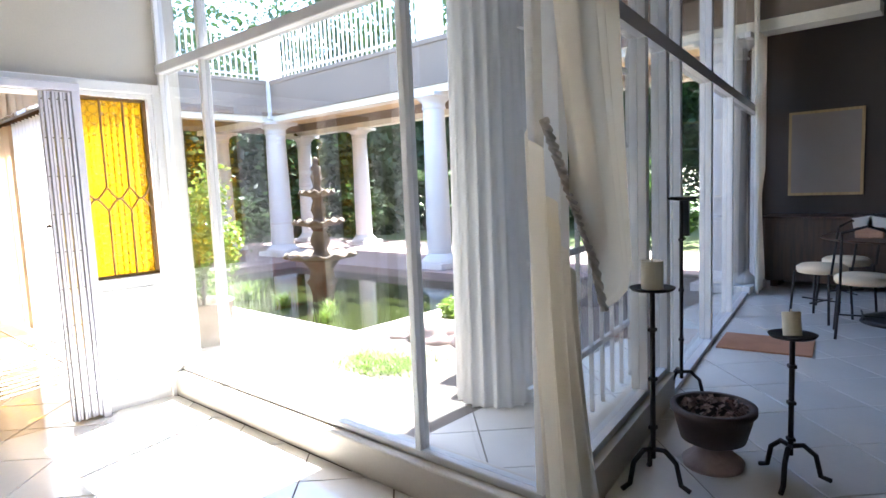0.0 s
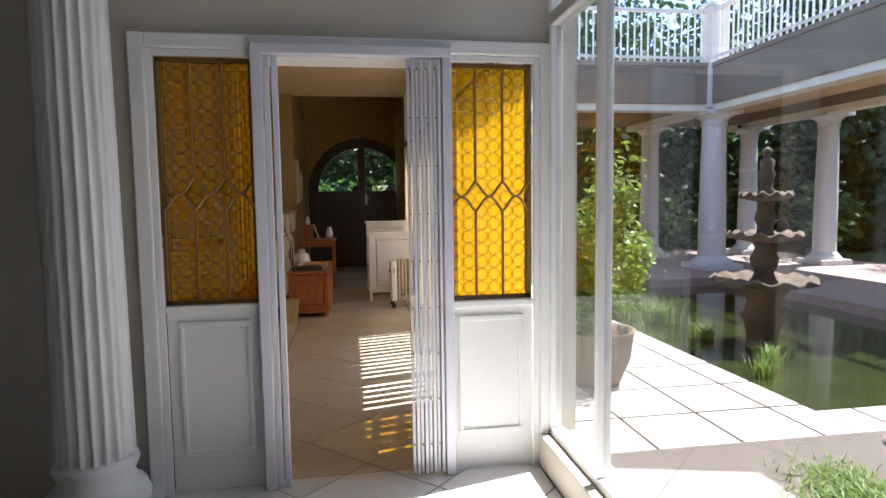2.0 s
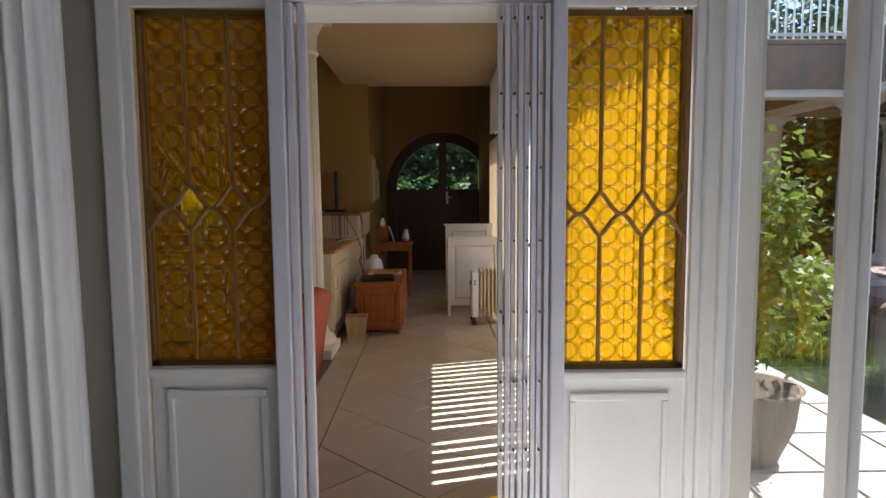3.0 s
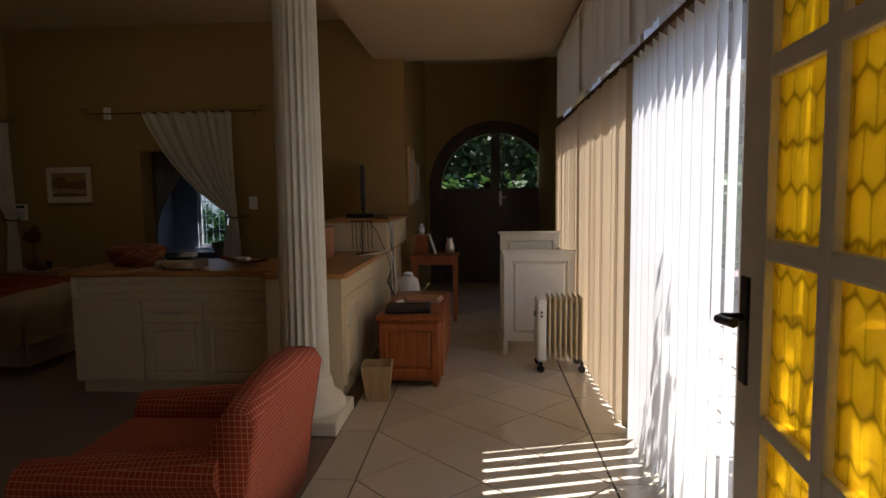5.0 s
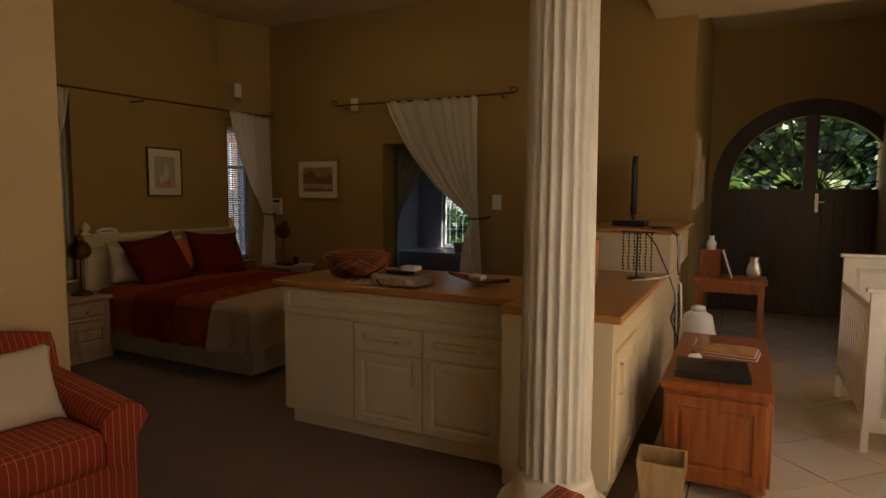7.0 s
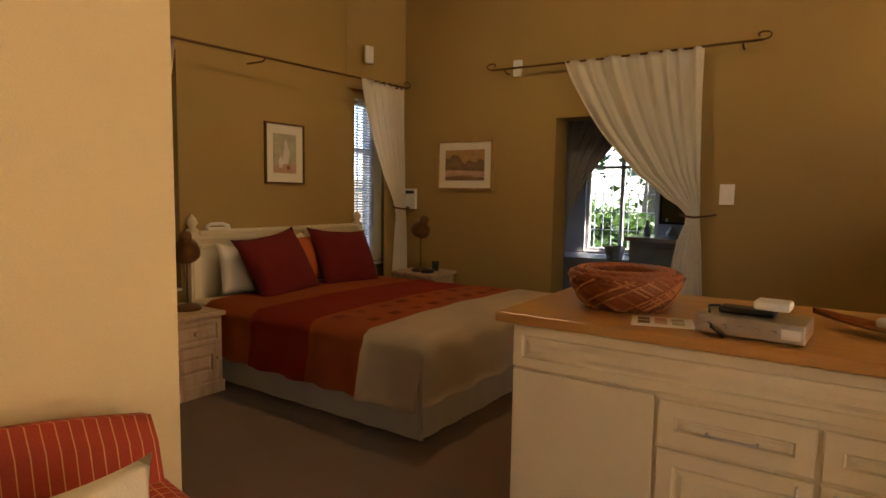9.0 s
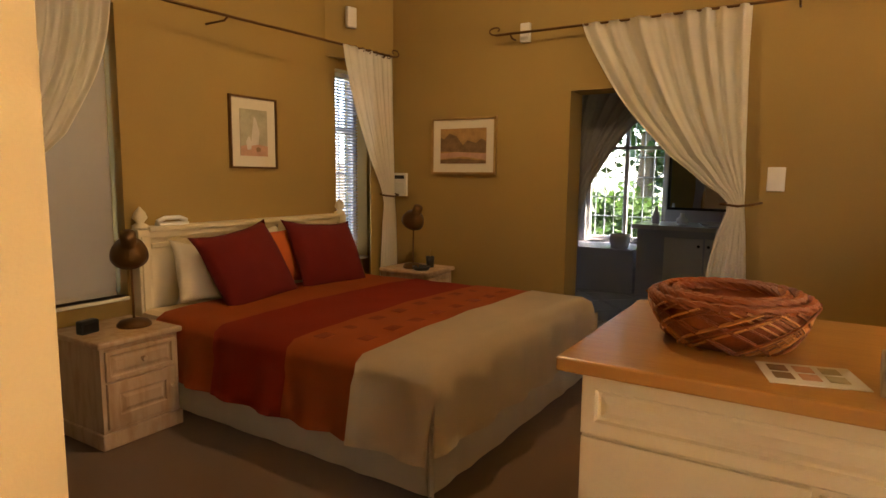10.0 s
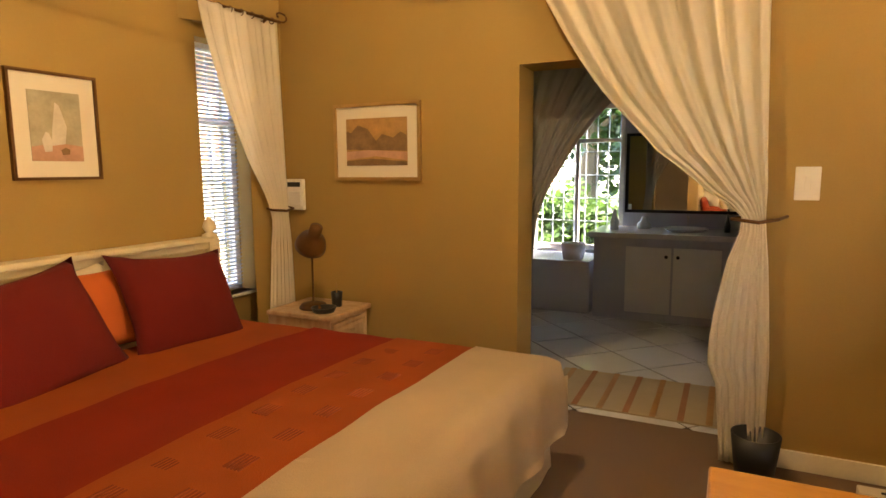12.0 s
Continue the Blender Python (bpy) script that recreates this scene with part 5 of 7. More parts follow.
part("drape", drape([(2.33, -7.86, -6.98, 0.12, 0), (1.95, -7.8, -6.98, 0.1), (1.55, -7.6, -6.98, 0.1), (1.3, -7.35, -6.98, 0.1), (1.1, -7.16, -6.98, 0.09), (0.9, -7.2, -6.98, 0.09), (0.02, -7.3, -6.96, 0.09)], (0, -4.655, 0), (1, 0, 0), (0, 1, 0), 12, 0.019, 180, 9), CURTAIN, o, smooth=True)


# bedroom windows
def bedroom_window(x0, x1, z0, z1, kind):
    w = thing("window_" + kind, "white steel window with burglar bars" if kind == "barred" else "window with a lowered brown shade", "window")
    w["kind"] = "structure"
    part("window_frame", boxes([(x0, x0 + 0.04, -4.84, -4.78, z0, z1), (x1 - 0.04, x1, -4.84, -4.78, z0, z1), (x0, x1, -4.84, -4.78, z0, z0 + 0.04), (x0, x1, -4.84, -4.78, z1 - 0.04, z1), (x0, x1, -4.83, -4.79, (z0 + z1) / 2 + 0.3, (z0 + z1) / 2 + 0.33)]), WHITE, w)
    part("pane", box(x0 + 0.04, x1 - 0.04, -4.812, -4.808, z0 + 0.04, z1 - 0.04), GLASS_DIM_MORE, w)
    part("window_sill", box(x0, x1, -4.78, -4.64, z0 - 0.02, z0, 0.004), WHITE_WORN, w)
    if kind == "barred":
        for k in range(int((x1 - x0) / 0.09)):
            part("bar", box(x0 + 0.05 + k * 0.09, x0 + 0.062 + k * 0.09, -4.86, -4.848, z0, z1), WHITE, w)
        for z in (0.95, 1.35, 1.75):
            part("cross_bar", box(x0, x1, -4.865, -4.85, z, z + 0.015), WHITE, w)
        slat = mesh_of("slat", box(x0 + 0.03, x1 - 0.03, -0.011, 0.011, -0.0008, 0.0008), SLAT)
        for k in range(60):
            z = z1 - 0.05 - k * 0.026
            if z > z0:
                ob = new("slat", slat)
                ob.parent = w
                ob.matrix_basis = pose(0, -4.74, z, 30)
    else:
        part("shade", box(x0 + 0.02, x1 - 0.02, -4.75, -4.745, z0, z1 - 0.02), SHADE, w, "lowered brown roller shade")
        part("shade_bar", box(x0 + 0.02, x1 - 0.02, -4.755, -4.74, z0, z0 + 0.025), SHADE, w)
    return w


bedroom_window(*WX[1], "barred")
bedroom_window(*WX[0], "shaded")

# vertical blinds of the lounge glass wall
for low, z0, z1, nm in ((True, 0.03, 2.13, "lower"), (False, 2.24, 2.92, "upper")):
    b = thing("vertical_blind", f"{'long' if low else 'short'} fabric vertical blind along the glass wall", "blind", "vertical blinds")
    part("head_rail", box(-10.1, -3.66, 2.08, 2.13, z1, z1 + 0.035), BRONZE if low else WHITE_WORN, b, "dark head rail" if low else "")
    sl = mesh_of("slat", box(-0.0635, 0.0635, -0.0007, 0.0007, z0, z1), BLIND)
    sl2 = mesh_of("slat", box(-0.0635, 0.0635, -0.0007, 0.0007, z0, z1), BLIND_SHADED)
    rnd = random.Random(5)
    for k in range(55):
        x = -3.76 - k * 0.115
        # Open sunlit slats take the white copy, closed and upper ones the shaded copy.
        if x > -6.75 and low:
            ob = new("slat", sl)
            turn = -35 + rnd.uniform(-4, 4)
        else:
            ob = new("slat", sl2)
            turn = (32 if low else 20) + rnd.uniform(-13, 13)
        ob.parent = b
        ob.matrix_basis = pose(x, 2.105, 0, 0, 0, turn)

# chest, bin, cot, heater
ch = thing("wooden_chest", "reddish brown wooden chest with carved panels and clutter on top", "chest")
cx0, cx1, cy0, cy1 = -8.72, -7.575, 0.5, 0.955
part("body", box(cx0, cx1, cy0, cy1, 0.05, 0.5, 0.006), REDWOOD, ch)
part("lid", box(cx0 - 0.02, cx1 + 0.02, cy0 - 0.015, cy1 + 0.015, 0.5, 0.535, 0.008), REDWOOD, ch)
fp = part("front_panel", framed_panel("x", cx1, cy0 + 0.01, cy1 - 0.01, 0.08, 0.48, 0.02, 0.05), REDWOOD, ch)
arch = bmesh.new()
ym = (cy0 + cy1) / 2
ring = [(ym - 0.13, 0.15), (ym + 0.13, 0.15)] + [(ym + 0.13 * math.cos(math.pi * k / 12), 0.33 + 0.07 * math.sin(math.pi * k / 12) ** 2) for k in range(13)]
outer = [arch.verts.new((cx1 + 0.002, y, z)) for y, z in ring]
inner = [arch.verts.new((cx1 + 0.016, ym + (y - ym) * 0.82, 0.26 + (z - 0.26) * 0.82)) for y, z in ring]
for k in range(len(ring)):
    q = (k + 1) % len(ring)
    arch.faces.new((outer[k], outer[q], inner[q], inner[k]))
arch.faces.new(inner)
part("raised_field", arch, REDWOOD, fp, "arched raised panel")
part("side_panel", framed_panel("y", cy1, cx0 + 0.02, cx1 - 0.02, 0.08, 0.48, 0.016, 0.06), REDWOOD, ch)
for x in (cx0 + 0.04, cx1 - 0.04):
    for y in (cy0 + 0.04, cy1 - 0.04):
        part("foot", turned([(0.02, 0), (0.03, 0.03), (0.025, 0.055)], 14, at=(x, y, 0)), REDWOOD, ch)
o = thing("black_folder", "flat black folder on the chest", "folder", at=(-7.8, 0.7, 0.535), rz=4)
part("cover", box(-0.15, 0.15, -0.17, 0.17, 0, 0.035, 0.008), BLACK, o)
part("clasp", box(-0.1, -0.08, -0.02, 0.1, 0.035, 0.04), BRONZE, o)
o = thing("magazine", "stack of glossy magazines on the chest", "magazine", at=(-8.25, 0.78, 0.535), rz=-6)
for k in range(4):
    part("magazine_sheet", box(-0.11 + 0.004 * k, 0.11 + 0.003 * k, -0.14, 0.14 - 0.005 * k, 0.008 * k, 0.008 * k + 0.007), (PAPER, RUST_DARK, PAPER, A4)[k], o)
o = thing("hair_brush", "bundle of small brushes and cables on the chest", "brushes", at=(-8.0, 0.6, 0.535))
part("bottle", turned([(0.025, 0), (0.025, 0.05), (0.01, 0.065)], 14), PLASTIC, o).matrix_basis = pose(0.02, 0.03, 0.025, 90, 0, 40)
part("paddle", turned([(0.035, 0), (0.04, 0.006), (0.03, 0.012)], 18), BINWOOD, o).matrix_basis = pose(0, 0.0, 0.09, 65, 10, 0)
part("stick", tube([(0, 0, 0.07), (0.02, 0.06, 0.008)], 0.006, 8), BINWOOD, o)
cab = bmesh.new()
rnd = random.Random(2)
tube([(0.02 * math.sin(k) + 0.1, -0.05 + 0.02 * k, 0.012 + 0.012 * abs(math.sin(k * 1.3))) for k in range(10)], 0.004, 6, cab)
part("cable", cab, RUST_DARK, o)
o = thing("waste_bin", "small tapered pale wooden bin on the floor", "bin", at=(-7.34, 0.53, 0), rz=4)
for rz in (0, 90, 180, 270):
    bm = bmesh.new()
    vs = [bm.verts.new(v) for v in ((-0.075, 0.075, 0), (0.075, 0.075, 0), (0.105, 0.105, 0.25), (-0.105, 0.105, 0.25), (-0.065, 0.063, 0), (0.065, 0.063, 0), (0.095, 0.093, 0.25), (-0.095, 0.093, 0.25))]
    for f in ((0, 1, 2, 3), (7, 6, 5, 4), (0, 4, 5, 1), (1, 5, 6, 2), (2, 6, 7, 3), (3, 7, 4, 0)):
        bm.faces.new([vs[i] for i in f])
    part("side", bm, BINWOOD, o).matrix_basis = pose(0, 0, 0, 0, 0, rz)
part("bottom", box(-0.075, 0.075, -0.075, 0.075, 0, 0.012), BINWOOD, o)
o = thing("cable_bundle", "white and black cables hanging over the counter end", "cables")
for nm, r, mt, pts in (("white_cable", 0.006, PLASTIC, [(-8.3, 0.22, 0.907), (-8.45, 0.36, 0.915), (-8.55, 0.43, 0.93), (-8.62, 0.47, 0.86), (-8.64, 0.48, 0.6), (-8.64, 0.48, 0.3), (-8.62, 0.47, 0.006)]),
                       ("black_cable", 0.004, BLACK, [(-9.0, 0.2, 1.205), (-8.85, 0.38, 1.21), (-8.8, 0.44, 1.14), (-8.72, 0.45, 0.95), (-8.66, 0.46, 0.75), (-8.7, 0.46, 0.62), (-8.74, 0.46, 0.7), (-8.7, 0.45, 0.8), (-8.66, 0.46, 0.55), (-8.66, 0.47, 0.006)]),
                       ("black_cable", 0.004, BLACK, [(-8.9, 0.1, 1.205), (-8.74, 0.2, 1.215), (-8.69, 0.3, 1.1), (-8.6, 0.4, 0.91), (-8.58, 0.44, 0.8), (-8.6, 0.45, 0.4), (-8.58, 0.46, 0.006)])):
    part(nm, tube(pts, r, 7), mt, o, smooth=True)
ct = thing("baby_cot", "white painted wooden cot by the glass wall", "cot")
part("end_panel", framed_panel("x", -8.54, 1.45, 2.07, 0.12, 0.9, 0.03, 0.07), WHITE_WORN, ct)
part("end_panel", framed_panel("x", -9.6, 1.45, 2.07, 0.12, 1.0, 0.03, 0.07), WHITE_WORN, ct)
part("side_rail", box(-9.57, -8.54, 1.45, 1.475, 0.79, 0.83, 0.006), WHITE_WORN, ct)
part("side_rail", box(-9.57, -8.54, 1.45, 1.475, 0.18, 0.23, 0.006), WHITE_WORN, ct)
for k in range(12):
    part("slat", box(-9.5 + k * 0.08, -9.475 + k * 0.08, 1.456, 1.469, 0.23, 0.79), WHITE_WORN, ct)
part("side_panel", boxes([(-9.57, -8.54, 2.045, 2.07, 0.15, 0.86)], 0.006), WHITE_WORN, ct)
part("top_rail", box(-8.555, -8.5, 1.43, 2.09, 0.9, 0.925, 0.006), WHITE_WORN, ct)
part("top_rail", box(-9.615, -9.56, 1.43, 2.09, 1.0, 1.025, 0.006), WHITE_WORN, ct)
part("mattress", box(-9.56, -8.56, 1.48, 2.04, 0.3, 0.42, 0.03), PLASTIC, ct)
for x in (-8.53, -9.58):
    for y in (1.465, 2.055):
        part("leg", box(x - 0.018, x + 0.018, y - 0.018, y + 0.018, 0, 0.15), WHITE_WORN, ct)
ht = thing("oil_heater", "cream oil-filled radiator heater on castors", "heater", at=(-8.1, 1.74, 0))
for k in range(7):
    y = 0.05 + k * 0.042
    part("fin", box(-0.13, 0.13, y - 0.006, y + 0.006, 0.1, 0.6, 0.005), HEATER, ht)
    part("fin_tube", tube([(0.09, y, 0.13), (0.09, y, 0.57)], 0.014, 8), HEATER, ht)
part("core", boxes([(-0.03, 0.03, 0.0, 0.32, 0.13, 0.17), (-0.03, 0.03, 0.0, 0.32, 0.53, 0.57)]), HEATER, ht)
cb = part("control_box", box(-0.12, 0.12, -0.05, 0.03, 0.08, 0.58, 0.02), PLASTIC, ht, "white control housing")
part("dial", turned([(0.022, 0), (0.022, 0.012)], 18), BLACK, cb).matrix_basis = pose(0.0, -0.05, 0.45, 90)
part("switch", boxes([(0.12, 0.124, -0.02, -0.005, 0.44 + 0.03 * k, 0.46 + 0.03 * k) for k in range(2)]), BLACK, cb)
for y in (-0.02, 0.3):
    part("foot_bar", box(-0.14, 0.14, y - 0.012, y + 0.012, 0.06, 0.085), IRON, ht)
    for x in (-0.13, 0.13):
        part("castor", turned([(0.028, -0.014), (0.03, 0), (0.028, 0.014)], 16), BLACK, ht).matrix_basis = pose(x, y, 0.03, 0, 90, 0)

# things on the worktop
bk = thing("wicker_basket", "nested reddish brown wicker baskets on the worktop", "basket", at=(-7.74, -1.4, 0.9))
for r, h, z in ((0.2, 0.125, 0.0), (0.172, 0.11, 0.028), (0.14, 0.1, 0.036)):
    body = part("basket_bowl", turned([(r * 0.62, z), (r * 0.8, z + h * 0.2), (r * 0.96, z + h * 0.6), (r, z + h), (r * 0.95, z + h), (r * 0.9, z + h * 0.6), (r * 0.6, z + 0.012)], 40), WICKER, bk, smooth=True)
    rim = bmesh.new()
    for q in range(3):
        tube([((r + 0.004 * math.sin(9 * a + q * 2.1)) * math.cos(a), (r + 0.004 * math.sin(9 * a + q * 2.1)) * math.sin(a), z + h + 0.006 * math.cos(9 * a + q * 2.1)) for a in [2 * math.pi * k / 72 for k in range(73)]], 0.0105, 7, rim)
    part("plaited_rim", rim, WICKER, body)
    rnd = random.Random(int(r * 1000))
    for q in range(60 if r > 0.19 else 0):
        a0 = rnd.uniform(0, 6.28)
        sgn = rnd.choice((-1, 1))
        pts = []
        for k in range(12):
            f = k / 11
            rr = r * (0.66 + 0.36 * f ** 0.6) + 0.008 + 0.003 * (q % 3)
            a = a0 + sgn * f * 1.3
            pts.append((rr * math.cos(a), rr * math.sin(a), z + h * f))
        part("cane", tube(pts, 0.0034, 5), WICKER_PALE if q % 2 else WICKER, body)
av = thing("av_receiver", "small silver electronic box with knobs and tangled cables", "electronics", at=(-7.5, -0.92, 0.9), rz=-4)
part("case", box(-0.1, 0.1, -0.15, 0.15, 0.008, 0.065, 0.004), CHROME, av)
for k in range(5):
    part("knob", turned([(0.009, 0), (0.008, 0.014)], 12), CHROME, av).matrix_basis = pose(0.1, -0.11 + k * 0.045, 0.035, 0, 90, 0)
part("label_plate", box(0.1, 0.102, 0.09, 0.14, 0.02, 0.05), PAPER, av)
part("remote_control", box(-0.04, 0.03, -0.1, 0.06, 0.066, 0.085, 0.006), BLACK, av)
part("paper_pack", box(-0.05, 0.03, 0.0, 0.1, 0.086, 0.115, 0.008), PAPER, av)
part("cable", tube([(-0.08, -0.12, 0.07), (-0.02, -0.14, 0.075), (0.05, -0.12, 0.07), (0.11, -0.1, 0.03), (0.12, -0.06, 0.005)], 0.004, 6), BLACK, av)
o = thing("leaflet", "printed leaflet with small photographs on the worktop", "leaflet", at=(-7.52, -1.2, 0.9), rz=15)
part("sheet", box(-0.08, 0.08, -0.1, 0.1, 0, 0.002), PAPER, o)
for k in range(3):
    for j in range(2):
        part("photo", box(-0.06 + j * 0.06, -0.015 + j * 0.06, -0.08 + k * 0.055, -0.04 + k * 0.055, 0.002, 0.0032), (A3, A2, A1)[k], o)
o = thing("boat_dish", "long dark red boat-shaped dish on the worktop", "dish", at=(-7.72, -0.55, 0.9), rz=70)
bm = bmesh.new()
rows = []
for k in range(17):
    f = k / 8 - 1
    w = 0.075 * (1 - f * f) + 0.002
    zz = 0.012 + 0.03 * f * f
    rows.append([bm.verts.new((0.24 * f, s * w, zz + 0.02 * abs(s))) for s in (-1, -0.5, 0, 0.5, 1)])
for p, q in zip(rows, rows[1:]):
    for i in range(4):
        bm.faces.new((p[i], p[i + 1], q[i + 1], q[i]))
bmesh.ops.solidify(bm, geom=bm.faces[:], thickness=0.01)
part("bowl", bm, REDWOOD, o, smooth=True)
part("soap", box(-0.05, 0.05, -0.03, 0.03, 0.03, 0.06, 0.01), PAPER, o)
o = thing("terracotta_vase", "tall terracotta vase on the counter", "vase", at=(-8.05, -0.02, 0.9))
part("vase", turned([(0.07, 0), (0.085, 0.05), (0.09, 0.25), (0.1, 0.27), (0.085, 0.27), (0.075, 0.05)], 28), TERRACOTTA, o, smooth=True)
tv = thing("television", "flat black television seen edge-on", "television", at=(-9.75, -0.02, 1.2), rz=100)
part("screen", box(-0.02, 0.02, -0.34, 0.34, 0.07, 0.53, 0.008), BLACK, tv)
part("stand", boxes([(-0.09, 0.09, -0.15, 0.15, 0, 0.012), (-0.015, 0.015, -0.03, 0.03, 0.01, 0.09)]), BLACK, tv)
o = thing("set_top_box", "small black decoder box on the shelf", "decoder", at=(-9.2, 0.05, 1.2))
part("case", box(-0.08, 0.08, -0.12, 0.12, 0, 0.04, 0.004), BLACK, o)
o = thing("jewellery_stand", "beaded necklaces hanging on a small stand", "jewellery stand", at=(-8.45, 0.22, 0.9))
part("stand", boxes([(-0.005, 0.005, -0.005, 0.005, 0, 0.3), (-0.05, 0.05, -0.05, 0.05, 0, 0.01), (-0.005, 0.005, -0.1, 0.1, 0.29, 0.3)]), IRON, o)
bead = mesh_of("bead", turned([(0.001, -0.008), (0.008, 0), (0.001, 0.008)], 8), STONE)
for k in range(6):
    for j in range(12):
        ob = new("bead", bead)
        ob.parent = o
        ob.matrix_basis = pose(0.012 * math.sin(j), -0.085 + k * 0.034, 0.28 - j * 0.02)
wires = thing("cable_bundle", "loose white and black cables hanging over the counter end", "cables")
for q, (mt, dx) in enumerate(((PLASTIC, 0.0), (BLACK, 0.05), (PLASTIC, 0.1), (BLACK, 0.14))):
    pts = [(-9.0 + 0.05 * q, 0.25, 1.205), (-8.85, 0.36, 1.21), (-8.72 + dx, 0.44, 1.17), (-8.66 + dx * 0.6, 0.45, 0.98), (-8.7 - dx, 0.44, 0.8), (-8.62 + dx, 0.43, 0.66), (-8.7, 0.45, 0.5), (-8.68 + dx, 0.47, 0.3)]
    part("cable", tube(pts, 0.006, 6), mt, wires)
o = thing("water_kettle", "white plastic urn with cables standing behind the chest", "urn", at=(-8.92, 0.56, 0))
part("body", turned([(0.11, 0), (0.115, 0.5), (0.09, 0.62), (0.03, 0.66)], 26), PLASTIC, o, smooth=True)
part("lid", turned([(0.05, 0.65), (0.045, 0.68), (0.01, 0.69)], 18), PLASTIC, o, smooth=True)
o = thing("black_waste_bin", "round black waste bin beside the curtain", "bin", at=(-10.05, -1.58, 0))
part("pail", turned([(0.08, 0), (0.105, 0.22), (0.097, 0.22), (0.074, 0.015)], 32), BLACK, o, smooth=True)
o = thing("extension_lead", "white multi-plug lead lying by the skirting", "extension lead", at=(-10.05, -1.0, 0))
part("block", box(-0.04, 0.04, -0.18, 0.18, 0, 0.05, 0.006), PLASTIC, o)
part("lead", tube([(0.02, -0.1, 0.055), (0.05, -0.05, 0.07), (0.04, 0.02, 0.05), (0.1, 0.05, 0.01)], 0.005, 6), BLACK, o)

# hall
tb = thing("telephone_table", "dark red wooden side table in the hall", "table")
part("tabletop", box(-10.3, -9.88, 0.46, 1.0, 0.72, 0.75, 0.006), REDWOOD, tb)
part("apron", box(-10.27, -9.91, 0.49, 0.97, 0.64, 0.72), REDWOOD, tb)
for x in (-10.26, -9.92):
    for y in (0.5, 0.96):
        part("leg", box(x - 0.02, x + 0.02, y - 0.02, y + 0.02, 0, 0.72), REDWOOD, tb)
o = thing("wooden_box", "small red wooden box on the hall table", "box", at=(-10.15, 0.57, 0.75))
part("box", box(-0.08, 0.08, -0.08, 0.08, 0, 0.22, 0.005), REDWOOD, o)
o = thing("glass_jar", "small clear jar on the wooden box", "jar", at=(-10.15, 0.57, 0.97))
part("jar", turned([(0.035, 0), (0.04, 0.06), (0.02, 0.09), (0.022, 0.12)], 18), CERAMIC, o, smooth=True)
o = thing("leaning_card", "thin white card leaning on the hall table", "card", at=(-10.05, 0.74, 0.75))
part("card", box(-0.1, 0.1, -0.003, 0.003, 0, 0.24), PAPER, o).matrix_basis = pose(0, 0, 0, 18, 0, 0)
o = thing("metal_jug", "tarnished metal jug on the hall table", "jug", at=(-10.05, 0.9, 0.75))
part("jug", turned([(0.04, 0), (0.06, 0.06), (0.045, 0.12), (0.03, 0.15), (0.04, 0.18)], 22), CHROME, o, smooth=True)
for y, z0, z1, x in ((0.4, 1.3, 2.0, -10.75), (0.4, 1.35, 1.85, -11.4)):
    o = thing("hall_picture", "framed picture seen edge-on in the hall", "picture", "hall pictures", at=(x, 0.38, z0))
    part("frame", boxes([(-0.25, 0.25, 0, 0.03, 0, 0.03), (-0.25, 0.25, 0, 0.03, z1 - z0 - 0.03, z1 - z0), (-0.25, -0.22, 0, 0.03, 0.03, z1 - z0 - 0.03), (0.22, 0.25, 0, 0.03, 0.03, z1 - z0 - 0.03)]), BINWOOD, o)
    part("print", box(-0.22, 0.22, 0.004, 0.012, 0.03, z1 - z0 - 0.03), MOUNT, o)
sp = thing("ceiling_spotlight", "small lit ceiling spotlight", "spotlight", at=(-8.6, -2.76, 3.42))
part("housing", turned([(0.06, -0.1), (0.065, 0)], 24), WHITE, sp)
bulb = bpy.data.materials.new("lit_bulb")
bulb.use_nodes = True
bulb.node_tree.nodes["Principled BSDF"].inputs["Emission Color"].default_value = (1, 0.85, 0.6, 1)
bulb.node_tree.nodes["Principled BSDF"].inputs["Emission Strength"].default_value = 25
part("bulb", turned([(0.045, -0.115), (0.045, -0.1)], 20), bulb, sp)


# ---- bathroom ----
va = thing("bathroom_vanity", "pale vanity cabinet with two white doors", "vanity")
part("body", boxes([(-13.5, -12.88, -2.9, -1.3, 0, 0.78)]), BATHWALL, va)
part("counter", box(-13.55, -12.82, -2.95, -1.25, 0.78, 0.83, 0.008), CERAMIC, va)
for y0, y1, yk in ((-2.6, -2.2, -2.24), (-2.18, -1.78, -2.14)):
    d = part("cabinet_door", box(-12.88, -12.86, y0, y1, 0.08, 0.7, 0.004), WHITE, va)
    part("knob", turned([(0.012, 0), (0.016, 0.02)], 14), BLACK, d).matrix_basis = pose(-12.86, yk, 0.62, 0, 90, 0)
part("basin", turned([(0.14, 0.0), (0.2, 0.04), (0.19, 0.045), (0.12, 0.01)], 28), CERAMIC, va, smooth=True).matrix_basis = pose(-13.15, -2.1, 0.82)
part("tap", tube([(-13.4, -2.1, 0.83), (-13.4, -2.1, 0.95), (-13.3, -2.1, 0.96)], 0.01, 8), CHROME, va)
mi = thing("bathroom_mirror", "wide wall mirror above the vanity", "mirror")
part("glass", box(-13.6, -13.585, -2.7, -1.35, 1.0, 1.75), MIRROR, mi)
part("frame", boxes([(-13.6, -13.57, -2.73, -1.32, 0.97, 1.0), (-13.6, -13.57, -2.73, -1.32, 1.75, 1.78), (-13.6, -13.57, -2.73, -2.7, 1.0, 1.75)]), IRON, mi)
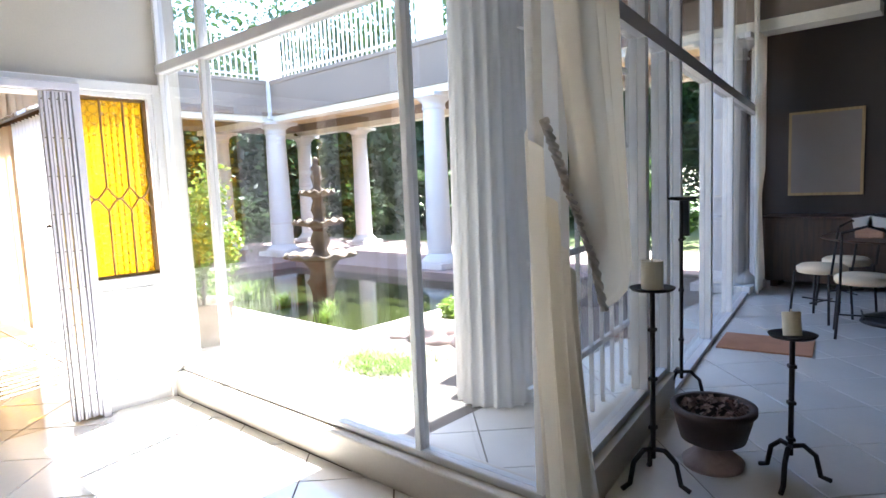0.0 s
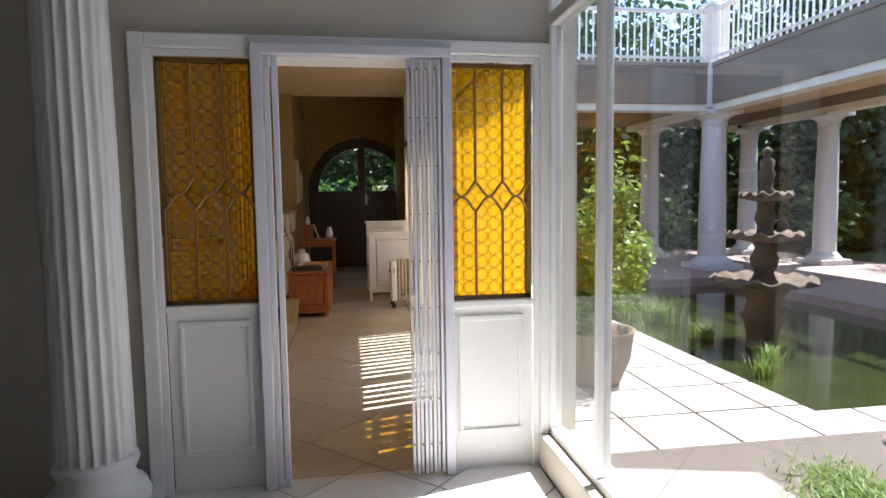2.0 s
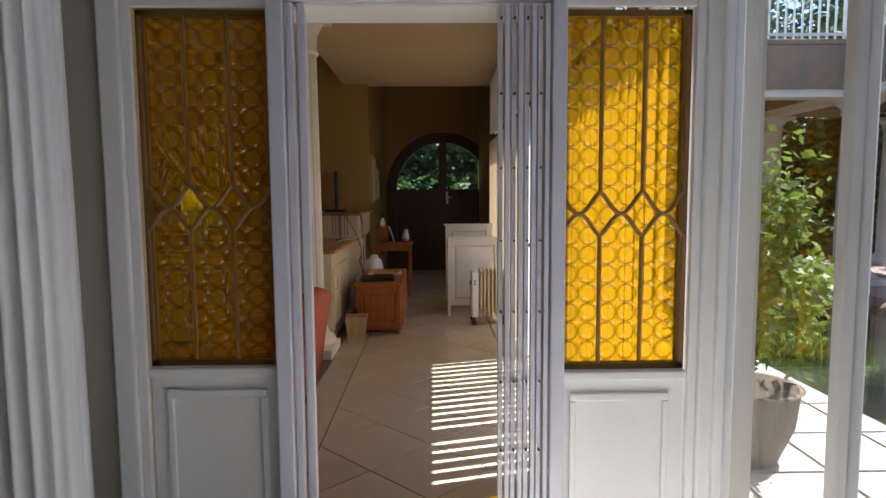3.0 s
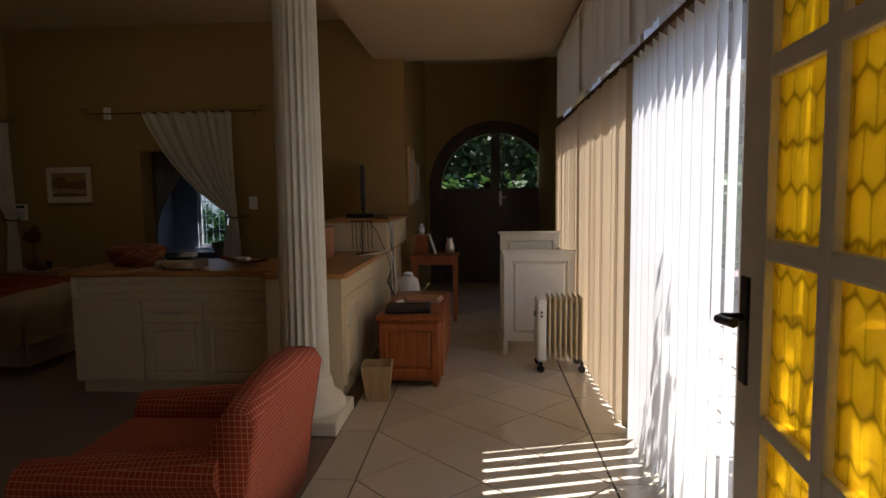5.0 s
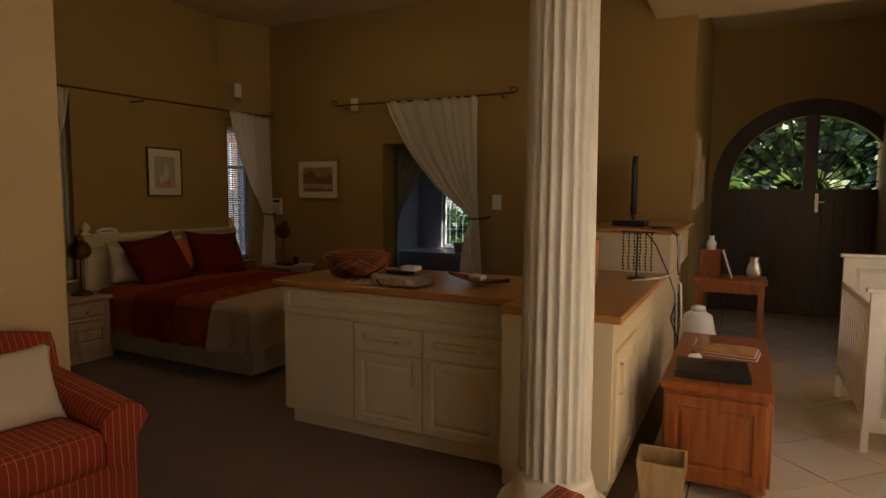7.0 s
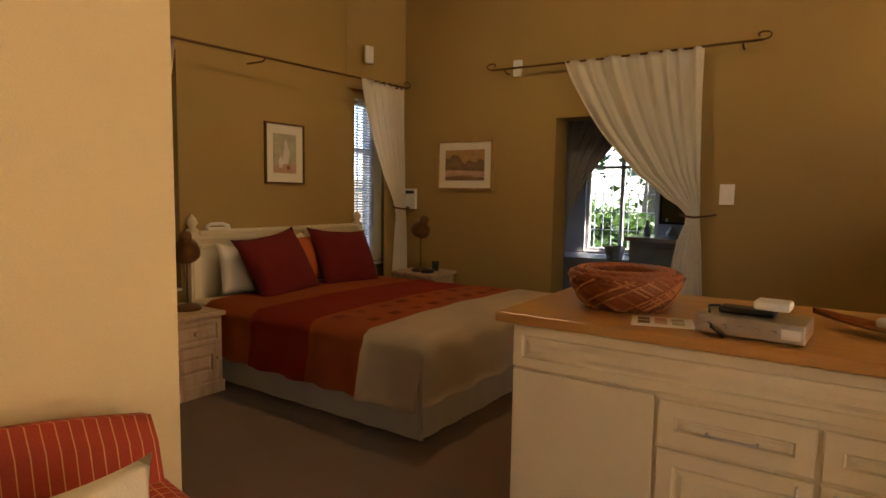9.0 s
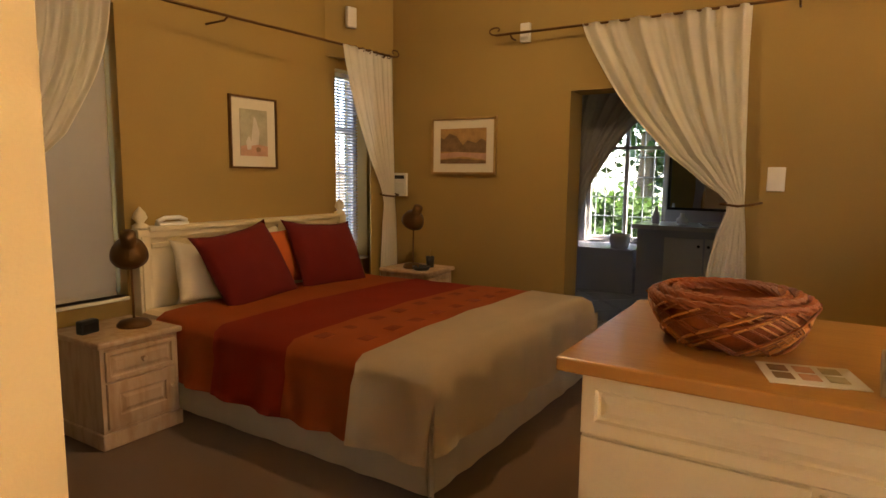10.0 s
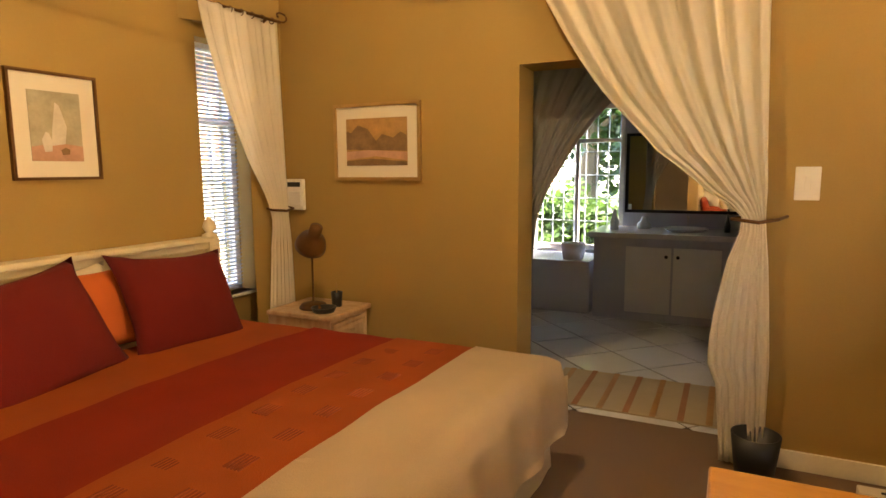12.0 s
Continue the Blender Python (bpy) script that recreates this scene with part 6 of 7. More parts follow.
for x, y, r, h, mt, nm in ((-13.1, -2.75, 0.04, 0.2, CERAMIC, "white ceramic bottle on the vanity"), (-13.3, -2.5, 0.06, 0.12, CERAMIC, "small white jar on the vanity"), (-13.2, -1.75, 0.025, 0.17, BLACK, "dark bottle on the vanity"), (-13.1, -1.6, 0.05, 0.08, CHROME, "small metal pot on the vanity")):
    o = thing("toilet_bottle", nm, "bottle", "vanity bottles", at=(x, y, 0.83))
    part("body", turned([(r, 0), (r * 1.1, h * 0.4), (r * 0.5, h * 0.7), (r * 0.4, h)], 20), mt, o, smooth=True)
bw = thing("window_bathroom", "tall white barred bathroom window over a tiled ledge", "window")
bw["kind"] = "structure"
part("window_frame", boxes([(-13.7, -13.64, -3.75, -3.7, 0.55, 2.1), (-13.7, -13.64, -2.8, -2.75, 0.55, 2.1), (-13.7, -13.64, -3.27, -3.23, 0.55, 2.1), (-13.7, -13.64, -3.7, -2.8, 0.55, 0.6), (-13.7, -13.64, -3.7, -2.8, 2.05, 2.1), (-13.7, -13.64, -3.7, -2.8, 1.7, 1.74)]), WHITE, bw)
for k in range(8):
    part("bar", box(-13.72, -13.71, -3.66 + k * 0.12, -3.648 + k * 0.12, 0.6, 2.05), WHITE, bw)
for z in (0.85, 1.1, 1.35, 1.6):
    part("cross_bar", box(-13.722, -13.712, -3.72, -2.78, z, z + 0.012), WHITE, bw)
part("pane", box(-13.672, -13.668, -3.7, -2.8, 0.6, 2.05), GLASS_DIM_MORE, bw).visible_shadow = False
part("ledge", box(-13.6, -12.95, -4.2, -2.95, 0, 0.52, 0.01), BATHWALL, bw, "tiled ledge below the window")
o = thing("ledge_pot", "white pot on the window ledge", "pot", at=(-13.1, -3.15, 0.52))
part("pot", turned([(0.1, 0), (0.13, 0.16), (0.12, 0.16), (0.09, 0.02)], 22), CERAMIC, o, smooth=True)
o = thing("bathroom_curtain", "grey curtain tied back inside the bathroom opening", "curtain", "curtains")
part("drape", drape([(2.25, -2.9, -1.9, -0.06, 0), (1.8, -2.9, -2.35, -0.06, 0), (1.4, -2.9, -2.65, -0.06, 0), (1.1, -2.9, -2.78, -0.06, 0), (0.6, -2.95, -2.8, -0.06, 0), (0.02, -2.95, -2.8, -0.06)], (-10.5, 0, 0), (0, 1, 0), (1, 0, 0), 7, 0.02, 80, 12), CURTAIN_GREY, o, smooth=True)
o = thing("striped_rug", "cream cotton rug with brown stripes at the bathroom door", "rug", at=(-10.9, -2.2, 0))
part("rug_sheet", box(-0.33, 0.33, -0.55, 0.5, 0.0, 0.012, 0.004), RUG, o)
for k in range(7):
    part("stripe", box(-0.33, 0.33, -0.5 + k * 0.15, -0.465 + k * 0.15, 0.012, 0.0145), TERRACOTTA if k % 2 else OAK, o)

# ---- entry and dining ----
def candle_stand(label, x, y, h, candle, rz=0):
    s = thing("candle_stand", label, "candle stand", "iron candle stands", at=(x, y, 0), rz=rz)
    part("stem", tube([(0, 0, 0.12), (0, 0, h)], 0.011, 10), IRON, s)
    for z in (0.3 * h, 0.55 * h, 0.8 * h):
        part("collar", box(-0.016, 0.016, -0.016, 0.016, z - 0.008, z + 0.008, 0.003), IRON, s)
    for k in range(3):
        a = 2 * math.pi * k / 3
        part("leg", tube([(0.0, 0, 0.16), (0.05 * math.cos(a), 0.05 * math.sin(a), 0.165), (0.1 * math.cos(a), 0.1 * math.sin(a), 0.12), (0.12 * math.cos(a), 0.12 * math.sin(a), 0.03), (0.16 * math.cos(a), 0.16 * math.sin(a), 0.012)], 0.011, 8), IRON, s)
    part("plate", turned([(0.02, h - 0.01), (0.085, h), (0.095, h + 0.012), (0.088, h + 0.012), (0.02, h + 0.002)], 28), IRON, s, smooth=True)
    if candle:
        r, ch, tilt = candle
        part("candle", turned([(r, 0), (r, ch), (r * 0.6, ch - 0.01), (0.004, ch - 0.005), (0.003, ch + 0.012)], 22), SAND, s, "cream pillar candle", smooth=False).matrix_basis = pose(0, 0, h + 0.004, tilt, 0, 0)
    return s


candle_stand("black wrought iron candle stand with a cream candle", -0.43, 2.83, 0.86, (0.045, 0.12, 0))
candle_stand("low black iron candle stand with a leaning candle", 0.02, 3.2, 0.64, (0.036, 0.1, -14), 30)
candle_stand("tall black iron candle stand by the window wall", -0.72, 3.95, 1.2, None, 15)
o = thing("footed_bowl", "dark clay footed bowl of dried petals", "bowl", at=(-0.29, 3.17, 0))
part("foot", turned([(0.13, 0), (0.135, 0.025), (0.08, 0.07), (0.06, 0.1)], 32), ROCK, o, smooth=True)
part("bowl", turned([(0.06, 0.09), (0.14, 0.13), (0.165, 0.22), (0.17, 0.25), (0.185, 0.26), (0.185, 0.285), (0.155, 0.285), (0.14, 0.22), (0.06, 0.14)], 40), surface("dark_clay", (0.07, 0.045, 0.04), 0.7, 0.2, 8, 60, 0.2), o, smooth=True)
pet = bmesh.new()
rnd = random.Random(8)
for k in range(160):
    a, q = rnd.uniform(0, 6.28), 0.15 * math.sqrt(rnd.random())
    p = Vector((q * math.cos(a), q * math.sin(a), 0.262 + 0.03 * (1 - (q / 0.15) ** 2) + rnd.uniform(0, 0.012)))
    d = Vector((rnd.gauss(0, 1), rnd.gauss(0, 1), rnd.gauss(0, 0.4))).normalized() * 0.02
    e = d.cross(Vector((rnd.gauss(0, 1), rnd.gauss(0, 1), 1))).normalized() * 0.011
    pet.faces.new([pet.verts.new(v) for v in (p - d, p + e, p + d, p - e)])
tagged(part("petals", pet, POTPOURRI, o, "dried pink and brown petals"), kind="stuff")
o = thing("door_mat", "flat brown mat on the tiles by the sliding door", "mat", at=(-0.62, 5.45, 0), rz=8)
part("mat", box(-0.32, 0.32, -0.25, 0.25, 0, 0.015, 0.005), TERRACOTTA, o)
o = thing("tied_curtain", "long cream curtain tied with a thick rope by the glass corner", "curtain", "curtains")


def swag(columns, rows, edge, shape, folds, seed):
    """A hanging cloth by columns: edge(f) gives top and bottom height, shape(f, g) the place along and off the glass."""
    bm = bmesh.new()
    grid = []
    for j in range(rows + 1):
        g = j / rows
        line = []
        for i in range(columns + 1):
            f = i / columns
            z0, z1 = edge(f)
            u, d = shape(f, g)
            fold = 0.022 * math.sin(2 * math.pi * folds * f + seed + 0.5 * math.sin(5 * g)) + 0.012 * math.sin(2 * math.pi * folds * 0.43 * f + 2 * seed + g)
            line.append(bm.verts.new(W2A + W2D * u + W2N * (d + fold * (1 - 0.45 * g if folds < 6 else 1)) + Vector((0, 0, z0 + (z1 - z0) * g))))
        grid.append(line)
    for p, q in zip(grid, grid[1:]):
        for i in range(columns):
            bm.faces.new((p[i], p[i + 1], q[i + 1], q[i]))
    bmesh.ops.solidify(bm, geom=bm.faces[:], thickness=0.003)
    return bm


def belly(f):
    """Height of the lower edge where the cloth folds over the rope."""
    return 1.46 - 1.2 * f if f < 0.42 else 0.956 - 0.14 * math.sin(math.pi * min(1.0, (f - 0.42) / 0.75)) - 0.02 * (f - 0.42)


part("upper_drape", swag(100, 60, lambda f: (3.2, belly(f)), lambda f, g: (-0.27 + (0.74 + 0.06 * g) * f, 0.08 + 0.15 * g ** 2 * math.sin(math.pi * (0.25 + 0.6 * f)) - 0.12 * (max(0.0, g - 0.95) / 0.05) ** 2 * f ** 0.5), 4, 1), CURTAIN_HALF_LIT, o, smooth=True)
part("lower_drape", swag(90, 50, lambda f: (1.5 - 0.52 * f, 0.015), lambda f, g: (-0.27 - 0.05 * g + (0.33 + 0.17 * g * g) * f, 0.06 + 0.06 * g), 6, 3), CURTAIN_HALF_LIT, o, smooth=True)
rope = bmesh.new()
for q in range(2):
    pts = []
    for k in range(50):
        f = k / 49
        a = f * 70 + q * math.pi
        c = W2A + W2D * (-0.28 + 0.36 * f) + W2N * (0.12 + 0.06 * f) + Vector((0, 0, 1.52 - 0.58 * f - 0.08 * max(0, f - 0.8) / 0.2))
        pts.append(c + Vector((0.008 * math.cos(a), 0.008 * math.sin(a), 0.004 * math.sin(a))))
    tube(pts, 0.01, 6, rope)
part("rope_tieback", rope, ROPE, o, "thick twisted grey rope tieback")
o = thing("dining_curtain", "cream curtain gathered at the end of the window wall", "curtain", "curtains")
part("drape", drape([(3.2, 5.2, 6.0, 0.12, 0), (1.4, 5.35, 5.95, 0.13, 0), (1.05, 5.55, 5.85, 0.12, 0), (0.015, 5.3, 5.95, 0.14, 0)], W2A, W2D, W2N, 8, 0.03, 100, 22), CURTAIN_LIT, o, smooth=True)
dt = thing("dining_table", "round glass-topped dining table on an iron base", "table", at=(0.12, 6.75, 0))
part("tabletop", turned([(0.6, 0.735), (0.61, 0.742), (0.6, 0.75)], 48), DARKWOOD, dt)
part("pedestal", turned([(0.3, 0), (0.28, 0.04), (0.07, 0.1), (0.06, 0.6), (0.2, 0.735)], 28), IRON, dt, smooth=True)
o = thing("napkin_holder", "folded white napkins in a small pink holder", "napkins", at=(-0.1, 6.55, 0.75))
part("holder", box(-0.1, 0.1, -0.05, 0.05, 0, 0.09, 0.01), A2, o)
for s in (-1, 1):
    part("napkin", box(-0.07, 0.07, -0.01, 0.01, 0.08, 0.18), PAPER, o).matrix_basis = pose(0.03 * s, 0, 0, 0, 10 * s, 0)
cbase = None
for x, y, rz in ((-0.45, 6.6, 70), (-0.08, 6.1, 10), (0.5, 6.2, -25), (-0.35, 7.2, 130), (0.7, 7.0, -90)):
    if cbase is None:
        c = thing("dining_chair", "dark iron dining chair with a cream seat pad", "chair", "chairs round the dining table", at=(x, y, 0), rz=rz)
        part("seat", turned([(0.19, 0.43), (0.2, 0.45), (0.2, 0.48), (0.17, 0.5)], 28), LINEN, c, "cream padded seat", smooth=True)
        for sx in (-0.16, 0.16):
            for sy in (-0.15, 0.15):
                part("leg", tube([(sx * 1.15, sy * 1.15, 0), (sx, sy, 0.44)], 0.011, 8), IRON, c)
            part("back_post", tube([(sx, -0.17, 0.44), (sx, -0.22, 0.85)], 0.01, 8), IRON, c)
        part("stretcher", boxes([(-0.17, 0.17, -0.006, 0.006, 0.16, 0.172), (-0.006, 0.006, -0.17, 0.17, 0.172, 0.184)]), IRON, c)
        part("back_rail", tube([(-0.16, -0.22, 0.85), (0, -0.24, 0.9), (0.16, -0.22, 0.85)], 0.01, 8), IRON, c)
        cbase = c
    else:
        copy_thing(cbase, pose(x, y, 0, 0, 0, rz))
o = thing("sideboard", "dark wooden sideboard against the dining wall", "sideboard")
part("body", box(-1.3, 0.6, 8.15, 8.58, 0.08, 0.8, 0.008), DARKWOOD, o)
part("top", box(-1.34, 0.64, 8.1, 8.59, 0.8, 0.83, 0.006), DARKWOOD, o)
for x in (-1.2, 0.5):
    part("foot", box(x - 0.04, x + 0.04, 8.2, 8.5, 0, 0.08), DARKWOOD, o)

# ---- courtyard planting ----
def shrub(label, x, y, z, meshes, mat, scale=(1, 1, 1), rz=0, stems=5, height=0.6, nm="shrub"):
    s = thing(nm, label, "shrub", "courtyard shrubs", at=(x, y, z), rz=rz)
    rnd = random.Random(int(abs(x * 100 + y * 37)))
    st = bmesh.new()
    for _ in range(stems):
        a, q = rnd.uniform(0, 6.28), rnd.uniform(0.05, 0.25)
        tube([(0, 0, 0), (q * 0.4 * math.cos(a), q * 0.4 * math.sin(a), height * 0.5), (q * math.cos(a) * scale[0], q * math.sin(a) * scale[1], height * rnd.uniform(0.8, 1.1))], [0.012, 0.008, 0.004], 6, st)
    part("stem", st, BARK, s)
    f = new("foliage", meshes)
    f.parent = s
    f.matrix_basis = Matrix.LocRotScale((0, 0, height), None, scale)
    return s


def with_mat(me, mat):
    me.materials.append(mat)
    return me


BUSH = with_mat(leaf_cloud(1500, 0.4, 0.4, 0.4, 0.09, 31, 0.3, 16), LEAF)
BUSH_L = with_mat(leaf_cloud(1400, 0.4, 0.4, 0.35, 0.09, 32, 0.3, 16), LEAF_LIGHT)
TRAIL = with_mat(leaf_cloud(3800, 0.32, 0.32, 0.62, 0.055, 35, 0.3, 26, 0.5), LEAF_LIGHT)
CROWN = with_mat(leaf_cloud(9000, 2.4, 2.4, 2.6, 0.22, 33, 0.35, 46), LEAF_DARK)
CROWN2 = with_mat(leaf_cloud(9000, 2.2, 2.2, 3.2, 0.2, 34, 0.35, 50), LEAF_DARK)


def blades(count, length, seed, mat, spread=0.12, lean=0.8, width=0.012):
    """Arching grass-like blades from one root."""
    rnd = random.Random(seed)
    verts, faces = [], []
    for _ in range(count):
        a, l = rnd.uniform(0, 6.28), length * rnd.uniform(0.6, 1.1)
        d = Vector((math.cos(a), math.sin(a), 0))
        s = Vector((-d.y, d.x, 0))
        b = Vector((rnd.gauss(0, spread), rnd.gauss(0, spread), 0))
        le = lean * rnd.uniform(0.4, 1.2)
        k0 = len(verts)
        for k in range(5):
            f = k / 4
            p = b + d * (l * le * f * f * 0.8) + Vector((0, 0, l * (f - 0.45 * le * f * f)))
            w = width * (1 - 0.9 * f)
            verts += [p - s * w, p + s * w]
        for k in range(4):
            q = k0 + 2 * k
            faces.append((q, q + 1, q + 3, q + 2))
    me = bpy.data.meshes.new("blades")
    me.from_pydata([tuple(v) for v in verts], [], faces)
    me.materials.append(mat)
    return me


REED = blades(90, 0.5, 3, LEAF_LIGHT, 0.1)
LOW = blades(260, 0.22, 4, LEAF_LIGHT, 0.22, 1.1, 0.014)


def reed_clump(label, x, y, z, me, scale=1.0, rz=0):
    t = tagged(new("grass_clump", me), label, "plant", "pond plants")
    t.matrix_basis = Matrix.Translation((x, y, z)) @ Matrix.Rotation(radians(rz), 4, "Z") @ Matrix.Scale(scale, 4)
    return t


for k, (x, y, s) in enumerate(((-7.1, 4.75, 1.3), (-7.4, 4.5, 1.0), (-5.2, 4.75, 0.9), (-6.25, 4.8, 0.8), (-4.95, 4.5, 0.7), (-3.5, 4.9, 0.8), (-3.35, 5.1, 0.7))):
    reed_clump("light green water reeds standing in the pond", x, y, -0.14, REED, s * 0.6, 70 * k)
for k, (x, y, s) in enumerate(((-2.95, 3.4, 1.0), (-2.75, 3.4, 1.1), (-2.8, 3.25, 0.9), (-3.05, 3.45, 0.8), (-2.6, 3.35, 0.9), (-2.7, 3.55, 1.0))):
    reed_clump("low yellow-green ground cover in the stone bed", x, y, -0.03, LOW, s * 0.5, 50 * k)
rk = random.Random(4)
for k, (x, y, s) in enumerate(((-2.95, 4.25, 0.26), (-2.5, 4.4, 0.34), (-2.2, 4.1, 0.24), (-3.25, 4.5, 0.2), (-2.0, 3.75, 0.2), (-3.3, 4.15, 0.16))):
    bm = bmesh.new()
    bmesh.ops.create_icosphere(bm, subdivisions=3, radius=1)
    for v in bm.verts:
        v.co *= 1 + 0.35 * noise.noise(v.co * 1.4 + Vector((k * 3, 0, 0)))
        v.co.z *= 0.55
    ob = part("boulder", bm, ROCK, smooth=True)
    ob.matrix_basis = Matrix.Translation((x, y, -0.06 + s * 0.3)) @ Matrix.Scale(s, 4)
    tagged(ob, "reddish brown rounded boulder at the pond edge", "boulder", "pond boulders")
o = thing("planter_pot", "round dark clay pot holding a trailing shrub", "pot", at=(-4.7, 2.95, -0.02))
part("pot", turned([(0.16, 0), (0.24, 0.2), (0.26, 0.38), (0.28, 0.4), (0.24, 0.4), (0.2, 0.1)], 30), BARK, o, smooth=True)
shrub("airy trailing green shrub in a dark clay pot", -4.7, 2.95, 0.3, TRAIL, LEAF_LIGHT, (1, 1, 1), 0, 7, 0.6)
shrub("leafy shrub in a planting bed by the house", -6.2, 2.75, -0.03, BUSH, LEAF, (0.8, 0.8, 1.7), 40, 7, 1.0)
shrub("low bright shrub at the pond edge", -7.2, 3.9, -0.03, BUSH_L, LEAF_LIGHT, (1.0, 0.8, 0.7), 20, 5, 0.25)
shrub("small green shrub between rocks", -3.1, 4.75, -0.03, BUSH_L, LEAF_LIGHT, (0.6, 0.5, 0.5), 80, 5, 0.2)
for k, (x, y, s) in enumerate(((-12.2, 11.6, 2.0), (-8.5, 12.2, 2.6), (-4.5, 12.4, 2.2), (-15, 9, 2.4), (-15.2, 6, 2.4), (-2.2, 12, 2.2), (0.8, 11.8, 2.4), (2.5, 9, 2.2), (-15, 3.5, 2.2))):
    shrub("dense dark green garden shrub behind the gallery", x, y, -0.1, BUSH, LEAF, (s, s, s * 0.9), 33 * k, 6, 0.9)


def palm(x, y, z, h, seed):
    p = thing("palm", "feathery green palm behind the columns", "palm", "palms", at=(x, y, z), rz=seed * 40)
    part("trunk", tube([(0, 0, 0), (0.03, 0, h * 0.5), (0, 0.02, h)], [0.12, 0.1, 0.08], 12), BARK, p)
    rnd = random.Random(seed)
    for k in range(14):
        a, up, l = 2 * math.pi * k / 14 + rnd.uniform(-0.2, 0.2), rnd.uniform(0.5, 1.3), rnd.uniform(0.9, 1.3)
        d = Vector((math.cos(a), math.sin(a), 0))
        s = Vector((-d.y, d.x, 0))
        verts, faces = [], []
        for q in range(16):
            f = q / 15
            c = Vector((0, 0, h)) + d * (l * f) + Vector((0, 0, up * l * (f - 0.9 * f * f)))
            w = 0.32 * math.sin(math.pi * (0.1 + 0.85 * f))
            for sg in (-1, 1):
                k0 = len(verts)
                tip = c + s * sg * w + d * 0.12 - Vector((0, 0, 0.1 * w))
                verts += [c, c + d * 0.035, tip, tip - d * 0.01]
                faces.append((k0, k0 + 1, k0 + 2, k0 + 3))
        me = bpy.data.meshes.new("frond")
        me.from_pydata([tuple(v) for v in verts], [], faces)
        me.materials.append(LEAF)
        ob = new("frond", me)
        ob.parent = p
    return p


palm(-9.5, 11.6, -0.08, 1.5, 1)
palm(-8.3, 12.6, -0.08, 2.2, 2)
palm(-7.2, 11.4, -0.08, 0.7, 3)


def tree(x, y, h, me, s, rz):
    t = thing("tree", "tall dense dark green garden tree", "tree", "garden trees", at=(x, y, -0.1), rz=rz)
    part("trunk", tube([(0, 0, 0), (0.1, 0.05, h * 0.4), (0, 0.1, h * 0.8), (0.1, 0, h * 1.1)], [0.22, 0.17, 0.1, 0.04], 10), BARK, t)
    lb = bmesh.new()
    for k in range(6):
        a = k * 1.1
        tube([(0.05, 0.05, h * (0.45 + 0.07 * k)), (math.cos(a) * s, math.sin(a) * s, h * (0.65 + 0.08 * k))], [0.08, 0.02], 7, lb)
    part("limbs", lb, BARK, t)
    c = new("crown", me)
    c.parent = t
    c.matrix_basis = Matrix.LocRotScale((0, 0, h), None, (s, s, s))
    return t


rt = random.Random(77)
for k in range(26):
    a = -0.35 + k * 0.085
    q = 17 + (k % 3) * 2.6
    tree(-3 - q * math.cos(a), 1.5 + q * math.sin(a), rt.uniform(2.6, 5.2), (CROWN, CROWN2)[k % 2], rt.uniform(0.95, 1.5), rt.uniform(0, 360))
for k in range(10):
    tree(1 + k * 2.6, 16 + (k % 3) * 2, rt.uniform(3, 5), (CROWN, CROWN2)[k % 2], rt.uniform(1.0, 1.4), rt.uniform(0, 360))
# garden beyond the bathroom, the bed window and the front door
for k, (x, y, s) in enumerate(((-14.5, -3.35, 1.3), (-14.6, -2.75, 1.35), (-14.9, -4.0, 1.5), (-14.4, 0.6, 1.6), (-15.2, 1.4, 2.4), (-16, 2.4, 2.6), (-16, 0.4, 2.6))):
    shrub("leafy green shrub outside the house", x, y, -0.15, BUSH_L if k % 2 else BUSH, LEAF, (s, s, s), 50 * k, 6, 0.85)
nb = thing("neighbour_house", "plain brown rendered house wall beyond the garden", "house")
part("wall", box(-18, -4, -12.6, -12.2, -0.62, 4.2), TERRACOTTA, nb)
part("roof", boxes([(-18.3, -3.7, -12.9, -11.7, 4.2, 4.45)]), BARK, nb)
bd = thing("garden_wall", "pale garden wall with white palings outside the window", "garden wall")
part("wall", box(-17, -5, -7.3, -7.1, -0.62, 1.5), RENDER_OUT, bd)
pal = mesh_of("paling", box(-0.04, 0.04, -0.015, 0.015, 1.5, 2.3), WHITE)
for k in range(60):
    ob = new("paling", pal)
    ob.parent = bd
    ob.matrix_basis = pose(-16.9 + k * 0.2, -7.2, 0)
wc = thing("garden_chair", "white metal garden chair on the gallery paving", "chair", at=(-6.5, 9.3, -0.01), rz=35)
part("seat", box(-0.2, 0.2, -0.2, 0.2, 0.42, 0.45, 0.01), WHITE, wc)
part("backrest", tube([(-0.18, 0.2, 0.44), (-0.19, 0.25, 0.75), (-0.1, 0.27, 0.9), (0.1, 0.27, 0.9), (0.19, 0.25, 0.75), (0.18, 0.2, 0.44)], 0.015, 8), WHITE, wc)
part("back_panel", box(-0.15, 0.15, 0.235, 0.25, 0.58, 0.86), WHITE, wc)
for x in (-0.18, 0.18):
    for y in (-0.18, 0.18):
        part("leg", tube([(x * 1.1, y * 1.1, 0), (x, y, 0.43)], 0.012, 8), WHITE, wc)
ur = thing("garden_urn", "weathered stone urn under the gallery", "urn", at=(-12.6, 7.0, -0.01))
part("urn", turned([(0.25, 0), (0.25, 0.3), (0.15, 0.35), (0.18, 0.5), (0.3, 0.65), (0.34, 0.8), (0.28, 0.8)], 28), STONE, ur, smooth=True)


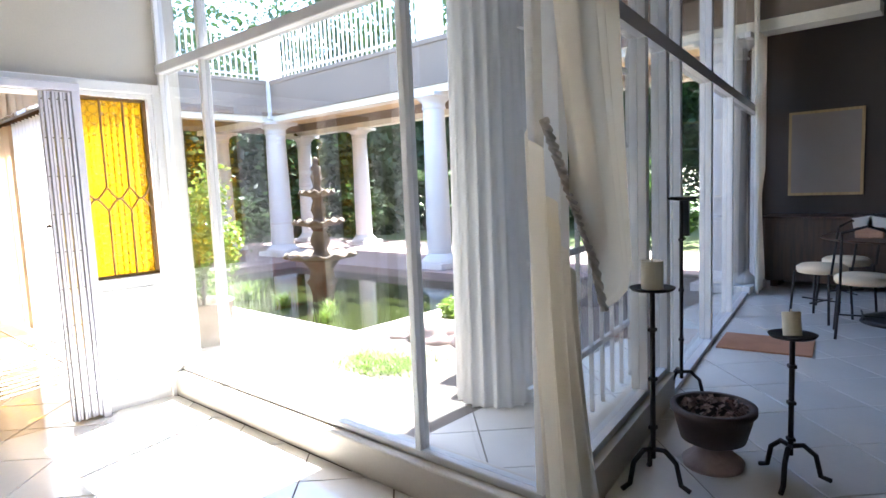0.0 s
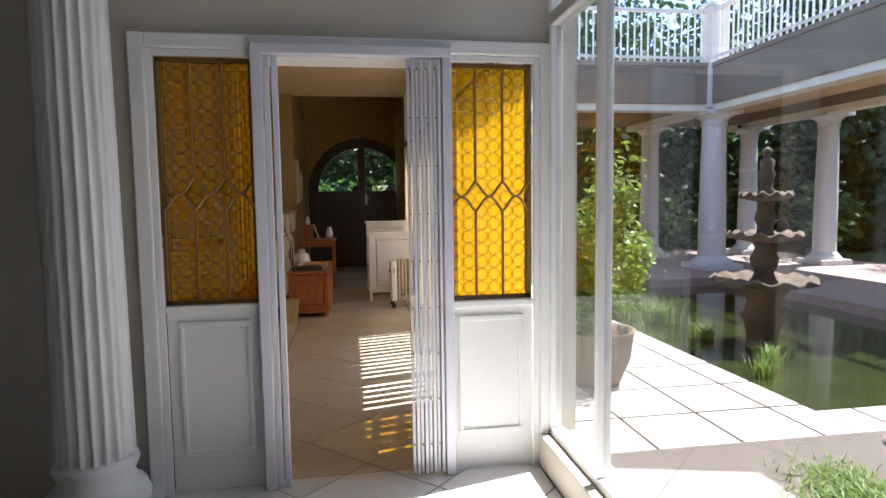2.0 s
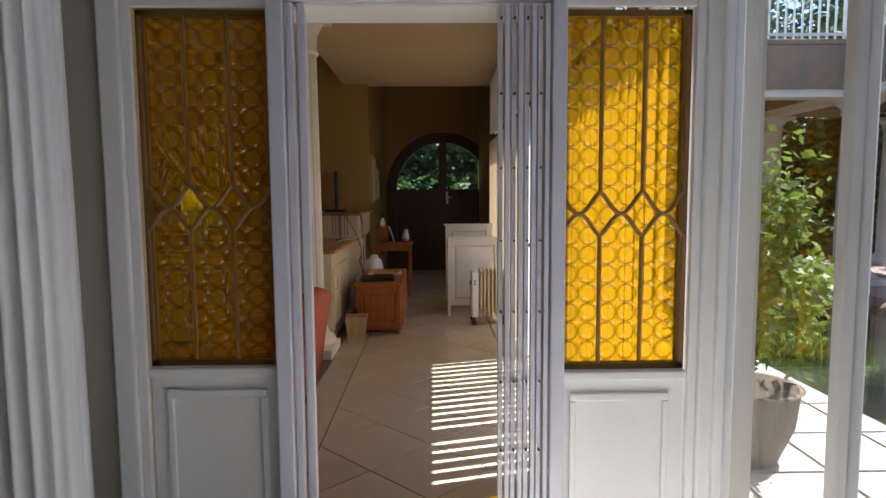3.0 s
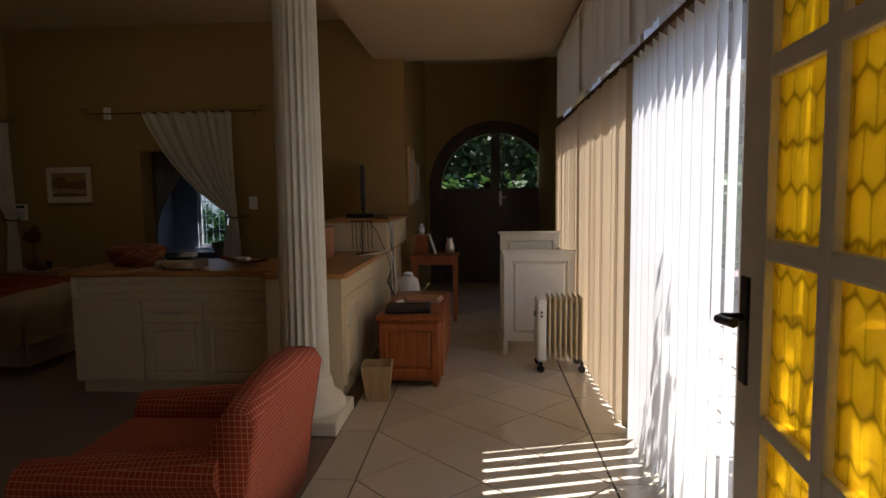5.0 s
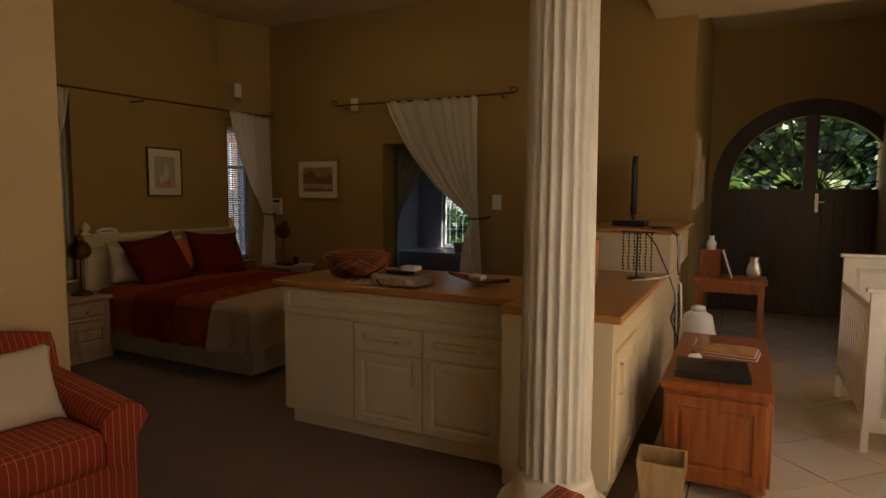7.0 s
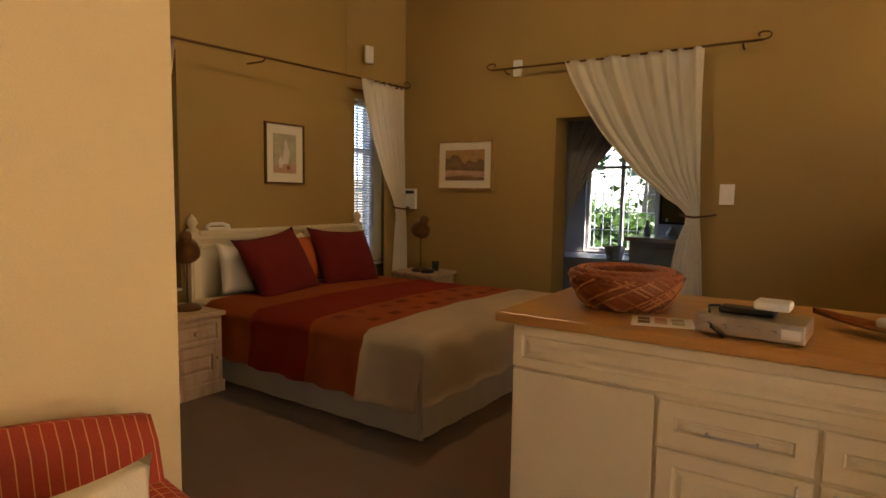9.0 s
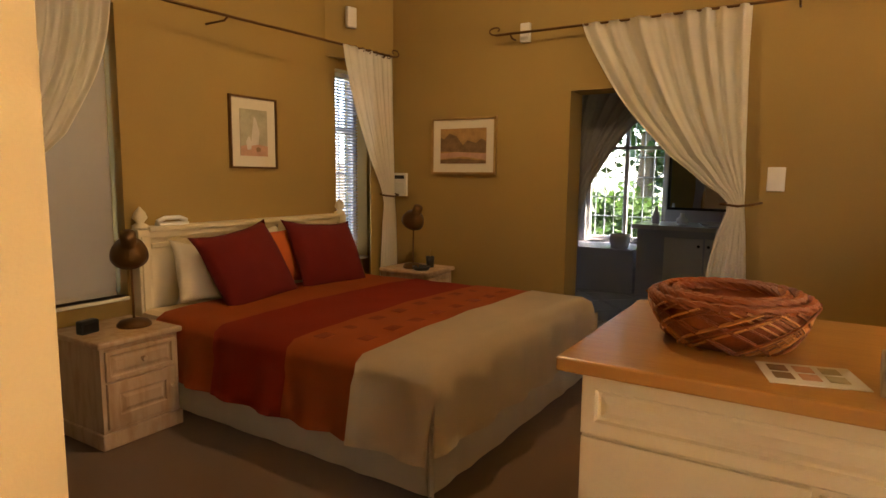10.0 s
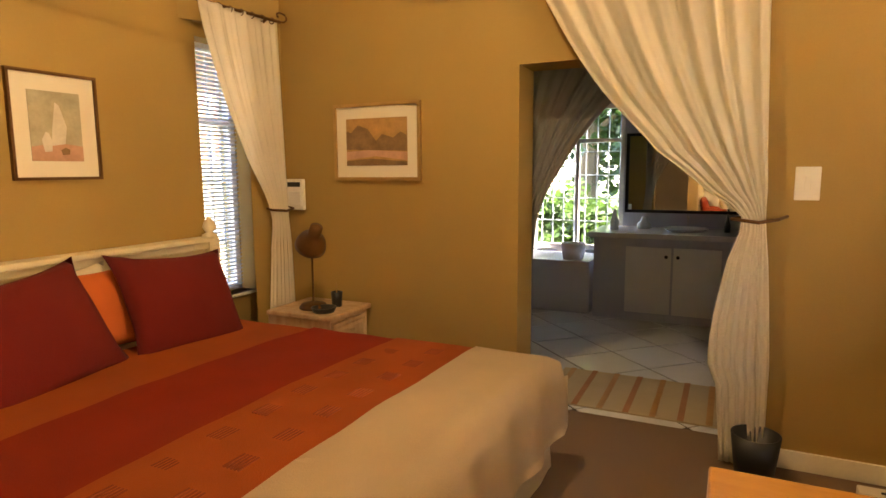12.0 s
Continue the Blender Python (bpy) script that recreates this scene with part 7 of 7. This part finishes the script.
# ---- tiles and slabs ----
def clip_poly(poly, x0, x1, y0, y1):
    for axis, lim, sign in ((0, x0, 1), (0, x1, -1), (1, y0, 1), (1, y1, -1)):
        out = []
        for i, p in enumerate(poly):
            q = poly[(i + 1) % len(poly)]
            pin, qin = (p[axis] - lim) * sign >= 0, (q[axis] - lim) * sign >= 0
            if pin:
                out.append(p)
            if pin != qin:
                f = (lim - p[axis]) / (q[axis] - p[axis])
                out.append((p[0] + (q[0] - p[0]) * f, p[1] + (q[1] - p[1]) * f))
        poly = out
        if len(poly) < 3:
            return []
    return poly


def tile_mesh(poly, z, th=0.006, rim=0.0025):
    bm = bmesh.new()
    cx, cy = sum(p[0] for p in poly) / len(poly), sum(p[1] for p in poly) / len(poly)
    lo = [bm.verts.new((x, y, z - th)) for x, y in poly]
    mid = [bm.verts.new((x, y, z - rim * 0.6)) for x, y in poly]
    top = []
    for x, y in poly:
        d = math.hypot(x - cx, y - cy) or 1
        top.append(bm.verts.new((x - (x - cx) / d * rim, y - (y - cy) / d * rim, z)))
    n = len(poly)
    for a, b in ((lo, mid), (mid, top)):
        for i in range(n):
            bm.faces.new((a[i], a[(i + 1) % n], b[(i + 1) % n], b[i]))
    bm.faces.new(top)
    return bm


def lay(parent, region, mat, diag=True, side=0.445, gap=0.005, ox=-6.752, oy=0.627, z=0.0, near=None, th=0.006, name="tile"):
    """Tiles over a rectangle; whole ones share one mesh."""
    x0, x1, y0, y1 = region
    h = side * math.sqrt(2) / 2 if diag else side
    shape = [(h - gap, 0), (0, h - gap), (-h + gap, 0), (0, -h + gap)] if diag else [(gap / 2, gap / 2), (h - gap / 2, gap / 2), (h - gap / 2, h - gap / 2), (gap / 2, h - gap / 2)]
    whole = mesh_of(name, tile_mesh(shape, 0, th), mat)
    rest = bmesh.new()
    i0, i1 = int((x0 - ox) / h) - 2, int((x1 - ox) / h) + 2
    j0, j1 = int((y0 - oy) / h) - 2, int((y1 - oy) / h) + 2
    for i in range(i0, i1 + 1):
        for j in range(j0, j1 + 1):
            if diag and (i + j) % 2 == 0:
                continue
            cx, cy = ox + i * h, oy + j * h
            full = [(cx + x, cy + y) for x, y in shape]
            poly = clip_poly(full, x0, x1, y0, y1)
            if not poly:
                continue
            area = abs(sum(poly[k][0] * poly[(k + 1) % len(poly)][1] - poly[(k + 1) % len(poly)][0] * poly[k][1] for k in range(len(poly)))) / 2
            if area < 0.002:
                continue
            if near is None or near(cx, cy):
                if len(poly) == 4 and max(abs(a - b) for p, q in zip(poly, full) for a, b in zip(p, q)) < 1e-6:
                    ob = new(name, whole)
                    ob.matrix_basis = pose(cx, cy, z)
                else:
                    ob = new(name, mesh_of(name, tile_mesh([(x - cx, y - cy) for x, y in poly], 0, th), mat))
                    ob.matrix_basis = pose(cx, cy, z)
                ob.parent = parent
            else:
                tmp = bpy.data.meshes.new("tmp")
                b = tile_mesh(poly, z, th)
                b.to_mesh(tmp)
                b.free()
                rest.from_mesh(tmp)
                bpy.data.meshes.remove(tmp)
    if len(rest.verts):
        tagged(part("far_tiles", rest, mat, parent), kind="stuff")
    else:
        rest.free()


lay(floor_room, (-13.0, -3.5, 0.63, 1.885), TILE_WARM)
lay(floor_room, (-13.0, -3.5, 0.405, 0.622), TILE_WARM, False, 0.63, ox=-6.752, oy=0.3)
lay(floor_room, (-13.0, -3.5, 1.893, 2.16), TILE_WARM, False, 0.63, ox=-6.752, oy=1.893)
lay(floor_entry, (-3.495, 4.5, -4.8, 2.1), TILE, near=lambda x, y: x < 0.2 and y > -1.2)
lay(floor_entry, (-1.6, 4.5, 2.1, 8.6), TILE, near=lambda x, y: x < 1.2 and y < 6.8)
lay(floor_bath, (-13.6, -10.5, -4.2, -0.4), TILE_BATH, gap=0.011)
terr = bpy.data.objects["terrace_bed"]
lay(terr, (-13.3, -0.25, 2.3, 4.04), PAVE, False, 0.5, 0.022, ox=-10.0, oy=2.3, z=-0.02, th=0.03, name="slab")
lay(terr, (-3.88, -0.25, 4.05, 7.3), PAVE, False, 0.5, 0.022, ox=-10.0, oy=2.3, z=-0.02, th=0.03, name="slab")
